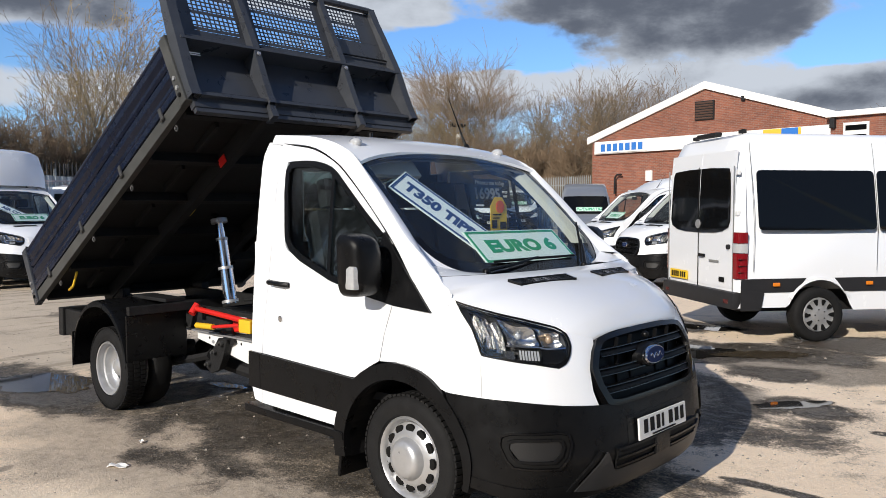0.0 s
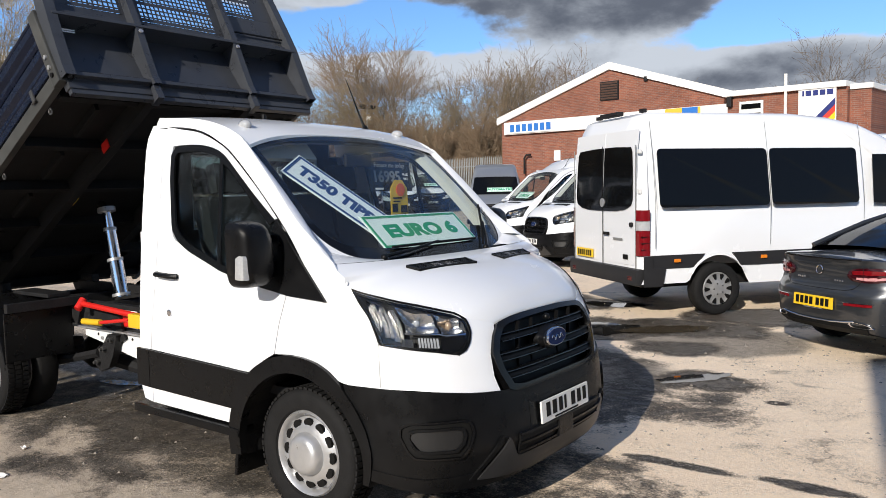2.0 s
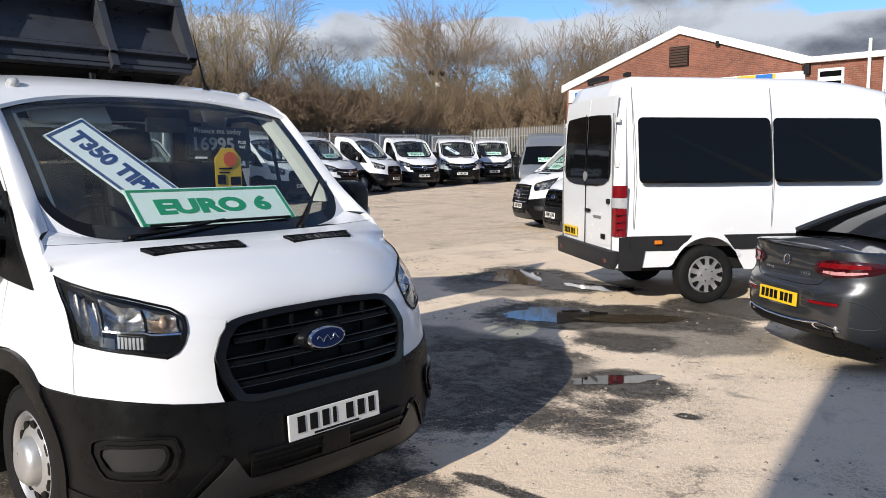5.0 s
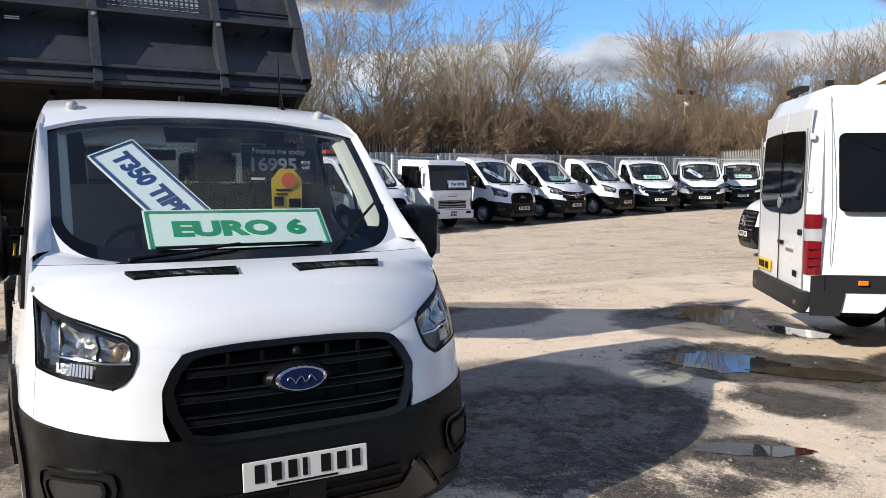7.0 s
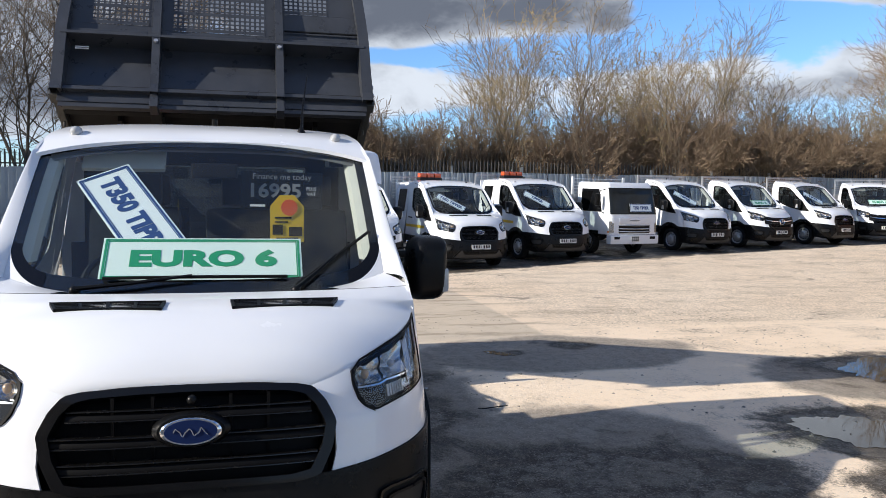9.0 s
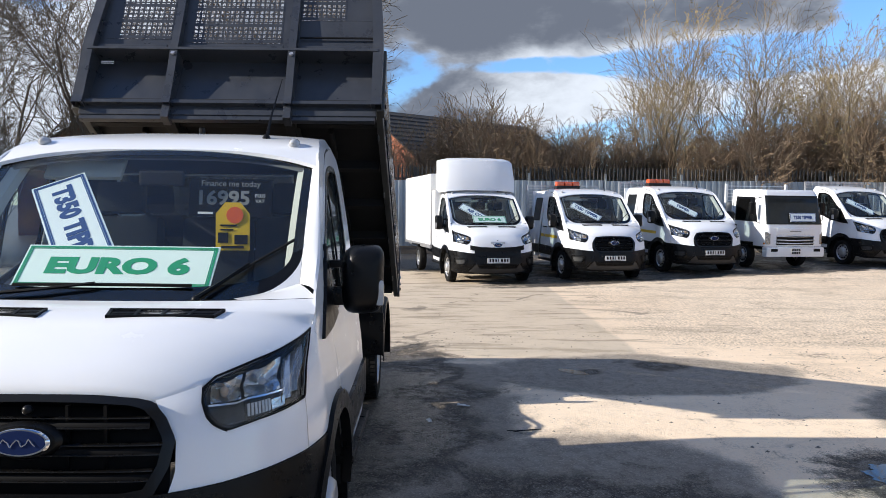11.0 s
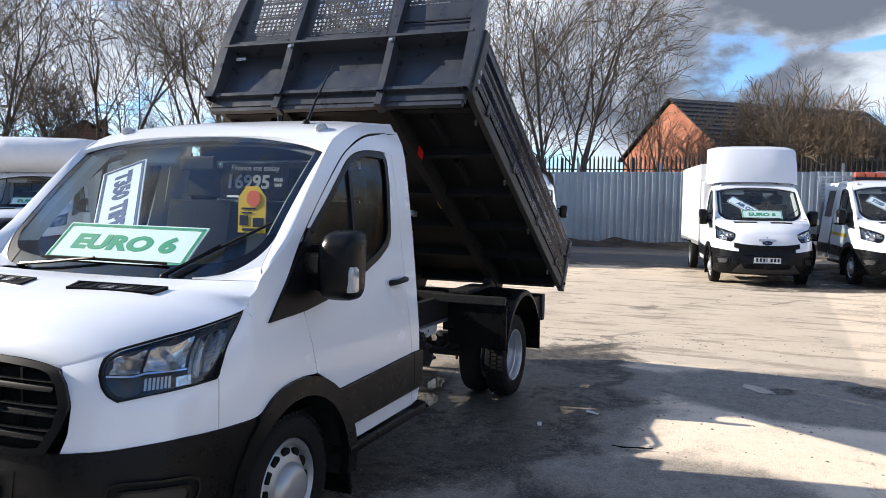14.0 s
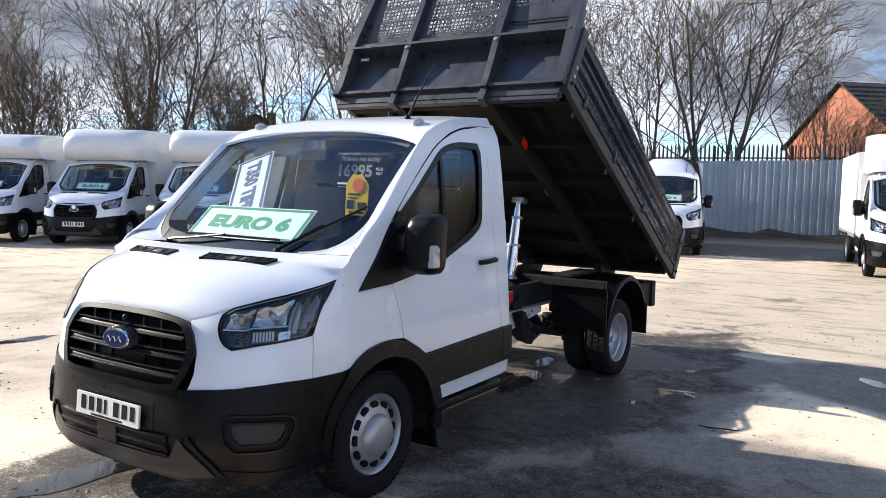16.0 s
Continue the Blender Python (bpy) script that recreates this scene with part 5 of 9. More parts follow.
def tipper_cab(root):
    W = WHITE
    cab = part("cab_shell", bx((-1.0, 0, 0.50), (0.85, 1.7, 0.12), 0.02), DARK_METAL, root)
    HL = [(0.843, 1.232), (0.68, 1.191), (0.523, 1.146), (0.401, 1.100), (0.366, 1.065), (0.366, 1.014), (0.385, 0.955), (0.410, 0.920), (0.445, 0.908), (0.529, 0.930), (0.756, 0.968), (0.79, 1.111)]
    for s in (1, -1):
        # nose and wing
        part("front_panel", coons([(0.285, 0.71), (0.43, 0.727)], [(0.244, 1.03), (0.366, 1.075)], [(0.285, 0.71), (0.30, 0.78), (0.30, 0.9), (0.244, 1.03)], [(0.43, 0.727), (0.440, 0.908), (0.405, 0.922), (0.38, 0.96), (0.366, 1.014), (0.366, 1.075)], 8, 14, s), W, root, smooth=True)
        part("front_panel", ruled([(0.43, 0.727), (0.535, 0.745), (0.63, 0.757), (0.76, 0.762)], [(0.440, 0.908), (0.529, 0.931), (0.65, 0.951), (0.756, 0.968)], 12, 8, s), W, root, smooth=True)
        part("wing", coons([(0.76, 0.762), (0.96, 0.768), (1.029, 0.785), (1.10, 0.83), (1.18, 0.859), (1.331, 0.876), (1.459, 0.866)], [(0.843, 1.232), (1.0, 1.2), (1.11, 1.157), (1.40, 1.172)], [(0.76, 0.762), (0.756, 0.968), (0.79, 1.11), (0.843, 1.232)], [(1.459, 0.866), (1.441, 1.019), (1.40, 1.172)], 18, 12, s), W, root, smooth=True)
        lo = [(0.843, 1.232), (1.0, 1.2), (1.11, 1.157), (1.25, 1.30), (1.43, 1.507), (1.65, 1.71), (1.877, 1.896), (2.034, 1.995), (2.30, 2.09), (2.737, 2.137)]
        hi = [(0.843, 1.234), (1.023, 1.285), (1.08, 1.35), (1.226, 1.444), (1.36, 1.535), (1.58, 1.755), (1.80, 1.97), (1.95, 2.06), (2.30, 2.15), (2.75, 2.19)]
        part("pillar_panel", ruled(lo, hi, 40, 8, s, pairs=True), W, root, smooth=True)
        # door
        door = part("door", coons([(1.462, 0.868), (1.56, 0.815), (1.66, 0.745), (1.9, 0.755), (2.56, 0.775)], [(1.403, 1.174), (1.62, 1.205), (1.94, 1.272), (2.249, 1.375), (2.36, 1.43), (2.56, 1.43)], [(1.464, 0.868), (1.445, 1.019), (1.404, 1.174)], [(2.56, 0.775), (2.56, 1.43)], 26, 12, s), W, root, "white cab door", True)
        part("door_pillar", ruled([(2.38, 1.43), (2.43, 1.50), (2.485, 1.80), (2.50, 1.95), (2.49, 2.0)], [(2.56, 1.43), (2.565, 1.52), (2.575, 1.80), (2.58, 1.95), (2.58, 2.02)], 14, 5, s, pairs=True), W, door, smooth=True)
        part("rear_pillar", ruled([(2.564, 0.775), (2.564, 1.43), (2.579, 1.80), (2.584, 2.02), (2.60, 2.125)], [(2.675, 0.775), (2.72, 1.21), (2.76, 1.80), (2.775, 2.02), (2.77, 2.14)], 18, 6, s, pairs=True), W, root, smooth=True)
        part("window_header", ruled([(1.50, 1.54), (1.703, 1.696), (1.889, 1.845), (2.034, 1.948), (2.22, 1.994), (2.45, 2.0), (2.582, 1.985)], [(1.437, 1.503), (1.655, 1.705), (1.88, 1.885), (2.034, 1.985), (2.25, 2.065), (2.45, 2.098), (2.60, 2.122)], 26, 5, s, pairs=True), W, door, smooth=True)
        gl_lo = [(1.60, 1.20), (1.94, 1.268), (2.249, 1.371), (2.385, 1.44)]
        gl_hi = [(1.505, 1.555), (1.703, 1.70), (1.889, 1.85), (2.034, 1.953), (2.22, 2.0), (2.50, 2.0)]
        part("door_window", coons(gl_lo, gl_hi, [(1.60, 1.20), (1.505, 1.555)], [(2.385, 1.44), (2.44, 1.54), (2.495, 1.85), (2.50, 2.0)], 18, 12, s, -0.012, 0.0), SIDE_GLASS, door, "clear side window", True)
        # rubber seal and divider
        rim = [(1.62, 1.207), (1.94, 1.272), (2.249, 1.375), (2.36, 1.43), (2.425, 1.50), (2.485, 1.80), (2.50, 1.94), (2.47, 1.99), (2.22, 1.994), (2.034, 1.948), (1.889, 1.845), (1.703, 1.696), (1.52, 1.56)]
        inner = [(1.66, 1.25), (1.94, 1.312), (2.235, 1.412), (2.335, 1.465), (2.39, 1.525), (2.447, 1.80), (2.46, 1.925), (2.44, 1.955), (2.225, 1.962), (2.05, 1.918), (1.91, 1.82), (1.73, 1.672), (1.57, 1.54)]
        part("window_seal", ruled(rim, inner, 70, 3, s, 0.004, 0.012), GLOSS_BLACK, door)
        part("window_divider", ruled([(1.945, 1.275), (2.00, 1.925)], [(1.975, 1.28), (2.03, 1.945)], 4, 2, s, 0.002, 0.01), GLOSS_BLACK, door)
        part("mirror_trim", coons([(1.11, 1.158), (1.40, 1.176), (1.62, 1.208)], [(1.30, 1.355), (1.505, 1.57)], [(1.11, 1.158), (1.30, 1.355)], [(1.62, 1.208), (1.505, 1.57)], 12, 8, s, 0.016, 0.03), PLASTIC, door, "black triangular mirror trim", True)
        # lower trim and sill
        part("door_trim", ruled([(1.70, 0.53), (2.56, 0.545)], [(1.63, 0.742), (2.56, 0.772)], 12, 5, s, 0.018, 0.03), PLASTIC, door, "black plastic rubbing panel", True)
        part("rear_trim", ruled([(2.566, 0.545), (2.69, 0.55)], [(2.566, 0.772), (2.69, 0.775)], 5, 5, s, 0.018, 0.03), PLASTIC, root, smooth=True)
        part("sill", ruled([(1.735, 0.44), (2.56, 0.452)], [(1.70, 0.53), (2.56, 0.545)], 12, 5, s), W, door, smooth=True)
        part("sill_end", ruled([(2.564, 0.452), (2.65, 0.465)], [(2.564, 0.545), (2.68, 0.55)], 5, 5, s), W, root, smooth=True)
        part("side_step", bx((-0.93, s * 1.0, 0.405), (0.98, 0.12, 0.05), 0.015, pose(0, 0, 0, 0, 0.5)), PLASTIC, root, "black side step", True)
        # seams, handle, lock
        part("door_seam", ruled([(1.457, 0.868), (1.438, 1.019), (1.397, 1.172)], [(1.464, 0.868), (1.446, 1.019), (1.405, 1.174)], 8, 2, s, -0.003, 0.01), INK, root)
        part("roof_seam", ruled(lo[4:], [(u + 0.006, z - 0.010) for u, z in lo[4:]], 30, 2, s, -0.002, 0.012), INK, root)
        part("wing_seam", ruled([(0.757, 0.765), (0.757, 0.965)], [(0.761, 0.765), (0.761, 0.965)], 6, 2, s, 0.0008, 0.002), STEEL, root)
        part("handle_recess", ruled([(2.37, 1.19), (2.46, 1.195)], [(2.37, 1.245), (2.46, 1.25)], 6, 4, s, 0.002, 0.004), WHITE_OLD, door, smooth=True)
        hd = [cab_out(u, z, o, s) for u, z, o in ((2.33, 1.222, 0.012), (2.37, 1.222, 0.035), (2.44, 1.225, 0.038), (2.52, 1.228, 0.03), (2.53, 1.229, 0.01))]
        part("door_handle", tb(resample(hd, 9), 0.017, 8), PLASTIC, door, "black door handle", True)
        if s < 0:
            part("door_lock", capped(bmesh.new(), [(0.020, 0), (0.020, 0.012), (0.014, 0.014)], 16, Matrix.Translation(cab_out(2.384, 1.01, 0.0, s)) @ pose(0, 0, 0, 90)), CHROME, door)
        # wheel arch flare and well
        out_, in_ = [], []
        for i in range(25):
            a = radians(-8 + 196 * i / 24)
            k = 0.475 + 0.055 * min(1, i / 9)
            for lst, r in ((out_, k), (in_, 0.44)):
                x, z = r * math.cos(a), 0.345 + r * math.sin(a)
                lst.append((x_to_u(x), z))
        part("wheel_arch", ruled(in_, out_, 40, 4, s, 0.022, 0.05), PLASTIC, root, "black plastic wheel arch", True)
        rows = []
        for i in range(17):
            a = radians(-10 + 200 * i / 16)
            rows.append([(0.46 * math.cos(a), s * y, 0.345 + 0.46 * math.sin(a)) for y in (0.99, 0.7, 0.45)])
        part("wheel_well", grid(rows), DARK_METAL, root)
        part("wheel_well", bx((0, s * 0.44, 0.62), (0.95, 0.02, 0.55)), DARK_METAL, root)
        part("mud_flap", bx((-0.50, s * 0.90, 0.30), (0.025, 0.24, 0.32), 0.01, pose(0, 0, 0, 0, 8)), PLASTIC, root)
        # headlight
        cu, cz = 0.56, 1.03

        def fan(scale, off, mat, nm, par, label=""):
            b = bmesh.new()
            ring = resample([(u, z, 0) for u, z in HL + HL[:1]], 61)[:-1]
            rows2 = []
            for k in range(7):
                t = k / 6
                rows2.append([cab_out(cu + (p.x - cu) * t * scale, cz + (p.y - cz) * t * scale, off(t), s) for p in ring] )
            for r in rows2:
                r.append(r[0])
            grid(rows2[1:], b)
            b.faces.new([b.verts.new(v) for v in rows2[1][:-1]])
            bmesh.ops.remove_doubles(b, verts=b.verts[:], dist=1e-5)
            return part(nm, b, mat, par, label, True)

        hl = fan(0.99, lambda t: -0.085 if t < 0.8 else -0.085 + 0.08 * (t - 0.8) / 0.2, LAMP_HOUSING, "headlight", root, "clear headlight with dark bezel and chrome reflectors")

        def lamp_z(u, lo_, hi_, q):
            z0, z1 = lo_[0] + lo_[1] * (u - 0.40), hi_[0] + hi_[1] * (u - 0.40)
            return z0 + (z1 - z0) * q

        def bowl(u0, u1, lo_, hi_, mat, nm, deep, label=""):
            """A hollow reflector, square at its rim and round inside."""
            def at(i, j, o):
                p, q = i / 6 - 1, j / 6 - 1
                u = u0 + (u1 - u0) * i / 12
                return cab_out(u, lamp_z(u, lo_, hi_, j / 12), o - deep * max(0.0, 1 - 0.75 * (p * p + q * q)) ** 0.8, s)
            return part(nm, slab(at, 13, 13, -0.014, 0.003), mat, hl, label, True)

        def strip(u0, u1, lo_, hi_, out, mat, nm, label="", tilt=0.0):
            def at(i, j, o):
                u = u0 + (u1 - u0) * i / 3
                return cab_out(u, lamp_z(u, lo_, hi_, j / 3), o + tilt * (i / 3 - 0.5), s)
            part(nm, slab(at, 4, 4, out, 0.006), mat, hl, label, True)

        top_line = (1.082, 0.29)
        ind = bowl(0.394, 0.486, (1.012, 0.05), top_line, REFLECTOR, "indicator_reflector", 0.05, "chrome indicator reflector")
        main = bowl(0.496, 0.632, (1.018, 0.05), top_line, REFLECTOR, "reflector", 0.058, "chrome main beam reflector")
        part("bulb", bmesh_ball(cab_out(0.438, 1.055, -0.040, s), 0.017, (1, 1, 1.3)), AMBER_BULB, ind, "amber indicator bulb", True)
        part("bulb", bmesh_ball(cab_out(0.566, 1.085, -0.045, s), 0.017), CLEAR_LENS, main, smooth=True)
        # slanting facets of the outer corner
        for k in range(6):
            u0 = 0.645 + 0.022 * k
            strip(u0, u0 + 0.020, (0.935 + 0.006 * k, 0.16), (1.068, 0.29), -0.028 + 0.004 * (k % 2), (LAMP_FACET, REFLECTOR)[k % 3 == 1], "facet", tilt=0.022 if k % 2 else -0.018)
        # ribbed lamp below, and the dark ledge over it
        for k in range(7):
            u0 = 0.505 + 0.0125 * k
            strip(u0, u0 + 0.008, (0.938, 0.10), (0.985, 0.10), -0.014, CLEAR_LENS, "rib")
        strip(0.61, 0.66, (0.93, 0.10), (0.975, 0.10), -0.03, REFLECTOR, "reflector", tilt=0.02)
        strip(0.392, 0.495, (0.925, 0.10), (1.000, 0.04), -0.012, GLOSS_BLACK, "ledge")
        part("trim_line", ruled([(0.388, 1.000), (0.47, 1.000), (0.505, 1.012), (0.64, 1.020)], [(0.388, 1.007), (0.47, 1.007), (0.505, 1.019), (0.64, 1.027)], 16, 2, s, -0.008, 0.01), CHROME, hl)
        rim = HL + HL[:1]
        part("bezel", ruled([(cu + (u - cu) * 0.97, cz + (z - cz) * 0.945) for u, z in rim], [(cu + (u - cu) * 0.925, cz + (z - cz) * 0.86) for u, z in rim], 60, 3, s, -0.006, 0.008), GRILLE_BLACK, hl, "black inner bezel", True)
        part("gasket", ruled(rim, [(cu + (u - cu) * 0.968, cz + (z - cz) * 0.94) for u, z in rim], 60, 3, s, 0.007, 0.006), GRILLE_BLACK, hl, "thin black lens gasket", True)
        fan(1.0, lambda t: 0.004, LAMP_GLASS, "lens", hl)
        # fog lamp surround
        ring = [(0.475, 0.425), (0.44, 0.475), (0.425, 0.545), (0.435, 0.597), (0.47, 0.608), (0.66, 0.607), (0.695, 0.59), (0.70, 0.545), (0.675, 0.47), (0.65, 0.435), (0.60, 0.428), (0.475, 0.425)]

        def shrink(k, q):
            return [(0.563 + (u - 0.563) * k, 0.518 + (z - 0.518) * q) for u, z in ring]

        fog = part("fog_surround", ruled(ring, shrink(0.94, 0.90), 60, 3, s, 0.024, 0.02), GLOSS_BLACK, root, "black moulded fog lamp surround", True)
        part("fog_recess", ruled(shrink(0.94, 0.90), shrink(0.76, 0.62), 60, 3, s, 0.012, 0.006), INK, fog, smooth=True)
        part("fog_ring", ruled(shrink(0.78, 0.66), shrink(0.70, 0.54), 60, 3, s, 0.027, 0.02), PLASTIC, fog, smooth=True)
        part("fog_cover", ruled(shrink(0.70, 0.54)[3:8], [shrink(0.70, 0.54)[k] for k in (2, 1, 0, 10, 9)], 12, 6, s, 0.016, 0.006), MESH_GREY, fog, smooth=True)
        # bumper half
        part("bumper", coons([(0.0, 0.30), (0.192, 0.315), (0.39, 0.315), (0.5, 0.30), (0.69, 0.30), (0.84, 0.35)], [(0.0, 0.70), (0.285, 0.708), (0.43, 0.724), (0.535, 0.742), (0.63, 0.754), (0.76, 0.760), (0.965, 0.765)], [(0.0, 0.30), (0.0, 0.70)], [(0.84, 0.35), (0.85, 0.51), (0.895, 0.641), (0.965, 0.765)], 40, 16, s, 0.008, 0.03), PLASTIC, root, "grey-black plastic bumper", True)
        part("bumper_lip", ruled([(0.0, 0.25), (0.35, 0.25), (0.6, 0.255), (0.82, 0.31)], [(0.0, 0.33), (0.35, 0.335), (0.6, 0.325), (0.84, 0.37)], 24, 4, s, 0.014, 0.04), PLASTIC, root, smooth=True)
        part("skid_trim", ruled([(0.0, 0.275), (0.25, 0.28), (0.40, 0.30)], [(0.0, 0.368), (0.225, 0.372), (0.275, 0.475)], 24, 6, s, 0.020, 0.02), SKID, root, "dark grey skid trim", True)
        part("bumper_crease", ruled([(0.285, 0.47), (0.30, 0.485), (0.42, 0.30)], [(0.295, 0.485), (0.31, 0.495), (0.435, 0.305)], 12, 3, s, 0.022, 0.02), PLASTIC, root, smooth=True)
        # inner return of the bumper
        part("underside", bx((0.36, s * 0.38, 0.32), (0.70, 0.72, 0.03)), DARK_METAL, root)
        # marker lamp
        part("marker_lamp", bmesh_ball((-0.72, s * 0.695, 2.105), 0.042, (1.2, 0.8, 0.75)), CLEAR_LENS, root, "small clear roof marker lamp", True)
        # mirror
        mm = Matrix.Translation((-0.20, s * 1.125, 1.395)) @ pose(0, 0, 0, 0, 0, s * 8)
        b = bmesh.new()
        rows = []
        for x, k in ((-0.07, 0.93), (-0.06, 1.0), (0.0, 0.99), (0.05, 0.93), (0.085, 0.78), (0.10, 0.55)):
            ring = []
            for i in range(33):
                a = 2 * math.pi * i / 32
                c, d = math.cos(a), math.sin(a)
                y = 0.106 * k * math.copysign(abs(c) ** 0.5, c)
                z = 0.172 * k * math.copysign(abs(d) ** 0.5, d)
                ring.append(mm @ Vector((x, y + s * 0.02 * (d > 0) * d, z)))
            rows.append(ring)
        grid(rows, b)
        bmesh.ops.remove_doubles(b, verts=b.verts[:], dist=1e-5)
        b.verts.ensure_lookup_table()
        bmesh.ops.holes_fill(b, edges=b.edges[:])
        mir = part("mirror", b, PLASTIC, root, "large black door mirror", True)
        part("mirror_glass", box(bmesh.new(), mm @ Vector((-0.075, 0, 0.02)), (0.006, 0.17, 0.25), 0.002, mm.to_3x3().to_4x4()), CHROME, mir)
        part("indicator", bx(mm @ Vector((0.045, s * 0.078, -0.06)), (0.09, 0.05, 0.13), 0.024, mm.to_3x3().to_4x4()), CLEAR_LENS, mir, "clear indicator lens", True)
        part("mirror_arm", bx((-0.22, s * 0.99, 1.31), (0.10, 0.16, 0.09), 0.025), PLASTIC, mir, smooth=True)
        part("mirror_arm", bx((-0.24, s * 0.99, 1.47), (0.05, 0.16, 0.04), 0.015), PLASTIC, mir, smooth=True)
        # front wheel
        wheel(root, 0, s * 0.885, s, 0.345, 0.20, 0.225, "steel", True)

    # bonnet
    centre = [(0.85, 1.068), (0.825, 1.115), (0.78, 1.165), (0.71, 1.215), (0.62, 1.262), (0.53, 1.295), (0.42, 1.322), (0.30, 1.338)]
    edge = [(0.244, 1.032), (0.362, 1.075), (0.42, 1.108), (0.523, 1.148), (0.68, 1.193), (0.843, 1.234), (1.0, 1.283), (1.10, 1.345)]
    cs = smooth_line([(a, 0, b) for a, b in centre], 26)
    es = smooth_line([(a, b, 0) for a, b in edge], 26)

    def bonnet_at(i, j, o):
        f = j / 20 - 1
        e = cab_at(es[i].x, es[i].y)
        c = cs[i]
        k = i / 25
        a = abs(f)
        z = c.z + (e.z - c.z) * a ** (3.0 + 0.8 * (1 - k))
        return Vector((c.x + (e.x - c.x) * a ** 2.4, f * e.y, z + o))

    bon = part("bonnet", slab(bonnet_at, 26, 41, 0.0, 0.012), W, root, "white bonnet", True)
    for s in (1, -1):
        for nm, mat, x0, x1, y0, y1, lift in (("air_vent", GLOSS_BLACK, 0.405, 0.53, 0.13, 0.595, 0.004),):
            def vz(x, y):
                best = None
                for i in range(26):
                    for j in range(41):
                        p = bonnet_at(i, j, 0)
                        d = (p.x - x) ** 2 + (p.y - y) ** 2
                        if best is None or d < best[0]:
                            best = (d, p.z)
                return best[1]
            q = [[(x0 + 0.045, y0), (x0 - 0.015, y1)], [(x1, y0 + 0.01), (x1 - 0.07, y1 - 0.03)]]
            z = [[vz(*q[a][b]) for b in (0, 1)] for a in (0, 1)]

            def on(a, b, o):
                x = (q[0][0][0] * (1 - b) + q[0][1][0] * b) * (1 - a) + (q[1][0][0] * (1 - b) + q[1][1][0] * b) * a
                y = (q[0][0][1] * (1 - b) + q[0][1][1] * b) * (1 - a) + (q[1][0][1] * (1 - b) + q[1][1][1] * b) * a
                zz = (z[0][0] * (1 - b) + z[0][1] * b) * (1 - a) + (z[1][0] * (1 - b) + z[1][1] * b) * a
                return Vector((x, s * y, zz + o - 0.003))
            vent = part(nm, slab(lambda i, j, o: on(i / 3, j / 9, o), 4, 10, 0.004, 0.02), INK, bon, "black slotted bonnet vent")
            for k in range(5):
                a = (k + 0.5) / 5
                part("slat", slab(lambda i, j, o: on(a + (i - 0.5) * 0.09, 0.04 + j / 9 * 0.92, o), 2, 10, 0.010, 0.008), PLASTIC, vent)
            for k in range(5):
                b0 = k / 4 * 0.97
                part("slat", slab(lambda i, j, o: on(j / 3, b0 + i * 0.03, o), 2, 4, 0.012, 0.01), PLASTIC, vent)
            for a0 in (0, 0.94):
                part("vent_rim", slab(lambda i, j, o: on(a0 + i * 0.06, j / 9, o), 2, 10, 0.014, 0.012), PLASTIC, vent)
    # cowl
    part("cowl", grid([[(0.315, y, 1.328 - 0.05 * abs(y)) for y in (-0.78, -0.5, 0, 0.5, 0.78)], [(0.16, y, 1.285 + 0.02 * abs(y)) for y in (-0.78, -0.5, 0, 0.5, 0.78)]]), PLASTIC, root)
    # windscreen
    def screen_at(f, v, o=0.0):
        a = abs(f)
        b = Vector((0.235 + (0.06 - 0.235) * a ** 2.6, 0.855 * f, 1.312 + (1.395 - 1.312) * a ** 3.2))
        t = Vector((-0.605 + 0.035 * a ** 3, 0.825 * f, 2.058 - 0.058 * a ** 2.2))
        p = b.lerp(t, v) + Vector((0.66, 0, 0.75)) * (0.035 * 4 * v * (1 - v) * (1 - 0.5 * a * a) + o)
        return p
    scr = part("windscreen", grid([[screen_at(j / 20 - 1, i / 14) for j in range(41)] for i in range(15)]), SCREEN, root, "clear windscreen with black border", True)
    bands = ((-1, 1, 0.0, 0.085), (-1, 1, 0.955, 1.0), (-1, -0.945, 0.085, 0.955), (0.945, 1, 0.085, 0.955))
    for f0, f1, v0, v1 in bands:
        part("border", slab(lambda i, j, o: screen_at(f0 + (f1 - f0) * j / 24, v0 + (v1 - v0) * i / 8, o), 9, 25, -0.002, 0.003), GLOSS_BLACK, scr, smooth=True)
    # black panel from the glass down to the bonnet
    part("screen_foot", grid([[screen_at(j / 20 - 1, 0, -0.003) for j in range(6, 35)], [bonnet_at(25, j, -0.006) for j in range(6, 35)]]), GLOSS_BLACK, root, smooth=True)
    for s in (1, -1):
        # the white scuttle sweeps up round the glass's rounded lower corner
        js = range(33, 41) if s > 0 else range(7, -1, -1)
        part("scuttle_corner", grid([[screen_at(j / 20 - 1, 0, 0.004) for j in js], [screen_at(j / 20 - 1, 0, 0.004).lerp(bonnet_at(25, j, 0.002), 0.5) + Vector((0.006, 0, 0.006)) for j in js], [bonnet_at(25, j, 0.002) for j in js]]), W, root, smooth=True)
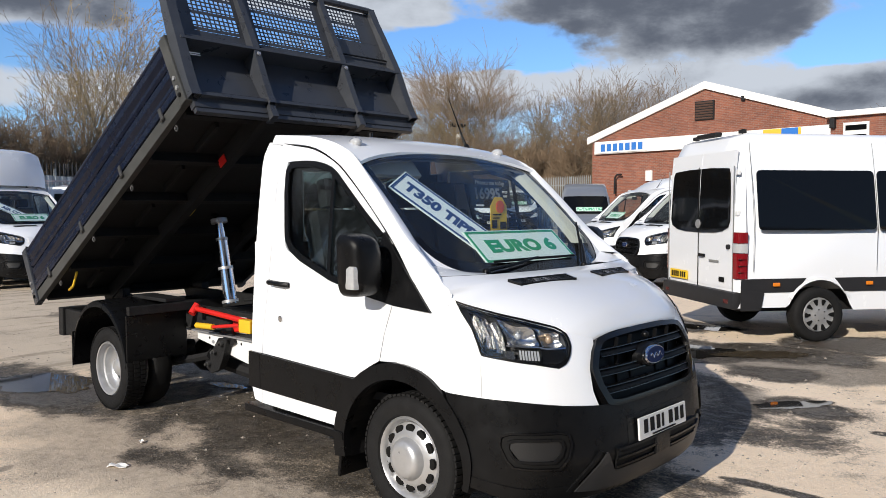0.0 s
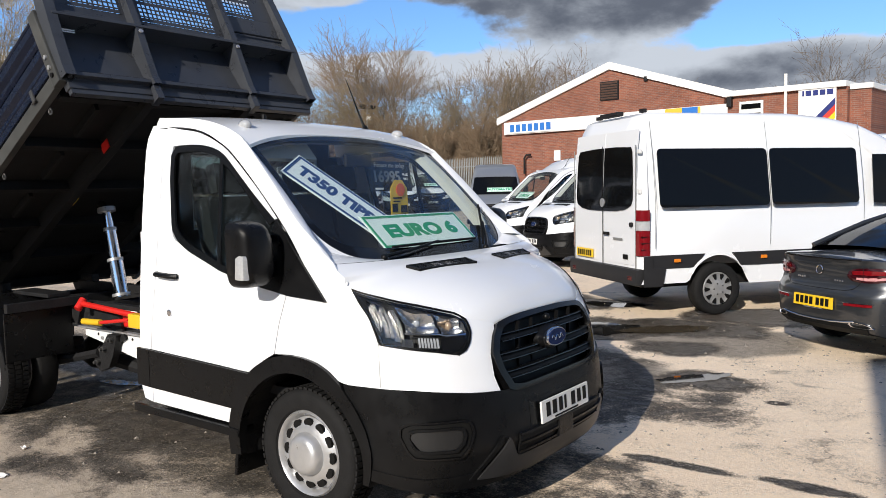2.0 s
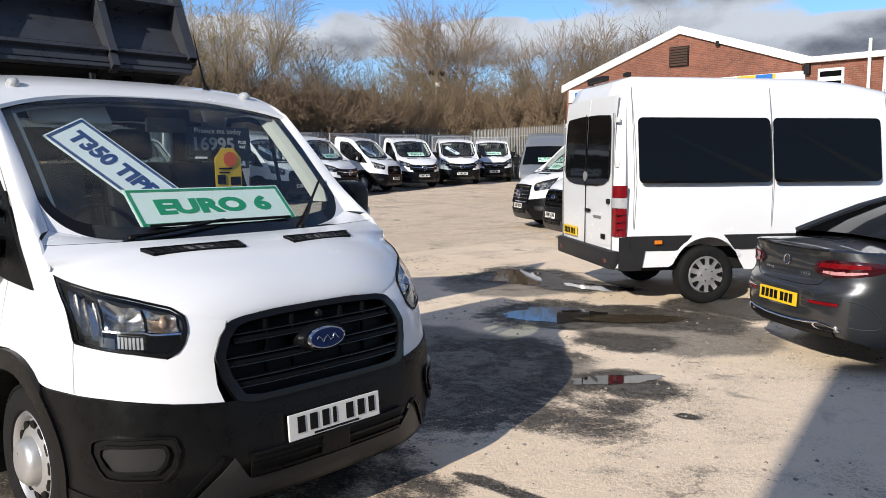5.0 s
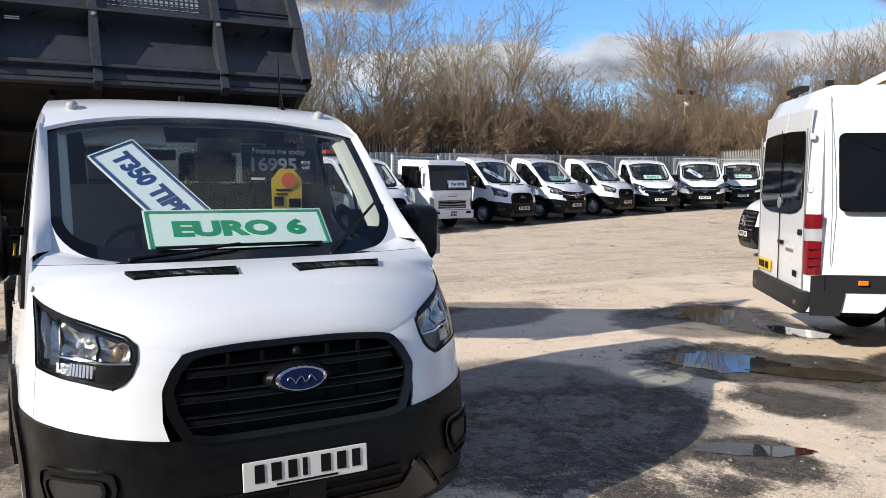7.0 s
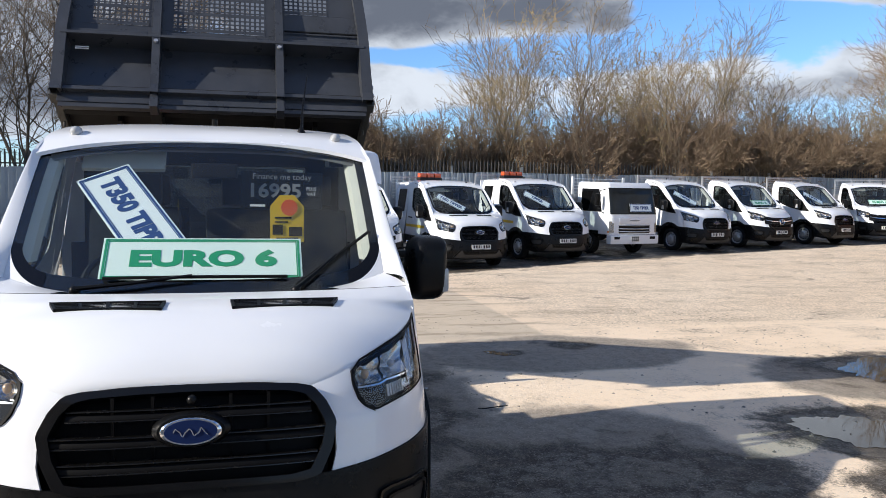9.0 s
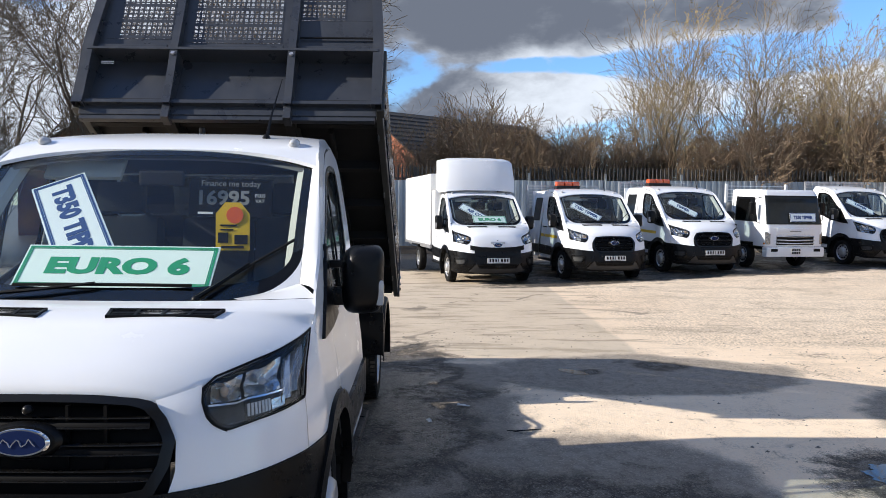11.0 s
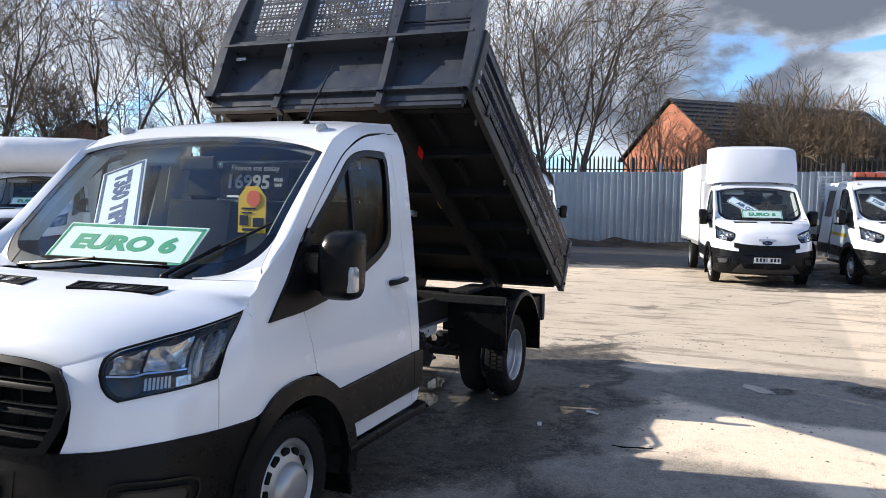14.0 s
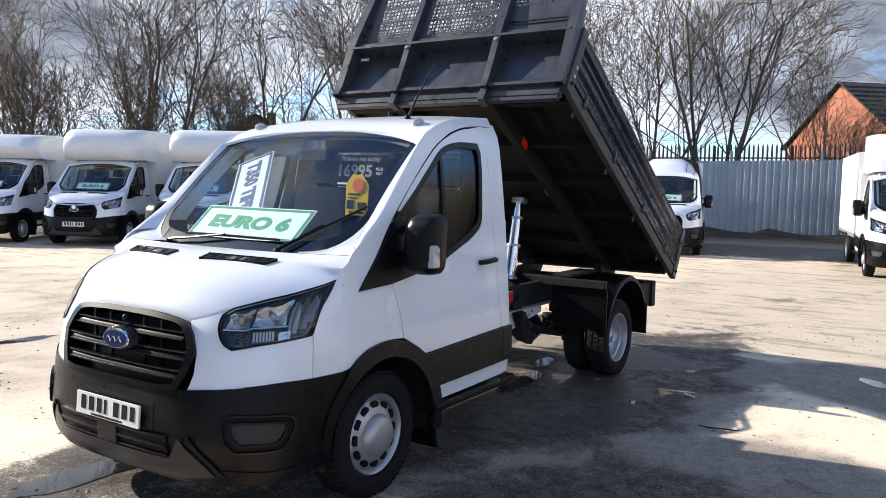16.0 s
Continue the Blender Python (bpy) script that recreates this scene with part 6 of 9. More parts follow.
        for nm, mat, cf, cv_, rf, rv, out in (("border", GLOSS_BLACK, 0.79, 0.23, 0.155, 0.145, 0.0015), ("scuttle_corner", W, 0.80, 0.205, 0.20, 0.205, 0.0045)):
            inner_arc, outer_arc = [], []
            for k in range(13):
                a = radians(90 * k / 12)
                f, v = cf + rf * math.sin(a), cv_ - rv * math.cos(a)
                t = k / 12
                g, q = (cf + (1.0 - cf) * min(1, 2 * t), 0.0) if t <= 0.5 else (1.0, cv_ * (2 * t - 1))
                inner_arc.append(screen_at(s * f, v, out))
                outer_arc.append(screen_at(s * g, q, out))
            part(nm, grid([inner_arc, [p.lerp(q, 0.5) for p, q in zip(inner_arc, outer_arc)], outer_arc]), mat, scr if nm == "border" else root, smooth=True)
        # pale lining of the pillar behind the glass
        lining = [[screen_at(s * 0.95, v, -0.012), screen_at(s * 0.95, v, -0.012) + Vector((-0.035, -s * 0.04, 0)), screen_at(s * 0.95, v, -0.012) + Vector((-0.10, -s * 0.055, 0))] for v in [0.12 + 0.80 * k / 10 for k in range(11)]]
        part("pillar_lining", grid(lining), PILLAR_TRIM, root, "pale grey pillar lining", True)
    # strips from the pillars to the glass
    for s in (1, -1):
        pb = [Vector((p.x, p.y)) for p in smooth_line([(u, z, 0) for u, z in ((1.10, 1.365), (1.226, 1.444), (1.36, 1.535), (1.58, 1.755), (1.80, 1.97))], 16)]
        rows = []
        for i, q in enumerate(pb):
            o = cab_out(q.x, q.y, 0, s)
            g = screen_at(s, (i / 15) ** 0.95 * 1.0, 0.002)
            mid = o.lerp(g, 0.5) + Vector((0.012, s * 0.012, 0.012))
            rows.append([o, o.lerp(mid, 0.5) + Vector((0.003, s * 0.004, 0.003)), mid, g])
        part("pillar_edge", grid(rows), W, root, smooth=True)
    # roof
    redge = [(1.80, 1.97), (1.95, 2.06), (2.10, 2.11), (2.30, 2.15), (2.55, 2.175), (2.75, 2.19)]
    rcen = [(-0.605, 2.062), (-0.70, 2.105), (-0.82, 2.145), (-1.02, 2.18), (-1.25, 2.203), (-1.45, 2.208)]
    re, rc = smooth_line([(a, b, 0) for a, b in redge], 16), smooth_line([(a, 0, b) for a, b in rcen], 16)

    def roof_at(i, j, o):
        f = j / 16 - 1
        a = abs(f)
        e, c = cab_at(re[i].x, re[i].y), rc[i]
        z = c.z + (e.z - c.z) * a ** 3.2
        return Vector((c.x + (e.x - c.x) * a ** 3, e.y * f, z + o))
    roof = part("roof", slab(roof_at, 16, 33, 0.0, 0.02), W, root, "white cab roof", True)
    bm = bmesh.new()
    last = [roof_at(15, j, 0) for j in range(33)]
    grid([last, [p + Vector((-0.03, 0, -0.03)) for p in last], [Vector((-1.47, p.y * 0.99, 2.08)) for p in last]], bm)
    part("roof_edge", bm, W, root, smooth=True)
    part("headliner", slab(lambda i, j, o: roof_at(i, j, o - 0.05) * 1.0, 16, 33, 0.0, 0.01), material("headliner", (0.16, 0.16, 0.155), 0.9, var=0.1), root)
    # back wall with its window
    for c, sz in (((-1.45, 0, 1.0), (0.03, 1.86, 0.96)), ((-1.45, 0, 2.05), (0.03, 1.46, 0.20))):
        part("back_wall", bx(c, sz, 0.004), W, root)
    for s in (1, -1):
        part("back_wall", thick(grid([[(-1.44, s * y * (1.0 if y < 0.6 else table(WIDTHS, z)), z) for y in (0.56, 1.0)] for z in (1.47, 1.6, 1.8, 1.97)]), 0.02), W, root)
    part("back_window", bx((-1.45, 0, 1.715), (0.008, 1.14, 0.49)), SIDE_GLASS, root)
    # grille
    gcorn = [(0.0, 0.690), (0.198, 0.690), (0.25, 0.705), (0.285, 0.80), (0.30, 0.895), (0.275, 0.975), (0.244, 1.022), (0.2, 1.035), (0.1, 1.045), (0.0, 1.048)]
    for s in (1, -1):
        inn = [(u * 0.9, 0.87 + (z - 0.87) * 0.86) for u, z in gcorn]
        part("grille_surround", ruled(gcorn, inn, 50, 4, s, 0.020, 0.06), GLOSS_BLACK, root, "black grille surround", True)
    gb = part("grille", slab(lambda i, j, o: cab_out(abs(j / 12 - 1) * 0.285, 0.70 + 0.34 * i / 6, o, 1 if j >= 12 else -1), 7, 25, -0.05, 0.01), GRILLE_BLACK, root, "black three-bar grille")
    for z, um in ((0.775, 0.245), (0.865, 0.268), (0.957, 0.235)):
        for dz, o, h in ((0, 0.004, 0.036), (0.017, 0.012, 0.010), (-0.017, 0.012, 0.010)):
            part("grille_bar", slab(lambda i, j, q: cab_out(abs(j / 14 - 1) * um, z + dz + (i / 6 - 0.5) * h, q - 0.026 * max(0.0, i / 6 - 0.3) ** 1.6, 1 if j >= 14 else -1), 7, 29, o, 0.03), BAR_BLACK if dz else GRILLE_BLACK, gb, smooth=True)
    for y in (-0.28, -0.14, 0.14, 0.28):
        part("grille_upright", bx((0.87, y, 0.87), (0.02, 0.012, 0.3)), GRILLE_BLACK, gb)
    ob = Matrix.Translation((0.915, 0.0, 0.90)) @ pose(0, 0, 0, 0, 86)
    part("badge_mount", capped(bmesh.new(), [(0.125, -0.03), (0.122, 0.0), (0.105, 0.018)], 40, ob @ Matrix.Diagonal((0.55, 1.15, 1, 1))), PLASTIC, gb, smooth=True)
    badge = part("badge", capped(bmesh.new(), [(0.095, 0), (0.095, 0.03), (0.088, 0.036)], 40, ob @ Matrix.Diagonal((0.55, 1.15, 1, 1))), CHROME, gb, "blue oval badge with chrome rim", True)
    part("badge_face", capped(bmesh.new(), [(0.084, 0.034), (0.082, 0.040)], 40, ob @ Matrix.Diagonal((0.52, 1.13, 1, 1))), material("badge_blue", (0.008, 0.018, 0.07), 0.4, spec=0.1), badge)
    # plain silver flourish across the oval
    wave = [ob @ Vector((-0.012 * math.sin(k * 1.15) - 0.004 * math.sin(k * 2.7), -0.062 + 0.0082 * k, 0.041)) for k in range(16)]
    part("badge_mark", tb(smooth_line(wave, 40), 0.0032, 5), CHROME, badge, smooth=True)
    part("camera_knob", bmesh_ball((0.885, 0.0, 1.005), 0.020), PLASTIC, gb, smooth=True)
    # plate
    pl = part("number_plate", bx((0.998, 0, 0.546), (0.012, 0.525, 0.115), 0.003, pose(0, 0, 0, 0, -4)), PLATE_WHITE, root, "white number plate with black bars")
    x = -0.225
    for k, w in enumerate((0.055, 0.058, 0.052, 0.028, 0.0, 0.058, 0.056, 0.05)):
        if w:
            part("plate_bar", bx((1.0048, x + w / 2, 0.554), (0.003, w * 0.72, 0.072), 0, pose(0, 0, 0, 0, -4)), INK, pl)
        x += (w or 0.022) + 0.012
    part("plate_bar", bx((1.0075, 0.0, 0.500), (0.004, 0.26, 0.009)), INK, pl)
    part("plate_recess", slab(lambda i, j, o: cab_out(abs(j / 8 - 1) * 0.16, 0.475 + 0.15 * i / 3, o, 1 if j >= 8 else -1), 4, 17, 0.010, 0.02), PLASTIC, root)
    # lower intake
    low = part("lower_grille", slab(lambda i, j, o: cab_out(abs(j / 10 - 1) * 0.225, 0.375 + (0.095 + 0.0 * j) * i / 4, o, 1 if j >= 10 else -1), 5, 21, 0.018, 0.02), INK, root, "black lower intake")
    for z in (0.385, 0.43, 0.468):
        part("grille_bar", slab(lambda i, j, o: cab_out(abs(j / 10 - 1) * 0.225, z + 0.012 * i, o, 1 if j >= 10 else -1), 2, 21, 0.028, 0.02), PLASTIC, low)
    part("radar_cover", bx((0.99, 0, 0.43), (0.03, 0.16, 0.10), 0.008), PLASTIC, low)
    # wipers
    for arm, blade in ((((-0.63, 0.0), (-0.36, 0.045), (-0.05, 0.085)), ((-0.50, 0.075), (-0.03, 0.088), (0.45, 0.078))), (((0.49, 0.0), (0.60, 0.07), (0.73, 0.165)), ((0.50, 0.03), (0.73, 0.165), (0.95, 0.30)))):
        wp = part("wiper", tb([screen_at(f, v, 0.030) for f, v in arm], 0.011, 6, 0.007), PLASTIC, root, "black wiper arm", True)
        part("wiper_blade", tb([screen_at(f, v, 0.016) for f, v in blade], 0.008, 5), INK, wp)
        part("pivot", bmesh_ball(screen_at(*arm[0], 0.02), 0.022), PLASTIC, wp, smooth=True)
    # roof aerial and lamp
    part("aerial", tb([(-0.86, 0.51, 2.14), (-0.93, 0.52, 2.27), (-1.08, 0.56, 2.52)], 0.012, 6, 0.0025), PLASTIC, root)
    part("aerial_base", capped(bmesh.new(), [(0.028, 0), (0.024, 0.03), (0.012, 0.05)], 12, pose(-0.86, 0.51, 2.12)), PLASTIC, root)
    part("roof_bolt", capped(bmesh.new(), [(0.02, 0), (0.02, 0.06)], 10, pose(-1.35, 0.0, 2.19)), PLASTIC, root)



def bmesh_ball(c, r, sc=(1, 1, 1)):
    b = bmesh.new()
    bmesh.ops.create_icosphere(b, subdivisions=2, radius=r, matrix=Matrix.Translation(c) @ Matrix.Diagonal((*sc, 1)))
    return b


def cab_inside(root):
    part("dashboard", bx((0.02, 0, 1.20), (0.42, 1.72, 0.24), 0.06), DASH, root, "dark dashboard", True)
    part("dash_top", grid([[(0.23, y, 1.29) for y in (-0.85, -0.4, 0, 0.4, 0.85)], [(-0.05, y, 1.335) for y in (-0.85, -0.4, 0, 0.4, 0.85)], [(-0.2, y, 1.30) for y in (-0.85, -0.4, 0, 0.4, 0.85)]]), DASH, root)
    bm = bmesh.new()
    wheel_m = Matrix.Translation((-0.33, -0.42, 1.30)) @ pose(0, 0, 0, 0, 62)
    tube(bm, [wheel_m @ Vector((0.19 * math.cos(2 * math.pi * i / 24), 0.19 * math.sin(2 * math.pi * i / 24), 0)) for i in range(25)], 0.016, 6)
    tube(bm, [wheel_m @ Vector((-0.18, 0, 0)), wheel_m @ Vector((0.0, 0, -0.03)), wheel_m @ Vector((0.18, 0, 0))], 0.02, 6)
    part("steering_wheel", bm, DASH, root, "black steering wheel", True)
    for y, w in ((-0.45, 0.52), (0.16, 0.42), (0.60, 0.42)):
        seat = part("seat", bx((-0.80, y, 0.98), (0.55, w, 0.18), 0.06), FABRIC, root, "dark fabric cab seat", True)
        part("backrest", bx((-1.10, y, 1.36), (0.16, w, 0.66), 0.06, pose(0, 0, 0, 0, -12)), FABRIC, seat, smooth=True)
        part("headrest", bx((-1.19, y, 1.80), (0.10, w * 0.56, 0.20), 0.045, pose(0, 0, 0, 0, -10)), FABRIC, seat, smooth=True)
    part("floor_pan", bx((-0.65, 0, 0.62), (1.5, 1.75, 0.05)), DASH, root)
    for c, sz in (((-1.425, 0, 1.05), (0.02, 1.74, 0.84)), ((-1.425, 0, 2.03), (0.02, 1.40, 0.14)), ((-1.425, 0.68, 1.715), (0.02, 0.22, 0.50)), ((-1.425, -0.68, 1.715), (0.02, 0.22, 0.50))):
        part("rear_lining", bx(c, sz, 0.004), DASH, root)
    part("bulkhead", bx((0.2, 0, 0.95), (0.05, 1.8, 0.7)), DASH, root)
    part("rear_view_mirror", bx((-0.50, 0.03, 1.90), (0.03, 0.24, 0.08), 0.012), DASH, root)
    part("sun_visor", bx((-0.66, -0.44, 1.955), (0.15, 0.42, 0.03), 0.012, pose(0, 0, 0, 0, 48)), PILLAR_TRIM, root, "pale sun visor folded down", True)


def sign_board(name, corners, mat, ink, body, size, label, squeeze=1.0, shift=0.0):
    """A flat board by three of its corners: top left, top right, bottom left."""
    tl, tr, bl = (Vector(c) for c in corners)
    w, h = (tr - tl).length, (bl - tl).length
    c = (tr + bl) / 2
    m = frame_of(c, tr - tl, tl - bl)
    b = bmesh.new()
    box(b, (0, 0, 0), (w, h, 0.008), 0.002)
    b.transform(m)
    s = part(name, b, mat, None)
    for k, q in ((0.035, 0.010), (0.06, 0.004)):
        rim = bmesh.new()
        for yy in (-h / 2 + k * h * 1.5, h / 2 - k * h * 1.5):
            box(rim, (0, yy, 0.005), (w - k * h * 2.6, q, 0.002))
        for xx in (-w / 2 + k * h * 1.5, w / 2 - k * h * 1.5):
            box(rim, (xx, 0, 0.005), (q, h - k * h * 2.6, 0.002))
        rim.transform(m)
        part("border", rim, ink, s)
    text("lettering", body, size, ink, m @ pose(shift, -0.004, 0.005), s, 0.007, squeeze=squeeze)
    tagged(s, label, "sign")
    return s


def screen_signs():
    o = Vector((-0.012, 0, -0.014))
    sign_board("sign_board", [Vector((-0.052, -0.450, 1.575)) + o, Vector((-0.052, 0.460, 1.570)) + o, Vector((0.148, -0.456, 1.393)) + o], SIGN_GREEN, INK_GREEN, "EURO 6", 0.135, "mint green sign board with green lettering in the windscreen", squeeze=1.45)
    tl, tr, br = Vector((-0.470, -0.665, 1.885)), Vector((-0.525, -0.400, 1.945)), Vector((-0.115, -0.085, 1.575))
    along = (br - tr)
    end = tr + along * 1.32
    # the board reads downwards from its upper end
    off = Vector((-0.03, 0, -0.035))
    sign_board("sign_board", [tr + off, end + off, tl + off], SIGN_BLUE, INK_BLUE, "T350 TIPPER", 0.135, "pale blue sign board leaning in the windscreen", squeeze=0.92, shift=-0.02)
    # price board
    tl, tr, bl = Vector((-0.545, 0.17, 1.905)), Vector((-0.545, 0.60, 1.900)), Vector((-0.515, 0.17, 1.70))
    m = frame_of((tr + bl) / 2, tr - tl, tl - bl)
    b = bmesh.new()
    box(b, (0, 0, 0), (0.44, 0.205, 0.004), 0.001)
    b.transform(m)
    pr = part("price_card", b, GLOSS_BLACK)
    text("lettering", "16995", 0.105, INK_GREY, m @ pose(-0.04, -0.005, 0.003), pr, 0.003, squeeze=1.12)
    text("lettering", "Finance me today", 0.045, INK_GREY, m @ pose(0.0, 0.075, 0.003), pr, 0.0)
    text("lettering", "PLUS", 0.026, INK_WHITE, m @ pose(0.16, 0.012, 0.003), pr, 0.0)
    text("lettering", "VAT", 0.026, INK_WHITE, m @ pose(0.16, -0.018, 0.003), pr, 0.0)
    part("text_bar", bx(m @ Vector((-0.13, -0.085, 0.003)), (0.004, 0.08, 0.012), 0, m.to_3x3().to_4x4() @ pose(0, 0, 0, 0, -90, 90)), INK_WHITE, pr)
    tagged(pr, "black price card stuck inside the windscreen", "price card")
    # hanging tag
    tl, tr, bl = Vector((-0.480, 0.320, 1.775)), Vector((-0.480, 0.500, 1.775)), Vector((-0.470, 0.320, 1.52))
    m = frame_of((tr + bl) / 2, tr - tl, tl - bl)
    b = bmesh.new()
    w, h = 0.18, 0.255
    pts = [(-w / 2, -h / 2), (w / 2, -h / 2), (w / 2, h / 2 - 0.06), (w / 2 - 0.05, h / 2), (-w / 2 + 0.05, h / 2), (-w / 2, h / 2 - 0.06)]
    b.faces.new([b.verts.new((x, y, 0)) for x, y in pts])
    thick(b, 0.003)
    b.transform(m)
    tag = part("hanging_tag", b, YELLOW)
    b = bmesh.new()
    capped(b, [(0.045, 0), (0.045, 0.004)], 12, m @ pose(0.012, 0.06, 0.002))
    part("round_sticker", b, ORANGE, tag, "orange red starburst sticker")
    for x, y, a, c in ((-0.05, -0.06, 0.055, 0.055), (0.045, -0.07, 0.07, 0.05), (0.0, -0.11, 0.12, 0.014), (-0.02, 0.005, 0.09, 0.010), (-0.03, -0.018, 0.07, 0.008)):
        b = bmesh.new()
        box(b, (x, y, 0.003), (a, c, 0.002))
        b.transform(m)
        part("printed_block", b, INK, tag)
    tagged(tag, "yellow hanging tag with orange sticker in the windscreen", "tag")


def tipper_chassis(root):
    for s in (1, -1):
        prof = [(-1.30, 0.425), (-2.05, 0.44), (-2.45, 0.50), (-2.75, 0.555), (-3.05, 0.60), (-3.05, 0.672), (-1.30, 0.672)]
        rail = bmesh.new()
        near, far_ = [rail.verts.new((x, s * 0.437, z)) for x, z in prof], [rail.verts.new((x, s * 0.365, z)) for x, z in prof]
        rail.faces.new(near)
        rail.faces.new(far_[::-1])
        for k in range(7):
            rail.faces.new((near[k], far_[k], far_[(k + 1) % 7], near[(k + 1) % 7]))
        rl = part("chassis_rail", rail, WHITE_OLD, root, "white painted chassis rail")
        for k in range(9):
            part("rail_hole", capped(bmesh.new(), [(0.011, 0), (0.011, 0.003)], 8, pose(-1.62 - 0.155 * k, s * 0.4375, 0.625 - 0.05 * (k % 3 == 1), -90 * s)), INK, rl)
        part("rail_slot", bx((-2.16, s * 0.4385, 0.545), (0.012, 0.003, 0.06)), INK, rl)
        part("chassis_rail", bx((-4.0, s * 0.40, 0.62), (1.3, 0.07, 0.13), 0.01), DARK_METAL, root)
        part("subframe", bx((-3.0, s * 0.40, 0.775), (3.2, 0.06, 0.20), 0.008), DARK_METAL, root)
        part("rail_flange", bx((-2.35, s * 0.43, 0.675), (2.2, 0.10, 0.012)), STEEL, root)
        for x in (-2.55, -1.95):
            part("bracket", bx((x, s * 0.455, 0.68), (0.14, 0.025, 0.18), 0.006, pose(0, 0, 0, 0, 25 * s)), DARK_METAL, root)
        for i in range(5):
            part("bolt", capped(bmesh.new(), [(0.014, 0), (0.014, 0.012)], 6, pose(-2.8 + 0.32 * i, s * 0.437, 0.60 + 0.03 * (i % 2), -90 * s)), STEEL, root)
        # rear wheels
        wheel(root, -3.59, s * 0.885, s, 0.345, 0.19, 0.225, "dual", True)
        wheel(root, -3.59, s * 0.645, s, 0.345, 0.19, 0.225, "dual", False)
        # mudguard
        rows = []
        for i in range(25):
            a = radians(8 + 178 * i / 24)
            r = 0.50
            x, z = -3.59 + r * math.cos(a), 0.40 + (r + 0.03) * math.sin(a)
            rows.append([(x, s * 1.055, z - 0.05), (x, s * 1.05, z - 0.012), (x, s * 1.03, z), (x, s * 0.80, z + 0.006), (x, s * 0.52, z)])
        mg = part("mudguard", thick(grid(rows), 0.012), PLASTIC, root, "black plastic rear mudguard", True)
        part("guard_flap", bx((-3.075, s * 0.79, 0.665), (0.02, 0.52, 0.37), 0.01), PLASTIC, mg)
        part("guard_flap", bx((-4.10, s * 0.80, 0.47), (0.02, 0.50, 0.30), 0.008), PLASTIC, mg)
        part("guard_bar", bx((-3.06, s * 0.72, 0.885), (0.05, 0.64, 0.07), 0.008), DARK_METAL, mg)
        part("step_plate", bx((-3.35, s * 0.62, 0.94), (0.55, 0.18, 0.03), 0.008), DARK_METAL, mg)
        part("side_marker_bracket", bx((-4.35, s * 0.90, 0.65), (0.52, 0.05, 0.24), 0.01), DARK_METAL, root)
        part("hinge", bx((-4.45, s * 0.42, 0.83), (0.2, 0.08, 0.22), 0.02), DARK_METAL, root)
    part("rear_beam", bx((-4.58, 0, 0.65), (0.10, 1.9, 0.26), 0.012), DARK_METAL, root, "black rear lamp beam")
    for s in (1, -1):
        part("tail_lamp", bx((-4.64, s * 0.72, 0.66), (0.03, 0.30, 0.12), 0.01), RED_LENS, root)
    for x in (-2.0, -2.7, -3.25, -4.0):
        part("cross_member", bx((x, 0, 0.74), (0.10, 0.8, 0.14), 0.01), DARK_METAL, root)
    axle = part("rear_axle", tb([(-3.59, -0.6, 0.345), (-3.59, 0.6, 0.345)], 0.06, 10), DARK_METAL, root)
    part("differential", bmesh_ball((-3.59, 0, 0.345), 0.17), DARK_METAL, axle, smooth=True)
    for s in (1, -1):
        part("leaf_spring", tb([(-2.75, s * 0.5, 0.50), (-3.2, s * 0.5, 0.40), (-3.59, s * 0.5, 0.37), (-4.0, s * 0.5, 0.40), (-4.4, s * 0.5, 0.52)], 0.035, 6), DARK_METAL, root)
        # forked hanger with shackle and bolts
        hanger = bmesh.new()
        prof = [(-2.50, 0.655), (-2.62, 0.655), (-2.70, 0.56), (-2.80, 0.50), (-2.83, 0.41), (-2.74, 0.355), (-2.62, 0.40), (-2.56, 0.50)]
        near, far_ = [hanger.verts.new((x, s * 0.505, z)) for x, z in prof], [hanger.verts.new((x, s * 0.445, z)) for x, z in prof]
        hanger.faces.new(near)
        hanger.faces.new(far_[::-1])
        for k in range(8):
            hanger.faces.new((near[k], far_[k], far_[(k + 1) % 8], near[(k + 1) % 8]))
        hg = part("spring_hanger", hanger, DARK_METAL, root, "black forked spring hanger")
        for x, z in ((-2.56, 0.62), (-2.66, 0.54), (-2.75, 0.43)):
            part("bolt", capped(bmesh.new(), [(0.022, 0), (0.022, 0.03), (0.012, 0.03), (0.012, 0.05)], 8, pose(x, s * 0.505, z, -90 * s)), WORN_STEEL, hg)
        for x in (-3.47, -3.71):
            part("spring_clip", tb([(x, s * 0.46, 0.28), (x, s * 0.46, 0.44), (x, s * 0.54, 0.44), (x, s * 0.54, 0.28)], 0.012, 6), WORN_STEEL, root)
        part("air_bellows", capped(bmesh.new(), [(0.06, 0), (0.072, 0.03), (0.06, 0.06), (0.072, 0.09), (0.06, 0.12)], 14, pose(-3.25, s * 0.42, 0.44)), RUBBER, root, smooth=True)
        part("brake_hose", tb(smooth_line([(-2.9, s * 0.40, 0.52), (-3.0, s * 0.46, 0.42), (-3.15, s * 0.50, 0.46), (-3.3, s * 0.48, 0.36)], 14), 0.009, 5), RUBBER, root)
    part("propshaft", tb([(-1.2, 0, 0.42), (-3.5, 0, 0.36)], 0.045, 8), DARK_METAL, root)
    part("fuel_tank", bx((-2.0, 0.18, 0.40), (0.7, 0.40, 0.24), 0.05), DARK_METAL, root, smooth=True)
    part("exhaust", tb([(-1.3, -0.25, 0.35), (-2.4, -0.28, 0.36), (-2.9, -0.3, 0.40)], 0.06, 8), DARK_METAL, root)
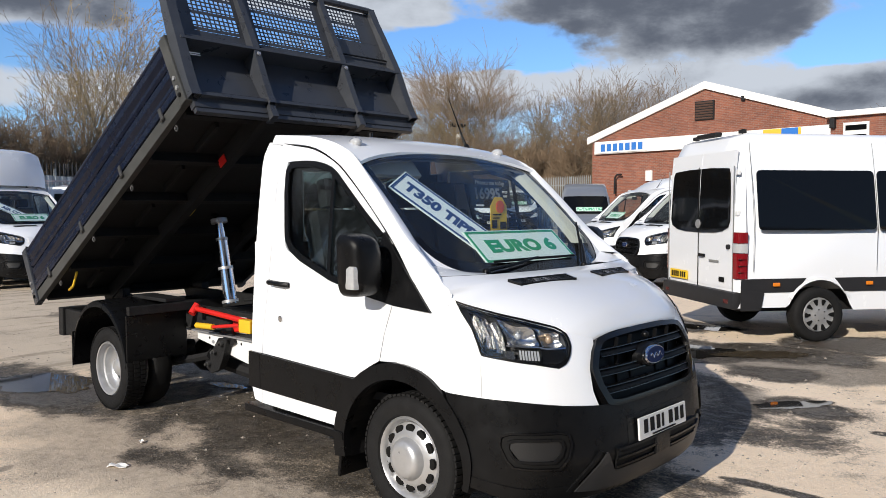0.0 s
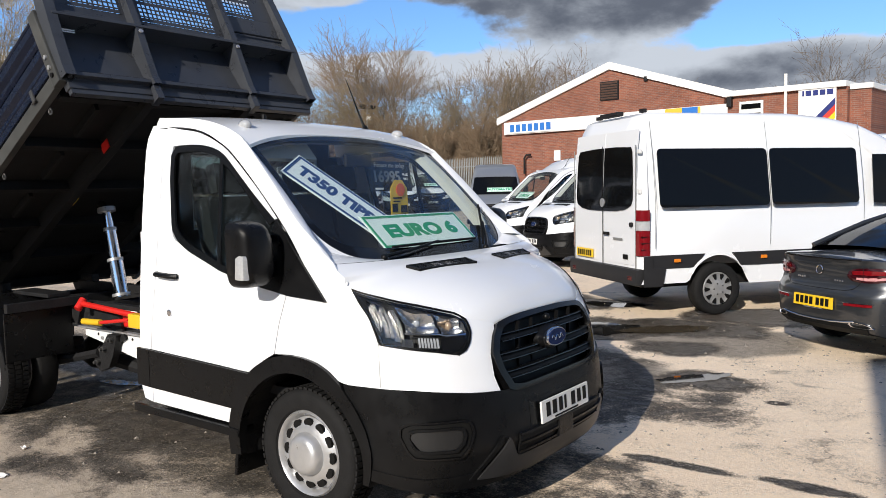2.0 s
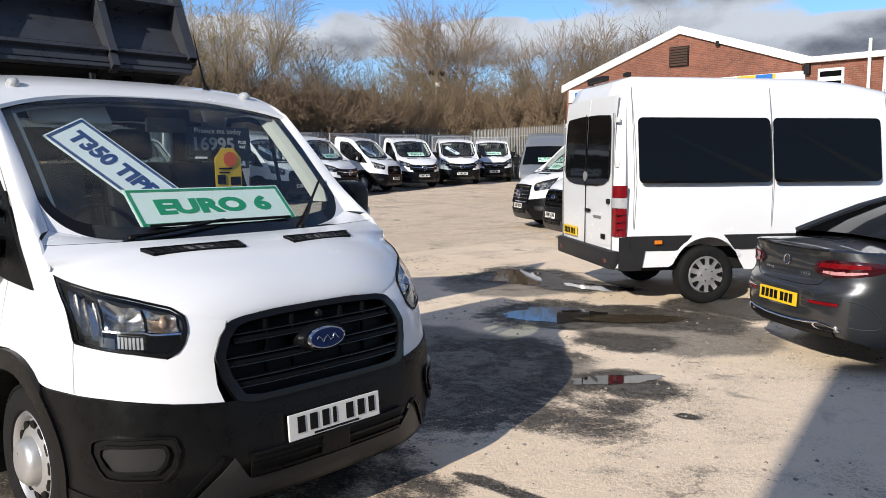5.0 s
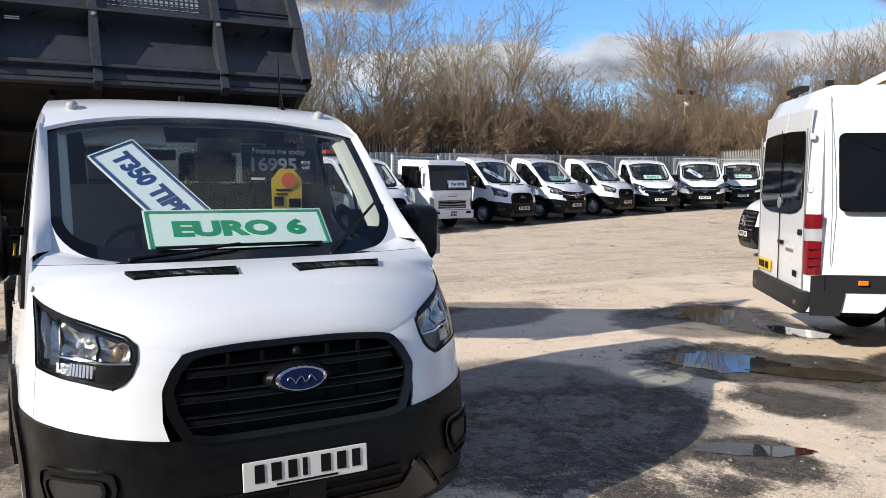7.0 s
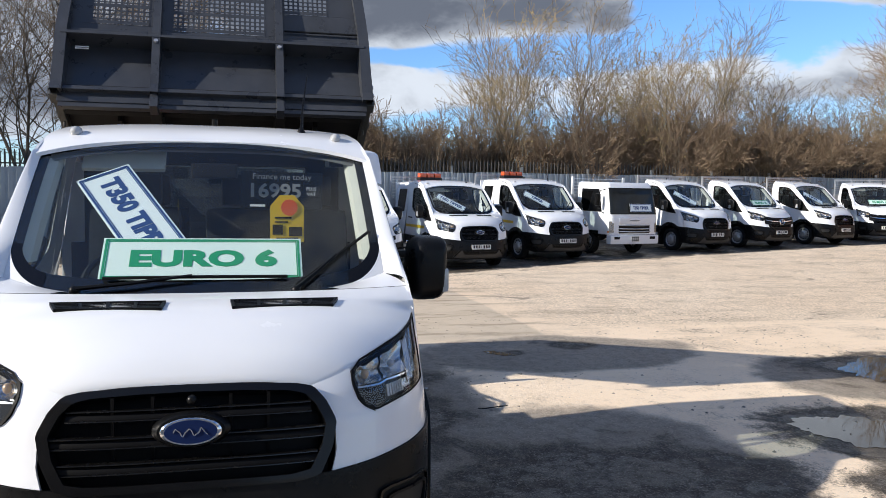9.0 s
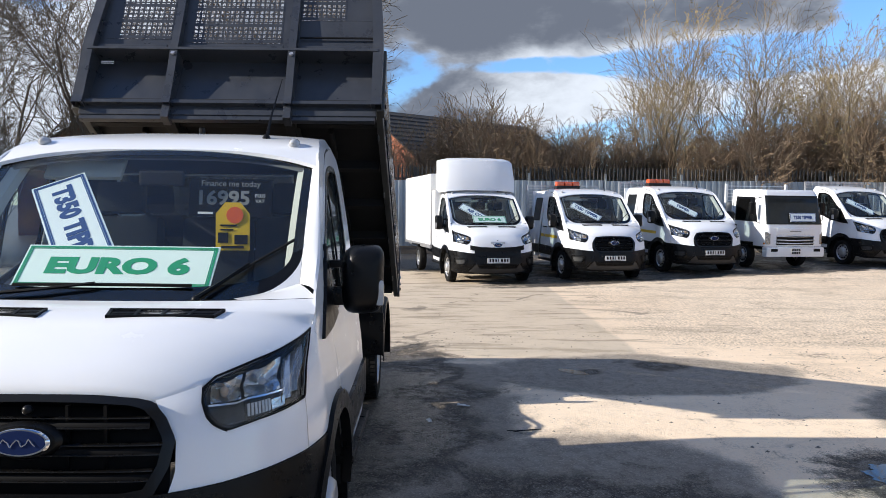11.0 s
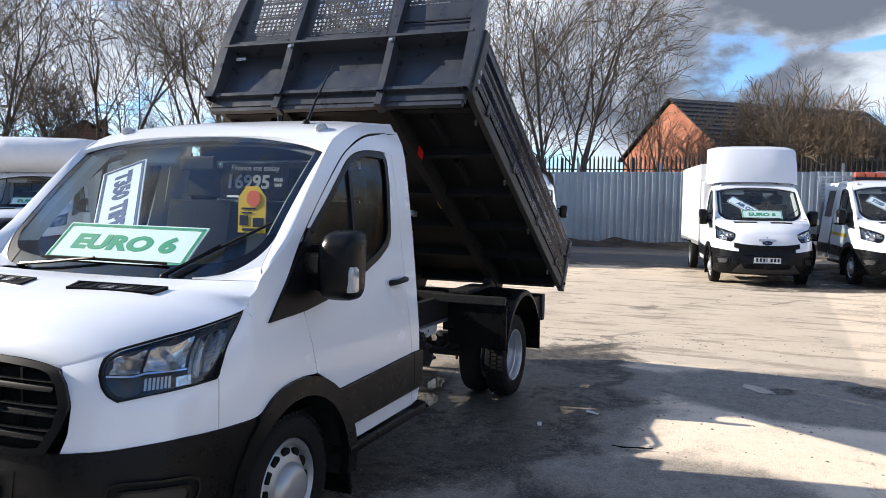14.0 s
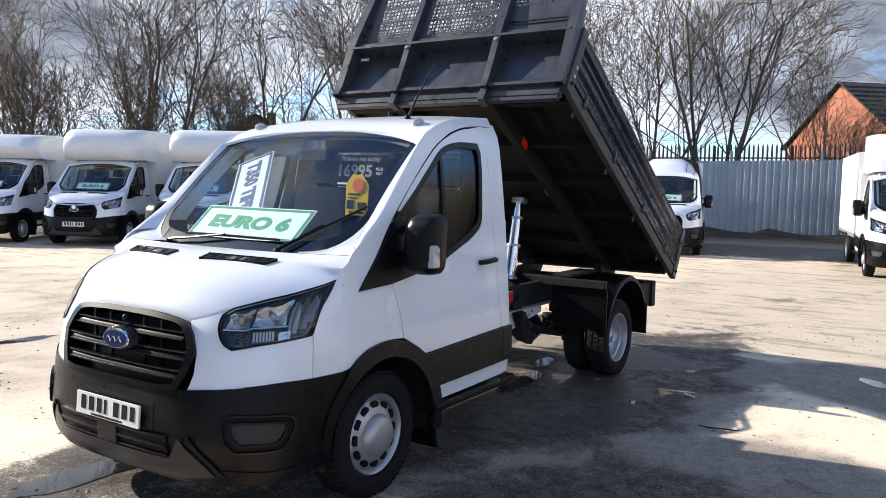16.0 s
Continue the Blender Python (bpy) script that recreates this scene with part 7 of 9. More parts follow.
    # hydraulic ram
    base, tip = Vector((-3.225, 0.0, 0.84)), Vector((-3.40, 0.0, 1.60))
    ram = part("ram", tb([base, base.lerp(tip, 0.42)], 0.062, 16), CHROME, root, "chrome telescopic lifting ram", True)
    part("ram_stage", tb([base.lerp(tip, 0.42), base.lerp(tip, 0.76)], 0.050, 16), CHROME, ram, smooth=True)
    part("ram_stage", tb([base.lerp(tip, 0.76), base.lerp(tip, 0.95)], 0.039, 16), CHROME, ram, smooth=True)
    for t, r in ((0.03, 0.075), (0.42, 0.067), (0.76, 0.054)):
        part("ram_collar", tb([base.lerp(tip, t - 0.02), base.lerp(tip, t + 0.012)], r, 16), STEEL, ram, smooth=True)
    part("ram_head", tb([base.lerp(tip, 0.95), base.lerp(tip, 1.0)], 0.075, 16), STEEL, ram, smooth=True)
    part("ram_link", tb([tip, (-3.55, 0, 1.66)], 0.03, 8), DARK_METAL, root)
    # pump box and prop bar
    pb = part("hydraulic_tank", bx((-1.72, 0.0, 0.86), (0.32, 0.7, 0.30), 0.03), material("tank_grey", (0.28, 0.30, 0.38), 0.5, var=0.15), root, "grey hydraulic tank behind the cab", True)
    bar = part("safety_prop", tb([(-2.93, -0.52, 0.87), (-2.15, -0.56, 0.845), (-1.65, -0.56, 0.83)], 0.022, 8), RED_PAINT, root, "red painted safety prop", True)
    part("prop_end", tb([(-2.94, -0.50, 0.90), (-2.93, -0.56, 0.83)], 0.032, 10), RED_PAINT, bar, smooth=True)
    part("hand_grip", tb([(-2.78, -0.60, 0.755), (-2.54, -0.60, 0.765)], 0.024, 10), YELLOW_PAINT, bar, "yellow hand grip", True)
    part("lever", tb([(-2.54, -0.60, 0.765), (-2.2, -0.58, 0.81)], 0.014, 8), RED_PAINT, bar)
    part("clamp", bx((-2.08, -0.59, 0.815), (0.15, 0.06, 0.10), 0.012), YELLOW_PAINT, bar, "yellow clamp")
    part("hose", tb([(-1.75, -0.42, 0.80), (-1.78, -0.44, 0.95), (-1.72, -0.43, 1.02), (-1.66, -0.42, 1.03)], 0.018, 8), RED_PAINT, root, "red hydraulic hose", True)
    for y0 in (0.3, 0.2, -0.15):
        part("hose", tb(resample([(-1.9, y0, 0.9), (-2.2, y0 + 0.05, 0.97), (-2.7, y0 - 0.05, 0.93), (-3.1, 0.05, 0.88)], 12), 0.014, 6), RUBBER, root)
    for s in (1, -1):
        st = part("warning_sticker", bx((-2.42, s * 0.434, 0.775), (0.19, 0.004, 0.13)), INK_WHITE, root, "red and white warning sticker")
        part("sticker_half", bx((-2.465, s * 0.437, 0.775), (0.09, 0.004, 0.125)), RED_PAINT, st)
        part("sticker_mark", tb([Vector((-2.37 + 0.03 * math.cos(a), s * 0.438, 0.775 + 0.03 * math.sin(a))) for a in [2 * math.pi * i / 12 for i in range(13)]], 0.005, 4), RED_PAINT, st)


def tipper_bed(root):
    """The raised load bed, built flat and then tipped about its rear hinge."""
    tip = pose(-4.73, 0, 0.815, 0, -30.9, 0)
    L = 3.19

    def bed(nm, bm, mat, par=None, label="", smooth=False):
        bm.transform(tip)
        return part(nm, bm, mat, par or root, label, smooth)

    fl = bed("bed_floor", bx((L / 2, 0, 0.07), (L, 2.1, 0.02)), BED_UNDER, None, "black steel bed floor")
    for s in (1, -1):
        bed("bed_runner", bx((L / 2, s * 0.43, -0.01), (L - 0.02, 0.075, 0.13), 0.006), BED_UNDER, fl)
        bed("floor_edge", bx((L / 2, s * 1.075, 0.045), (L, 0.05, 0.095), 0.008), BED_EDGE, fl, "worn grey bed edge")
    for i in range(6):
        x = 0.12 + i * (L - 0.3) / 5
        bed("cross_bearer", bx((x, 0, 0.02), (0.05, 2.08, 0.08), 0.006), BED_UNDER, fl)
        for s in (1, -1):
            for y in (0.70,) if x + 0.5 < L else ():
                bed("stiffener", bx((x + 0.28, s * y, 0.035), (0.34, 0.03, 0.05), 0.004), BED_UNDER, fl)
    bed("front_bearer", bx((L - 0.03, 0, 0.0), (0.06, 2.12, 0.12), 0.008), BED, fl)
    for s in (1, -1):
        for z in (0.6, 1.6):
            bed("warning_sticker", bx((1.3 + z * 0.75, s * 0.38 if z < 1 else s * 0.475, -0.03), (0.10, 0.006, 0.07)), RED_PAINT if z > 1 else YELLOW_PAINT, fl)
        # drop side of ribbed boards
        side = bed("drop_side", bx((L / 2, s * 1.095, 0.125), (L - 0.16, 0.028, 0.05), 0.008), BED_SIDE, None, "black ribbed drop side")
        for k, (z0, z1) in enumerate(((0.15, 0.325), (0.335, 0.515))):
            prof = [(0, 0.0), (0.10, 0.014), (0.25, 0.014), (0.32, 0.004), (0.38, 0.014), (0.44, 0.004), (0.50, 0.014), (0.56, 0.004), (0.62, 0.014), (0.90, 0.014), (1.0, 0.0)]
            rows = [[(x, s * (1.09 + o), z0 + (z1 - z0) * t) for x in (0.08, L - 0.08)] for t, o in prof]
            rows += [[(x, s * 1.07, z1) for x in (0.08, L - 0.08)], [(x, s * 1.07, z0) for x in (0.08, L - 0.08)], rows[0]]
            bed("side_board", grid(rows), BED_SIDE, side)
        bed("top_edge", tb([(0.06, s * 1.085, 0.525), (L - 0.06, s * 1.085, 0.525)], 0.018, 8), BED_SIDE, side)
        for x in (0.45, 1.25, 2.1, 2.85):
            hg = bed("latch", bx((x, s * 1.112, 0.10), (0.034, 0.014, 0.10), 0.004), WORN_STEEL, side, "dark steel side hinge")
            bed("latch_pin", tb([(x - 0.028, s * 1.118, 0.06), (x + 0.028, s * 1.118, 0.06)], 0.007, 6), WORN_STEEL, hg)
        for x in (0.5, 1.3, 2.1, 2.9):
            bm = tb([(x + 0.016 * math.cos(a), s * 1.06, -0.045 + 0.02 * math.sin(a)) for a in [math.pi * i / 8 for i in range(0, 17)]], 0.006, 5)
            bed("rope_hook", bm, WORN_STEEL, fl)
        for x, nm in ((0.03, "rear_post"), (L - 0.045, "front_post")):
            po = bed(nm, bx((x, s * 1.085, 0.27), (0.09, 0.06, 0.56), 0.008), BED if nm == "rear_post" else BED_EDGE, None, "painted corner post")
            for z in (0.06, 0.12, 0.2):
                bed("pin", capped(bmesh.new(), [(0.016, 0), (0.016, 0.014)], 8, pose(x, s * 1.112, z, -90 * s)), STEEL if z > 0.1 else INK, po)
        if s < 0:
            bed("prop_strap", tb([(0.62, s * 0.95, 0.0), (0.5, s * 0.96, -0.08), (0.38, s * 0.95, -0.06)], 0.012, 6), YELLOW_PAINT, fl)
    bed("tailgate", bx((0.0, 0, 0.29), (0.04, 2.1, 0.48), 0.008), BED, None, "black tailgate")
    # headboard: posts lean slightly towards the cab
    curve = [(L + 0.00, -0.03), (L + 0.02, 0.22), (L + 0.05, 0.47), (L + 0.071, 0.68), (L + 0.09, 0.86), (L + 0.106, 1.02), (L + 0.12, 1.14)]
    cv = smooth_line([(a, 0, b) for a, b in curve], 20)

    def hb_at(z, out=0.0):
        for a, b in zip(cv, cv[1:]):
            if z <= b.z or b is cv[-1]:
                t = (z - a.z) / (b.z - a.z)
                p = a.lerp(b, t)
                n = Vector((b.z - a.z, 0, -(b.x - a.x))).normalized()
                return p + n * out
    hb = bed("headboard", thick(grid([[hb_at(z, -0.02 - 0.20 * max(0, z - 0.03)) + Vector((0, y, 0)) for y in (-1.06, 1.06)] for z in (0.02, 0.12, 0.25, 0.36, 0.47)]), 0.006), BED, None, "black steel headboard with ribs and mesh windows")
    zs = [0.0 + 1.14 * i / 16 for i in range(17)]
    for y, w in ((-1.06, 0.075), (1.06, 0.075), (-0.43, 0.055), (0.43, 0.055)):
        d0 = 0.085
        inward = 0.045 if abs(y) > 1 else 0.0
        rows = []
        for z in zs:
            k = d0 if z < 0.02 else 0.075 - 0.03 * min(1, max(0, (z - 0.5) / 0.5))
            yy = y - math.copysign(inward * max(0, (z - 0.45) / 0.7) ** 1.5, y)
            a, b = hb_at(z, -0.03 - (0.20 * max(0, z - 0.03) if z < 0.46 else 0.02)), hb_at(z, k - 0.02)
            rows.append([a + Vector((0, yy - w / 2, 0)), b + Vector((0, yy - w / 2, 0)), b + Vector((0, yy + w / 2, 0)), a + Vector((0, yy + w / 2, 0)), a + Vector((0, yy - w / 2, 0))])
        bm = grid(rows)
        bm.verts.ensure_lookup_table()
        bed("upright", bm, BED, hb)
        if abs(y) < 1:
            # gusset under the bed front
            g0 = bmesh.new()
            box(g0, (L - 0.01, y, -0.045), (0.10, w, 0.13), 0.004)
            bed("gusset", g0, BED, hb)
            bed("bolt", capped(bmesh.new(), [(0.016, 0), (0.016, 0.012)], 8, Matrix.Translation(hb_at(0.42, 0.058) + Vector((0, y, 0))) @ pose(0, 0, 0, 0, 80)), STEEL, hb)
    bed("mid_rail", box(bmesh.new(), hb_at(0.468, -0.035), (0.19, 2.12, 0.022), 0.004, pose(0, 0, 0, 0, 7)), BED, hb)
    bed("bottom_rail", box(bmesh.new(), hb_at(0.03, 0.0), (0.07, 2.1, 0.03), 0.004), BED, hb)
    bed("bottom_rail", box(bmesh.new(), hb_at(-0.02, 0.0) + Vector((-0.03, 0, -0.05)), (0.04, 2.1, 0.05), 0.004), BED, hb)
    for y0, y1 in ((-1.02, -0.47), (-0.39, 0.39), (0.47, 1.02)):
        c, w = (y0 + y1) / 2, y1 - y0
        bed("lower_ledge", box(bmesh.new(), hb_at(0.50, 0.0) + Vector((0, c, 0)), (0.05, w * 0.92, 0.045), 0.006, pose(0, 0, 0, 0, 10)), BED, hb)
        # mesh window of crossing strips, solid at its foot
        solid = 0.60 if abs(c) > 0.3 else 0.57
        if c > 0.3:
            solid = 0.78
        bed("sheet", thick(grid([[hb_at(z, -0.02) + Vector((0, y, 0)) for y in (y0 - 0.03, y1 + 0.03)] for z in (0.46, 0.52, solid)]), 0.004), BED, hb)
        if c > 0.3:
            bed("sheet_lip", box(bmesh.new(), hb_at(0.61, 0.0) + Vector((0, c, 0)), (0.008, w, 0.012)), INK, hb)
        top, step = 1.10, 0.036
        holes = (y0 + 0.06, y1 - 0.06) if abs(c) < 0.3 else ((y0 + 0.14, y1 - 0.02) if c < 0 else (y0 + 0.0, y0 + 0.33))
        mesh_part = bmesh.new()
        n = int((holes[1] - holes[0]) / step)
        for i in range(n + 1):
            y = holes[0] + (holes[1] - holes[0]) * i / n
            zz = [solid + (top - solid) * k / 8 for k in range(9)]
            grid([[hb_at(z, -0.018) + Vector((0, y - 0.007, 0)) for z in zz], [hb_at(z, -0.018) + Vector((0, y + 0.007, 0)) for z in zz]], mesh_part)
        z = solid
        k = 0
        while z < top:
            h = 0.013 if k % 4 else 0.030
            grid([[hb_at(z, -0.016) + Vector((0, y, 0)) for y in holes], [hb_at(z + h, -0.016) + Vector((0, y, 0)) for y in holes]], mesh_part)
            z += step
            k += 1
        m_ob = bed("mesh_window", mesh_part, BED, hb, "square-hole steel mesh")
        m_ob["kind"] = "stuff"
        for a, b in ((y0 - 0.02, holes[0]), (holes[1], y1 + 0.02)):
            if b - a > 0.01:
                zz = [solid + (top - solid) * q / 6 for q in range(7)]
                bed("sheet", thick(grid([[hb_at(z, -0.019) + Vector((0, a, 0)) for z in zz], [hb_at(z, -0.019) + Vector((0, b, 0)) for z in zz]]), 0.004), BED, hb)
    bed("top_rail", tb([hb_at(1.13, 0.0) + Vector((0, y, 0)) for y in (-1.0, -0.5, 0, 0.5, 1.0)], 0.03, 8), BED, hb)
    for y, z in ((-0.93, 0.40), (-0.93, 0.385)):
        bed("label_strip", box(bmesh.new(), hb_at(z, -0.022) + Vector((0, y, 0)), (0.004, 0.09, 0.008)), INK_WHITE, hb)


truck = empty("tipper_truck", Matrix())
tipper_cab(truck)
cab_inside(truck)

# ---- minibus ----
def minibus():
    m = pose(1.20, 10.05, 0, 0, 0, 52.6)
    WB, REAR, ROOF = 3.665, -4.78, 2.62
    sh = Shape(w0=0.985, w1=0.80, zb=1.45, zt=2.62)
    root = empty("minibus", m)
    top = [(0.99, 0.66), (0.955, 0.80), (0.90, 1.00), (0.80, 1.10), (0.50, 1.24), (0.05, 1.42), (-0.62, 2.10), (-0.85, 2.30), (-1.3, 2.48), (-1.8, 2.57), (-2.4, ROOF), (REAR + 0.25, ROOF), (REAR + 0.12, ROOF - 0.05), (REAR + 0.05, ROOF - 0.2), (REAR + 0.02, 2.1), (REAR, 1.4), (REAR, 0.62)]
    low = [(REAR, 0.45)] + [(-WB - 0.47, 0.45)] + [(-WB - 0.44 * math.cos(a), 0.345 + 0.44 * math.sin(a)) for a in [math.pi * i / 10 for i in range(1, 10)]] + [(-WB + 0.47, 0.40)]
    low += [(-0.46, 0.40)] + [(-0.43 * math.cos(a), 0.345 + 0.43 * math.sin(a)) for a in [math.pi * i / 10 for i in range(0, 9)]] + [(0.42, 0.50), (0.9, 0.62)]
    fr = (-1, -0.99, -0.96, -0.88, -0.6, -0.3, 0, 0.3, 0.6, 0.88, 0.96, 0.99, 1)
    bm = bmesh.new()
    rows = []
    for x, z in top:
        row = []
        for f in fr:
            p = sh.at(x, z, f)
            e = max(0, abs(f) - 0.85) / 0.15
            if z > 1.5 and x > REAR + 0.1:
                p.z -= 0.09 * e ** 2.5
            if x < REAR + 0.3:
                p.x += 0.10 * e ** 3
            row.append(p)
        rows.append(row)
    vs = [[bm.verts.new(p) for p in r] for r in rows]
    for a, b in zip(vs, vs[1:]):
        for i in range(len(fr) - 1):
            bm.faces.new((a[i], a[i + 1], b[i + 1], b[i]))
    for s, k in ((-1, 0), (1, len(fr) - 1)):
        bm.faces.new([r[k] for r in vs] + [bm.verts.new(sh.at(x, z, s)) for x, z in low])
    part("body", bm, WHITE, root, "white painted body", True)

    def poly(nm, pts, mat, out, s, label="", par=None, d=0.005):
        t = bmesh.new()
        t.faces.new([t.verts.new(sh.at(x, z, s, out)) for x, z in pts])
        return part(nm, thick(t, d) if d else t, mat, par or root, label)

    def rounded(x0, x1, z0, z1, r=0.06):
        pts = []
        for cx, cz, a0 in ((x0 - r, z1 - r, 0), (x1 + r, z1 - r, 90), (x1 + r, z0 + r, 180), (x0 - r, z0 + r, 270)):
            for k in range(5):
                a = radians(a0 + k * 22.5)
                pts.append((cx + r * math.cos(a), cz + r * math.sin(a)))
        return pts

    for s in (1, -1):
        poly("side_window", rounded(-2.90, -4.52, 1.41, 2.15), DARK_GLASS, 0.010, s, "dark tinted side window")
        poly("side_window", rounded(-1.47, -2.86, 1.41, 2.15), DARK_GLASS, 0.010, s, "dark tinted side window")
        poly("door_window", [(-0.08, 1.46), (-0.55, 1.98), (-0.75, 2.06), (-1.2, 2.06), (-1.22, 1.40), (-0.3, 1.36)], DARK_GLASS, 0.010, s, "dark cab window")
        poly("side_trim", [(-0.46, 0.64), (-0.44, 0.81), (-WB + 0.20, 0.81), (-WB + 0.33, 0.64)], TRIM_GREY, 0.016, s, "dark grey side rubbing strip", d=0.02)
        poly("side_trim", [(-WB - 0.33, 0.64), (-WB - 0.20, 0.81), (REAR + 0.16, 0.81), (REAR + 0.16, 0.64)], TRIM_GREY, 0.010, s, d=0.014)
        poly("bumper_corner", [(REAR + 0.03, 0.80), (REAR + 0.155, 0.81), (REAR + 0.155, 0.66), (REAR + 0.34, 0.64), (REAR + 0.30, 0.42), (REAR + 0.03, 0.42)], TRIM_GREY, 0.012, s, "dark grey wrapped bumper corner", d=0.012)
        for x in (-1.38, -2.88, -4.58):
            pts = [[sh.at(x + d, z, s, 0.003) for d in (0, 0.008)] for z in (0.9, 1.2, 1.45, 1.7, 2.0, 2.3, 2.5)]
            part("panel_seam", grid(pts), PALISADE, root)
        for x in (-2.0, -3.0, -WB - 0.62):
            part("side_marker", bx(sh.at(x, 0.74, s, 0.036), (0.09, 0.02, 0.045), 0.008), AMBER, root, "amber side marker")
        a = [sh.at(-WB - 0.44 * math.cos(t), 0.345 + 0.44 * math.sin(t), s, 0.016) for t in [radians(28 + 124 * i / 16) for i in range(17)]]
        c = [sh.at(-WB - 0.485 * math.cos(t), 0.345 + 0.485 * math.sin(t), s, 0.008) for t in [radians(28 + 124 * i / 16) for i in range(17)]]
        part("arch_lip", thick(grid([a, c]), 0.01), WHITE, root, smooth=True)
        # tail lamp wraps the corner
        for z0, z1, mat, nm in ((1.25, 1.39, RED_LENS, "tail_lamp"), (1.13, 1.25, CLEAR_LENS, "reverse_lamp"), (0.81, 1.13, RED_LENS, "tail_lamp")):
            lo = [Vector((REAR + 0.12, s * 0.992, z0)), Vector((REAR + 0.08, s * 0.992, z0)), Vector((REAR + 0.015, s * 0.965, z0)), Vector((REAR - 0.006, s * 0.93, z0)), Vector((REAR - 0.012, s * 0.875, z0))]
            hi = [p + Vector((0, 0, z1 - z0 - 0.006)) for p in lo]
            part(nm, thick(grid([lo, hi]), 0.02), mat, root, "red tail lamp" if mat is RED_LENS else "clear reversing lamp", True)
        for z in (0.89, 0.97, 1.05):
            part("lamp_rib", bx((REAR + 0.06, s * 0.982, z), (0.11, 0.03, 0.006)), INK, root)
        wheel(root, -WB, s * 0.885, s, 0.345, 0.21, 0.215, "trim")
        wheel(root, 0, s * 0.885, s, 0.345, 0.21, 0.215, "trim")
        # rear doors
        def back(y, z, out):
            x = REAR if z < 1.4 else REAR + 0.02 * (z - 1.4) / 0.7 if z < 2.1 else REAR + 0.02 + 0.03 * (z - 2.1) / 0.32
            e = max(0, y / 0.985 - 0.85) / 0.15
            return Vector((x - out + 0.10 * e ** 3, s * y, z))

        d = part("rear_door", thick(grid([[back(y, z, 0.007) for y in (0.008, 0.3, 0.6, 0.8, 0.868)] for z in (0.68, 1.0, 1.4, 1.8, 2.1, 2.40)]), 0.006), WHITE, root, "white rear door", True)
        pts = [(0.014, 1.36), (0.4, 1.365), (0.62, 1.39), (0.76, 1.44), (0.80, 1.52), (0.785, 1.9), (0.76, 2.12), (0.72, 2.18), (0.3, 2.20), (0.014, 2.20)]
        t = bmesh.new()
        t.faces.new([t.verts.new(back(y, z, 0.016)) for y, z in pts])
        part("door_pane", thick(t, 0.006), DARK_GLASS, d, "dark rear window")
        for z in (1.05, 1.62, 2.12):
            part("hinge", bx((REAR + 0.03, s * 0.90, z), (0.04, 0.06, 0.06), 0.01), WHITE_OLD, d)
        part("door_seam", bx((REAR - 0.012, s * 0.875, 1.4), (0.012, 0.006, 1.6)), PALISADE, d)
        part("bumper_reflector", bx((REAR - 0.05, s * 0.80, 0.52), (0.02, 0.12, 0.06), 0.005), RED_LENS, root)
        mir = part("mirror", bx((-0.15, s * 1.14, 1.55), (0.12, 0.20, 0.36), 0.04), PLASTIC, root, smooth=True)
        part("mirror_arm", bx((-0.15, s * 1.0, 1.42), (0.08, 0.16, 0.06), 0.01), PLASTIC, mir)
        part("door_handle", bx(sh.at(-1.18, 1.17, s, 0.015), (0.18, 0.03, 0.035), 0.008), PLASTIC, root)
        part("roof_lamp", bx((REAR + 0.25, s * 0.6, ROOF + 0.03), (0.06, 0.10, 0.05), 0.01), DARK_METAL, root)
    part("door_gap", bx((REAR - 0.017, 0, 1.42), (0.006, 0.012, 1.6)), INK, root)
    bmp = [[(REAR - 0.06, y, z) for y in (-0.80, 0, 0.80)] for z in (0.42, 0.66)]
    part("bumper", bx((REAR + 0.02, 0, 0.535), (0.16, 1.94, 0.22), 0.05), TRIM_GREY, root, "dark grey rear bumper", True)
    part("door_handle", bx((REAR - 0.03, -0.12, 1.06), (0.03, 0.14, 0.04), 0.01), PLASTIC, root)
    part("lock", capped(bmesh.new(), [(0.03, 0), (0.03, 0.03)], 12, pose(REAR - 0.01, -0.78, 1.2, 0, -90)), DARK_METAL, root)
    part("round_emblem", capped(bmesh.new(), [(0.06, 0), (0.06, 0.012)], 20, pose(REAR - 0.018, 0.0, 1.47, 0, -90)), STEEL, root, "chrome round emblem")
    pl = part("number_plate", bx((REAR - 0.03, 0.52, 0.76), (0.014, 0.50, 0.12), 0.003), YELLOW, root, "yellow number plate with black bars")
    for k in range(7):
        part("plate_bar", bx((REAR - 0.039, 0.70 - k * 0.058 - (0.02 if k > 3 else 0), 0.76), (0.004, 0.038, 0.075)), INK, pl)
    part("badge_bar", bx((REAR - 0.02, -0.42, 1.0), (0.006, 0.24, 0.03)), PALISADE, root)
    part("sticker", bx((REAR - 0.02, -0.62, 0.78), (0.006, 0.12, 0.06)), INK, root)
    part("roof_lamp", bx((REAR + 0.12, 0, ROOF + 0.02), (0.1, 0.5, 0.06), 0.02), DARK_METAL, root)
    g = [[sh.at(x, z, f) + Vector((0.012, 0, 0)) for f in (-0.5, 0, 0.5)] for x, z in ((0.965, 0.75), (0.93, 0.9), (0.885, 1.02))]
    part("grille", thick(grid(g), 0.02), PLASTIC, root)
    pane = [[sh.at(0.05 - 0.67 * t + 0.012, 1.42 + 0.68 * t + 0.012, f) for f in (-0.93, -0.5, 0, 0.5, 0.93)] for t in (0.03, 0.5, 0.97)]
    part("windscreen", thick(grid(pane), 0.006), DARK_GLASS, root, smooth=True)
    part("front_bumper", bx((0.92, 0, 0.48), (0.25, 1.85, 0.34), 0.06), PLASTIC, root)
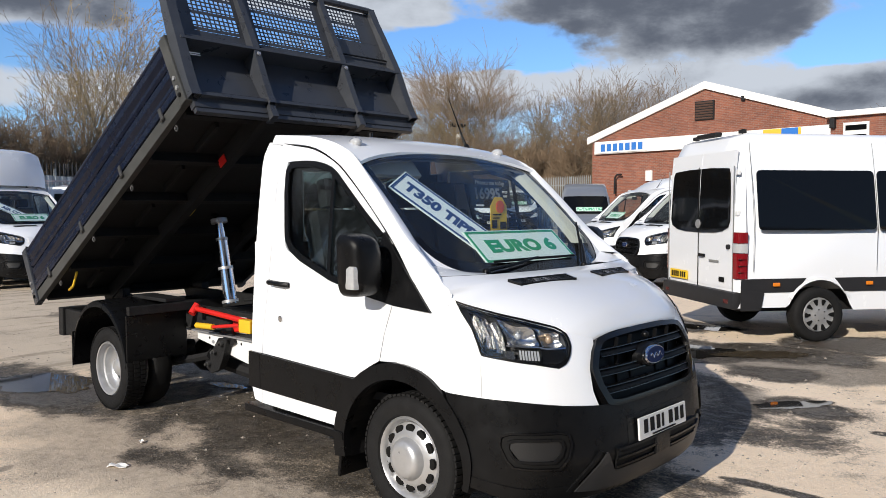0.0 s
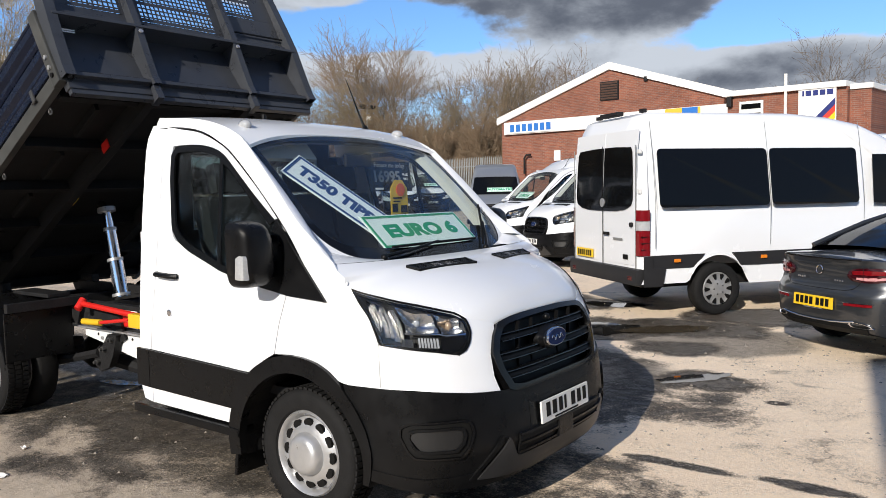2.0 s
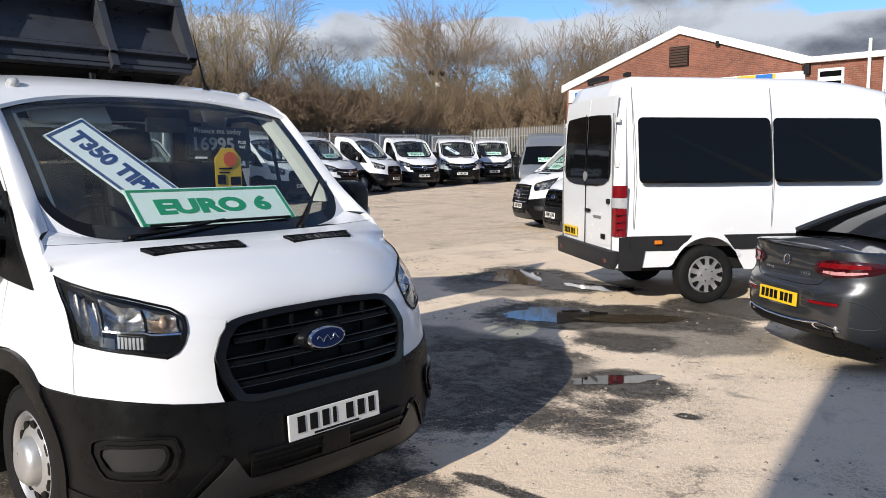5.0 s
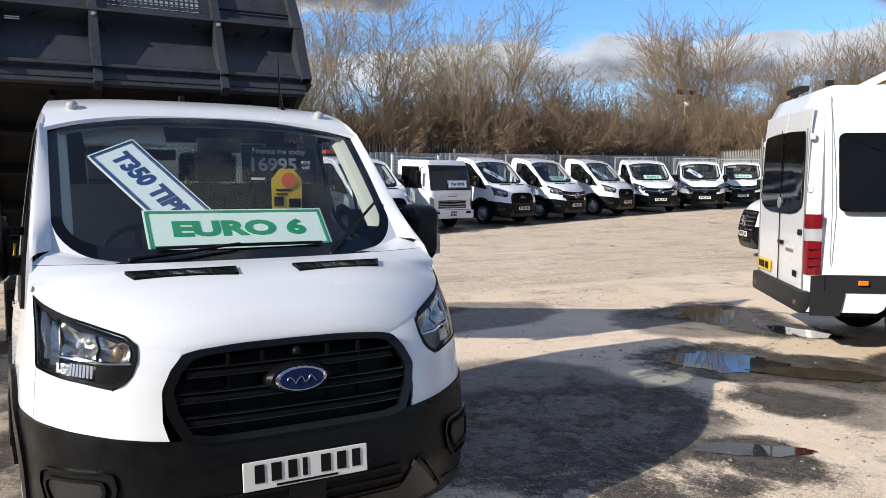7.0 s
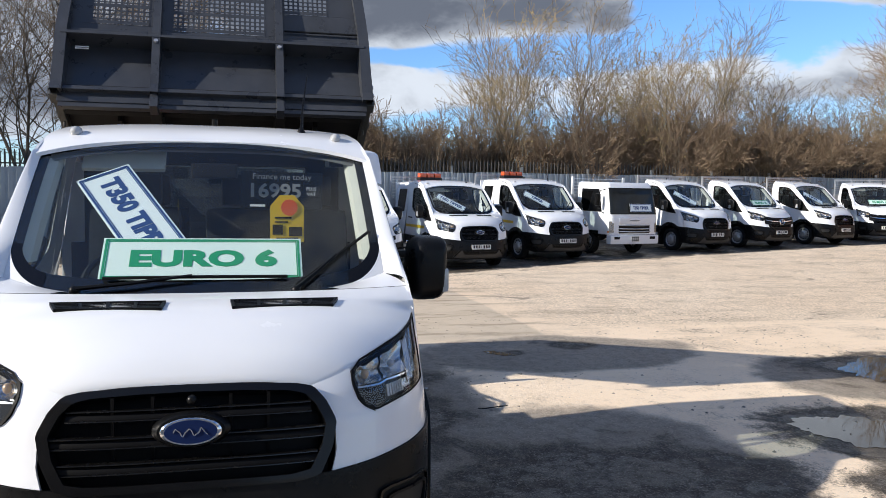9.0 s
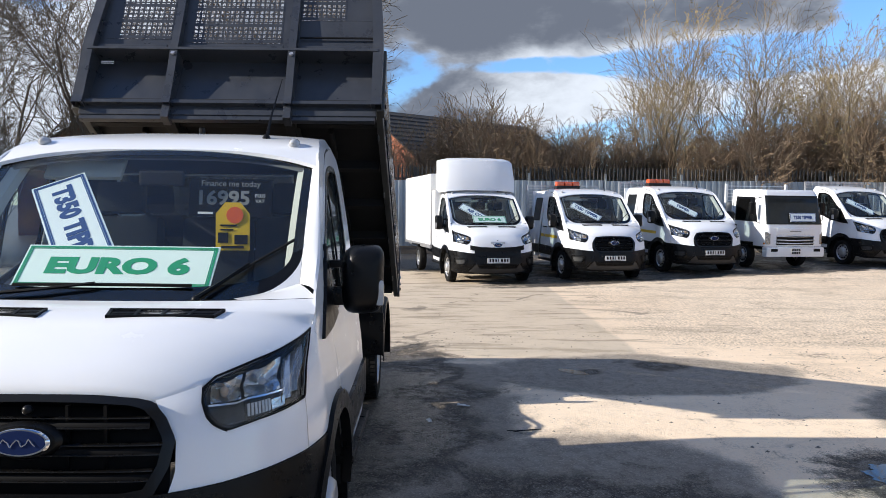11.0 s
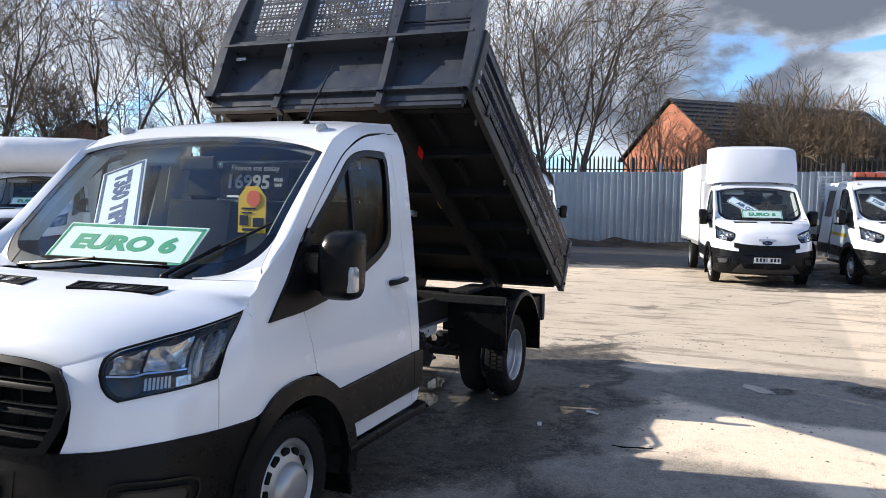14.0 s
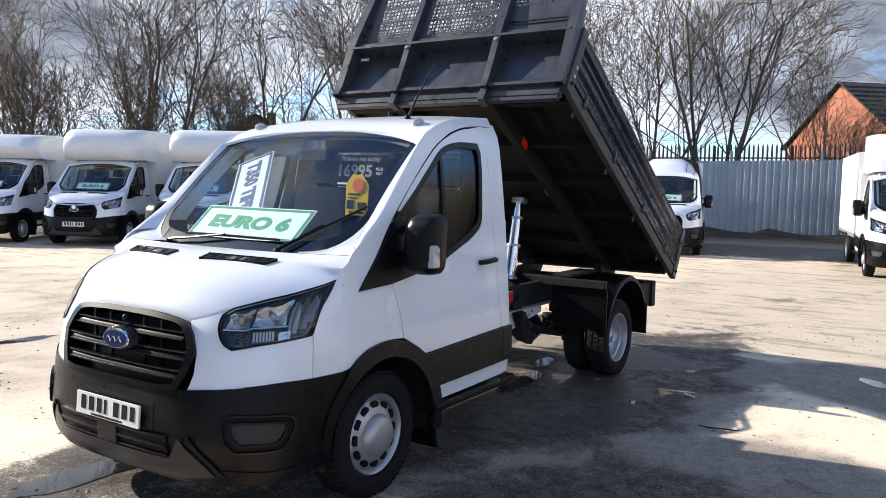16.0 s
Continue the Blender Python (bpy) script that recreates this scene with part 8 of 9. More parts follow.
    part("chassis", bx((-2, 0, 0.42), (5, 1.2, 0.14), 0.02), DARK_METAL, root)
    tagged(root, "white high-roof minibus with dark tinted windows", "minibus")


minibus()


# ---- car ----
def coupe():
    root = empty("car", pose(1.307, 4.561, 0, 0, 0, 54))
    # half outline in plan from the middle of the tail round the side to the nose
    plan = smooth_line([(0, 0, 0), (0.004, 0.2, 0), (0.02, 0.38, 0), (0.055, 0.51, 0), (0.115, 0.62, 0), (0.20, 0.70, 0), (0.31, 0.76, 0), (0.46, 0.80, 0), (0.68, 0.832, 0), (0.98, 0.85, 0), (1.5, 0.845, 0), (2.3, 0.84, 0), (3.0, 0.84, 0), (3.7, 0.835, 0), (4.2, 0.78, 0), (4.48, 0.64, 0), (4.6, 0.38, 0), (4.63, 0, 0)], 400)
    plan = [Vector(p) for p in plan]
    run = [0.0]
    for p, q in zip(plan, plan[1:]):
        run.append(run[-1] + (q - p).length)
    back = [(0.31, 0.07), (0.36, 0.025), (0.44, 0.004), (0.53, 0.0), (0.62, 0.0), (0.665, 0.012), (0.69, 0.045), (0.74, 0.062), (0.83, 0.070), (0.90, 0.062), (0.945, 0.052), (0.975, 0.042), (0.985, 0.065)]
    flank = [(0.22, 0.05), (0.30, 0.02), (0.40, 0.010), (0.52, 0.004), (0.62, 0.0), (0.68, 0.0), (0.73, 0.0), (0.78, 0.002), (0.84, 0.010), (0.89, 0.028), (0.925, 0.055), (0.95, 0.085), (0.965, 0.12)]

    def drop(x):
        return 0 if x < 2.9 else 0.36 * ((x - 2.9) / 1.73) ** 1.5

    def spot(u):
        k = min(len(run) - 2, max(0, sum(1 for r in run if r <= u) - 1))
        f = (u - run[k]) / max(1e-6, run[k + 1] - run[k])
        p = plan[k].lerp(plan[k + 1], f)
        d = (plan[min(len(plan) - 1, k + 2)] - plan[max(0, k - 1)]).normalized()
        w = min(1, max(0, (u - 0.45) / 0.65))
        return p, Vector((-d.y, d.x, 0)), w * w * (3 - 2 * w)

    def surf(u, z, out=0.0, side=1):
        p, nn, w = spot(u)
        prof = [(a[0] + (c[0] - a[0]) * w, a[1] + (c[1] - a[1]) * w) for a, c in zip(back, flank)]
        i = table([(q[0], q[1]) for q in prof], z)
        p = p + nn * (out - i)
        return Vector((p.x, p.y * side, z))

    def arch(x):
        for c in (0.97, 3.72):
            if abs(x - c) < 0.375:
                return 0.33 + math.sqrt(0.375 ** 2 - (x - c) ** 2)
        return 0

    us = [0.05 * i for i in range(8)] + [0.4 + 0.035 * i for i in range(46)] + [2.05 + 0.15 * i for i in range(9)] + [3.45 + 0.04 * i for i in range(26)] + [4.55, 4.7, 4.9, 5.1, run[-1]]
    us = [u for u in us if u <= run[-1]]
    rims = {}
    for s in (1, -1):
        rows = []
        for u in us:
            p, nn, w = spot(u)
            d = drop(p.x)
            prof = [(a[0] + (c[0] - a[0]) * w, a[1] + (c[1] - a[1]) * w) for a, c in zip(back, flank)]
            low = max(prof[0][0], min(0.86, arch(p.x)))
            row = []
            for z, i in prof:
                z2 = low + (z - prof[0][0]) * (prof[-1][0] - low) / (prof[-1][0] - prof[0][0])
                i2 = table(prof, z2)
                q = p - nn * i2
                row.append(Vector((q.x, s * max(0, q.y), z2 - d * (z2 - 0.2) / 0.75)))
            rows.append(row)
        rims[s] = [r[-1] for r in rows]
        part("body_side", grid(rows), CAR_GREY, root, "dark grey metallic body", True)
    deck = [[p.lerp(q, t) + Vector((0, 0, 0.05 * math.sin(math.pi * t) * min(1, p.x / 0.3))) for t in [k / 12 for k in range(13)]] for p, q in zip(rims[1], rims[-1])]
    part("deck", grid(deck), CAR_GREY, root, "dark grey boot deck and bonnet", True)
    cab = [(0.66, 1.02, 0.74), (0.9, 1.115, 0.70), (1.25, 1.24, 0.66), (1.65, 1.345, 0.62), (2.05, 1.39, 0.60), (2.45, 1.395, 0.60), (2.8, 1.345, 0.62), (3.15, 1.20, 0.68), (3.55, 0.96, 0.74)]
    tops = [[Vector((x, w * f, z + 0.03 * (1 - f * f))) for f in (-1, -0.85, -0.4, 0, 0.4, 0.85, 1)] for x, z, w in cab]
    part("rear_window", grid(tops[0:4]), DARK_GLASS, root, "dark sloping rear window", True)
    part("roof", grid(tops[3:7]), CAR_GREY, root, smooth=True)
    part("windscreen", grid(tops[6:]), DARK_GLASS, root, smooth=True)
    for s in (-1, 1):
        up = [r[0 if s < 0 else 6] for r in tops]
        lo = [Vector((p.x, s * 0.775, 0.94 - drop(p.x) * 0.9)) for p in up]
        part("side_window", grid([[a.lerp(c, t) for a, c in zip(lo, up)] for t in (0.0, 0.35, 0.7, 1.0)]), DARK_GLASS, root, "dark side window", True)
        # broad rear pillar in body colour
        part("rear_pillar", grid([[a.lerp(c, t) + Vector((0, s * 0.006, 0.002)) for a, c in zip(lo[:4], up[:4])] for t in (0.0, 0.4, 0.8, 1.0)]), CAR_GREY, root, smooth=True)
        part("roof_rail", tb([p + Vector((0, s * 0.004, 0)) for p in up], 0.026, 8), CAR_GREY, root, smooth=True)
        part("chrome_strip", tb([Vector((x, s * 0.785, 0.955)) for x in (1.3, 1.7, 2.3, 3.0)], 0.010, 6), CHROME, root)
        # teardrop tail lamp wrapped round the corner
        lamp = [(0.345, 0.815, 0.835), (0.36, 0.795, 0.862), (0.40, 0.778, 0.882), (0.47, 0.768, 0.896), (0.56, 0.766, 0.902), (0.66, 0.772, 0.903), (0.76, 0.784, 0.902), (0.86, 0.802, 0.898), (0.94, 0.824, 0.890), (0.99, 0.845, 0.880), (1.01, 0.86, 0.87)]
        tl = part("tail_lamp", grid([[surf(u, a + (c - a) * t, 0.006 + 0.012 * math.sin(math.pi * t), s) for u, a, c in lamp] for t in (0, 0.15, 0.35, 0.5, 0.65, 0.85, 1)]), DEEP_RED, root, "dark red teardrop tail lamp", True)
        bar = [(0.41, 0.838, 0.868), (0.5, 0.838, 0.876), (0.6, 0.84, 0.880), (0.72, 0.844, 0.880), (0.84, 0.850, 0.876)]
        part("light_bar", thick(grid([[surf(u, a + (c - a) * t, 0.022, s) for u, a, c in bar] for t in (0, 0.5, 1)]), 0.004), RED_LENS, tl, "bright red light bar")
        strip = [(0.45, 0.794, 0.812), (0.54, 0.786, 0.814), (0.64, 0.790, 0.818), (0.74, 0.802, 0.822), (0.82, 0.814, 0.826)]
        part("reverse_lamp", thick(grid([[surf(u, a + (c - a) * t, 0.017, s) for u, a, c in strip] for t in (0, 0.5, 1)]), 0.004), PINK_LENS, tl, "pale pink reversing strip")
        part("lamp_split", tb([surf(0.52, z, 0.021, s) for z in (0.77, 0.81, 0.86, 0.90)], 0.0025, 5), INK, tl)
        part("reflector", thick(grid([[surf(u, z, 0.006, s) for u in (0.36, 0.42, 0.5, 0.57, 0.62)] for z in (0.548, 0.572)]), 0.006), RED_LENS, root, "slim red bumper reflector")
        part("reflector_trim", tb([surf(u, 0.577, 0.006, s) for u in (0.34, 0.42, 0.5, 0.57, 0.63)], 0.004, 5), CHROME, root)
        # crease at the bumper's corner
        part("bumper_crease", tb([surf(u, z, -0.002, s) for u, z in ((0.70, 0.60), (0.78, 0.585), (0.86, 0.54), (0.92, 0.47), (0.945, 0.41), (0.90, 0.385), (0.80, 0.38), (0.70, 0.39))], 0.007, 6), CAR_GREY, root, smooth=True)
        # shaped exhaust trim
        hull = [(0.40, 0.375), (0.41, 0.398), (0.45, 0.404), (0.55, 0.392), (0.62, 0.37), (0.645, 0.348), (0.60, 0.342), (0.47, 0.344), (0.42, 0.354)]
        cen = (sum(p[0] for p in hull) / len(hull), sum(p[1] for p in hull) / len(hull))
        rings = []
        for k, out in ((1.0, -0.02), (1.0, 0.014), (0.92, 0.022), (0.78, 0.018), (0.74, -0.01)):
            rings.append([surf(cen[0] + (u - cen[0]) * k, cen[1] + (z - cen[1]) * k, out, s) for u, z in hull + hull[:1]])
        ex = part("exhaust", grid(rings), CHROME, root, "shaped chrome exhaust trim", True)
        hole = bmesh.new()
        hole.faces.new([hole.verts.new(p) for p in rings[-1][:-1]])
        part("exhaust_hole", hole, INK, ex)
        part("parking_sensor", capped(bmesh.new(), [(0.010, 0), (0.010, 0.004)], 10, pose(*surf(0.72, 0.47, 0.0, s), 0, -90, -s * 60)), TRIM_GREY, root)
        for x in (0.97, 3.72):
            wheel(root, x, s * 0.735, s, 0.33, 0.22, 0.235, "trim")
            rows = []
            for i in range(15):
                a = radians(-5 + 190 * i / 14)
                rows.append([(x + 0.378 * math.cos(a), s * yy, 0.33 + 0.378 * math.sin(a)) for yy in (0.835, 0.815, 0.5)])
            part("wheel_arch", grid(rows), INK, root)
        # boot lid shut line down to the bumper
        part("lid_seam", tb([surf(u, z, 0.001, s) for u, z in ((0.0, 0.678), (0.2, 0.678), (0.34, 0.682), (0.42, 0.70), (0.47, 0.74), (0.49, 0.768))], 0.003, 5), INK, root)
        part("crease", tb([surf(u, 0.915, -0.001, s) for u in (0.0, 0.2, 0.34, 0.5, 0.62)], 0.004, 5), CAR_GREY, root, smooth=True)
        for k in range(4):
            part("badge_bar", bx(surf(0.20 + 0.03 * k, 0.765, 0.002, s), (0.004, 0.018, 0.016)), CHROME, root)
    part("spoiler_lip", thick(grid([[surf(u, z, o - 0.002, s) for s, u in ((-1, 0.50), (-1, 0.4), (-1, 0.2), (1, 0.0), (1, 0.2), (1, 0.4), (1, 0.50))] for z, o in ((0.962, 0.004), (0.975, 0.008), (0.984, 0.004))]), 0.004), GLOSS_BLACK, root, "thin dark spoiler lip", True)
    part("diffuser", thick(grid([[surf(u, 0.37, d, s) + Vector((0, 0, dz)) for s, u in ((-1, 0.58), (-1, 0.4), (-1, 0.2), (1, 0.0), (1, 0.2), (1, 0.4), (1, 0.58))] for d, dz in ((0.006, 0.0), (0.004, -0.04), (-0.05, -0.09))]), 0.01), INK, root, "dark lower diffuser")
    part("diffuser_strip", tb([surf(u, z, 0.012, s) for s, u, z in ((-1, 0.46, 0.402), (-1, 0.36, 0.39), (-1, 0.2, 0.376), (1, 0.0, 0.372), (1, 0.2, 0.376), (1, 0.36, 0.39), (1, 0.46, 0.402))], 0.008, 6), CHROME, root, "chrome diffuser line", True)
    pl = part("number_plate", bx((-0.012, 0, 0.548), (0.016, 0.50, 0.112), 0.003, pose(0, 0, 0, 0, 3)), YELLOW, root, "yellow number plate with black bars")
    for k in range(7):
        part("plate_bar", bx((-0.0235, 0.195 - k * 0.060 - (0.025 if k > 3 else 0), 0.551), (0.003, 0.042, 0.072), 0, pose(0, 0, 0, 0, 3)), INK, pl)
    part("plate_lamp", bx((-0.006, 0, 0.482), (0.02, 0.24, 0.012), 0.004), CHROME, root)
    part("round_emblem", lathe(bmesh.new(), [(0.040, 0), (0.046, 0.006), (0.040, 0.010), (0.036, 0.004)], 20, pose(0.066, 0, 0.851, 0, -85)), CHROME, root, "chrome ring emblem")
    part("floor", bx((2.4, 0, 0.27), (4.0, 1.3, 0.10), 0.02), INK, root)
    tagged(root, "dark grey metallic coupe car with yellow rear plate", "car")


coupe()


# ---- vans parked round the yard, with the same kind of cab ----
def load_body(root, body, rear=-1.5, length=3.4, wheelbase=3.59, top=2.62, beacon=False, crew=False):
    W = WHITE
    for s in (1, -1):
        wheel(root, -wheelbase, s * 0.90, s, style="steel" if body == "van" else "dual")
    if crew:
        # second row of the cab
        for s in (1, -1):
            rows = [[(x, s * y, z) for x in (-1.46, -2.3)] for y, z in ((1.02, 0.45), (1.03, 0.8), (0.995, 1.05), (0.96, 1.35), (0.92, 1.65), (0.86, 2.0), (0.80, 2.14))]
            part("crew_side", grid(rows), W, root, smooth=True)
            w = [[(x, s * (y + 0.004), z) for x in (-1.6, -2.12)] for y, z in ((0.965, 1.37), (0.92, 1.65), (0.868, 1.97))]
            part("crew_window", grid(w), DARK_GLASS, root)
            t = [[(x, s * 1.045, z) for x in (-1.46, -2.3)] for z in (0.55, 0.77)]
            part("crew_trim", thick(grid(t), 0.01), PLASTIC, root)
        part("crew_roof", grid([[(x, y, 2.21 - 0.07 * (abs(y) / 0.8) ** 3) for y in (-0.8, -0.6, -0.3, 0, 0.3, 0.6, 0.8)] for x in (-1.46, -2.3)]), W, root, smooth=True)
        part("crew_back", bx((-2.3, 0, 1.3), (0.03, 1.85, 1.7)), W, root)
        rear = -2.35
    if beacon:
        be = part("light_bar", bx((-1.9, -0.1, 2.25), (0.24, 0.66, 0.08), 0.015), DARK_METAL, root)
        for y in (-0.32, -0.1, 0.12):
            part("beacon", bx((-1.9, y, 2.34), (0.2, 0.2, 0.13), 0.04), BEACON, be, "red amber beacon", True)
        for s in (1, -1):
            part("yellow_stripe", ruled([(1.50, 0.96), (2.68, 0.98)], [(1.49, 1.03), (2.69, 1.05)], 12, 3, s, 0.004, 0.004), YELLOW_PAINT, root)
    if body == "tipper":
        part("chassis", bx((-wheelbase / 2 - 0.6, 0, 0.55), (wheelbase + 0.8, 0.86, 0.18), 0.02), DARK_METAL, root)
        part("bed", bx((rear - 0.1 - length / 2, 0, 0.86), (length, 2.05, 0.14), 0.01), DARK_METAL, root)
        for s in (1, -1):
            part("drop_side", bx((rear - 0.1 - length / 2, s * 1.03, 1.13), (length, 0.04, 0.42), 0.01), STEEL, root, "grey drop side")
            part("mudguard", bx((-wheelbase, s * 0.92, 0.76), (0.95, 0.34, 0.06), 0.02), PLASTIC, root)
        hb = part("headboard", bx((rear - 0.14, 0, 1.30), (0.06, 2.06, 0.85), 0.01), STEEL, root)
        for y in (-1.0, -0.35, 0.35, 1.0):
            part("upright", bx((rear - 0.12, y, 1.8), (0.05, 0.05, 1.0), 0.008), STEEL, hb)
        part("top_rail", bx((rear - 0.12, 0, 2.3), (0.05, 2.05, 0.05), 0.008), STEEL, hb)
        for k in range(6):
            part("guard_bar", bx((rear - 0.12, 0, 1.78 + k * 0.09), (0.015, 2.0, 0.02)), STEEL, hb)
    elif body == "box":
        part("chassis", bx((-wheelbase / 2 - 0.8, 0, 0.55), (wheelbase + 1.2, 0.86, 0.18), 0.02), DARK_METAL, root)
        part("box_body", bx((rear - 0.25 - length / 2, 0, (0.78 + top) / 2), (length, 2.06, top - 0.78), 0.05), WHITE_OLD, root, "white insulated box body", True)
        for s in (1, -1):
            part("side_rail", bx((rear - 0.25 - length / 2, s * 1.0, 0.74), (length, 0.06, 0.1), 0.01), STEEL, root)
            part("mudguard", bx((-wheelbase, s * 0.92, 0.72), (0.95, 0.34, 0.05), 0.01), PLASTIC, root)
            part("side_locker", bx((rear + 0.0, s * 0.82, 1.5), (0.34, 0.36, 1.4), 0.03), WHITE_OLD, root)
        vent = part("fridge_unit", bx((rear - 0.1, 0.0, 2.42), (0.36, 1.7, 0.5), 0.04), WHITE_OLD, root, "grey louvred cooling unit")
        for k in range(7):
            part("louvre", bx((rear + 0.085, -0.55, 2.24 + k * 0.06), (0.02, 0.5, 0.02)), PALISADE, vent)
        t = bmesh.new()
        rows = []
        for x, z1 in ((-1.42, 3.0), (-1.1, 3.0), (-0.92, 2.93), (-0.72, 2.55), (-0.66, 2.18)):
            rows.append([Vector((x - 0.12 * abs(f) ** 4, f * 0.92, z1 - 0.06 * abs(f) ** 6)) for f in (-1, -0.95, -0.8, -0.4, 0, 0.4, 0.8, 0.95, 1)])
        grid(rows, t)
        for k in (0, 8):
            grid([[r[k] for r in rows], [Vector((r[k].x, r[k].y, 2.13)) for r in rows]], t)
        part("wind_deflector", t, WHITE, root, "tall white wind deflector", True)
    elif body == "luton":
        part("chassis", bx((-wheelbase / 2 - 0.8, 0, 0.55), (wheelbase + 1.6, 0.86, 0.18), 0.02), DARK_METAL, root)
        w = 1.06
        part("box_body", bx((rear - 0.04 - length / 2, 0, (0.62 + top) / 2), (length, 2 * w, top - 0.62), 0.05), WHITE_OLD, root, "white box body", True)
        for s in (1, -1):
            part("side_rail", bx((rear - 0.04 - length / 2, s * (w - 0.01), 0.66), (length, 0.05, 0.1), 0.01), STEEL, root)
            part("mudguard", bx((-wheelbase, s * 0.92, 0.70), (0.95, 0.34, 0.05), 0.01), PLASTIC, root)
        t = bmesh.new()
        rows = []
        ring = []
        for k in range(9):
            a = radians(k * 11.25)
            ring.append((math.sin(a), math.cos(a)))
        # rounded nose in side view, from under the pod over to the top
        prof = [(-0.86, 2.14), (-0.62, 2.17), (-0.48, 2.28), (-0.42, 2.45), (-0.46, top - 0.32), (-0.60, top - 0.14), (-0.86, top - 0.03), (-1.2, top), (rear - 0.06, top)]
        for x, z in prof:
            row = []
            for f in (-1, -0.985, -0.94, -0.85, -0.6, 0, 0.6, 0.85, 0.94, 0.985, 1):
                e = max(0, abs(f) - 0.7) / 0.3
                row.append(Vector((x - 0.26 * e ** 3 * max(0, (x + 1.3) / 0.9), f * w, z - (0.07 * e ** 4 if z > 2.5 else 0))))
            rows.append(row)
        grid(rows, t)
        for k in (0, 10):
            t.faces.new([t.verts.new(r[k]) for r in rows] + [t.verts.new((rear - 0.06, rows[0][k].y, 2.14))])
        grid([[(rear - 0.06, -w, 2.14), (rear - 0.06, w, 2.14)], [(-0.86, -w, 2.14), (-0.86, w, 2.14)]], t)
        part("over_cab_pod", t, WHITE_OLD, root, "rounded white pod over the cab", True)
    elif body == "van":
        end = -wheelbase - 1.1
        sec = [(1.0, 0.45), (1.03, 0.7), (1.02, 0.9), (0.985, 1.2), (0.94, 1.6), (0.89, 2.0), (0.84, top - 0.22), (0.76, top - 0.07), (0.55, top - 0.01), (0.0, top)]
        full = [(-y, z) for y, z in sec[:-1]] + [(y, z) for y, z in sec[::-1]]
        part("panel_body", grid([[(x, y, z) for y, z in full] for x in (-1.46, -2.2, -3.0, end + 0.05, end)]), W, root, "white panelled load body", True)
        part("rear_end", bx((end, 0, (0.5 + top) / 2), (0.03, 1.8, top - 0.55), 0.01), W, root)
        cap = []
        for x, z in ((-0.66, 2.09), (-0.8, 2.16), (-1.0, 2.16 + (top - 2.16) * 0.55), (-1.25, 2.16 + (top - 2.16) * 0.85), (-1.46, top)):
            cap.append([(x - 0.06 * abs(f) ** 4, 0.80 * f, z - (z - 2.05) * abs(f) ** 5) for f in (-1, -0.93, -0.8, -0.5, 0, 0.5, 0.8, 0.93, 1)])
        part("high_roof", grid(cap), W, root, "white raised roof", True)
        for s in (1, -1):
            part("side_trim", bx((-2.4, s * 1.035, 0.66), (1.6, 0.03, 0.2), 0.01), PLASTIC, root)


def parked(name, m, label, category, group, **kw):
    v = copy_thing(truck, m)
    v.name = name
    load_body(v, **kw)
    tagged(v, label, category, group)
    return v


def nose_slot(v):
    """White nose over one wide dark slot, in place of the deep grille."""
    def band(nm, u1, z0, z1, out, mat, par, label=""):
        return part(nm, slab(lambda i, j, o: cab_out(abs(j / 12 - 1) * u1, z0 + (z1 - z0) * i / 5 + 0.05 * (abs(j / 12 - 1)) ** 2 * (i == 0 or nm != "nose_panel"), o, 1 if j >= 12 else -1), 6, 25, out, 0.02), mat, par, label, True)
    panel = band("nose_panel", 0.315, 0.83, 1.062, 0.034, WHITE, v, "white nose panel")
    band("grille_slot", 0.37, 0.74, 0.84, 0.038, INK, panel, "wide dark grille slot")
    band("chin_panel", 0.30, 0.63, 0.735, 0.040, PLASTIC, panel)
    part("badge_bar", bx((0.925, 0, 0.955), (0.02, 0.34, 0.05), 0.01, pose(0, 0, 0, 0, -14)), STEEL, panel, "plain silver badge bar")


def chrome_nose(v):
    """Bright strip and lozenge badge across the grille."""
    strip = part("chrome_strip", slab(lambda i, j, o: cab_out(abs(j / 12 - 1) * 0.34, 0.985 + 0.022 * i + 0.03 * abs(j / 12 - 1), o, 1 if j >= 12 else -1), 2, 25, 0.036, 0.02), CHROME, v, "chrome grille strip", True)
    part("lozenge_badge", bx((0.95, 0, 0.965), (0.03, 0.09, 0.09), 0.01, pose(0, 0, 0, 45)), CHROME, strip)


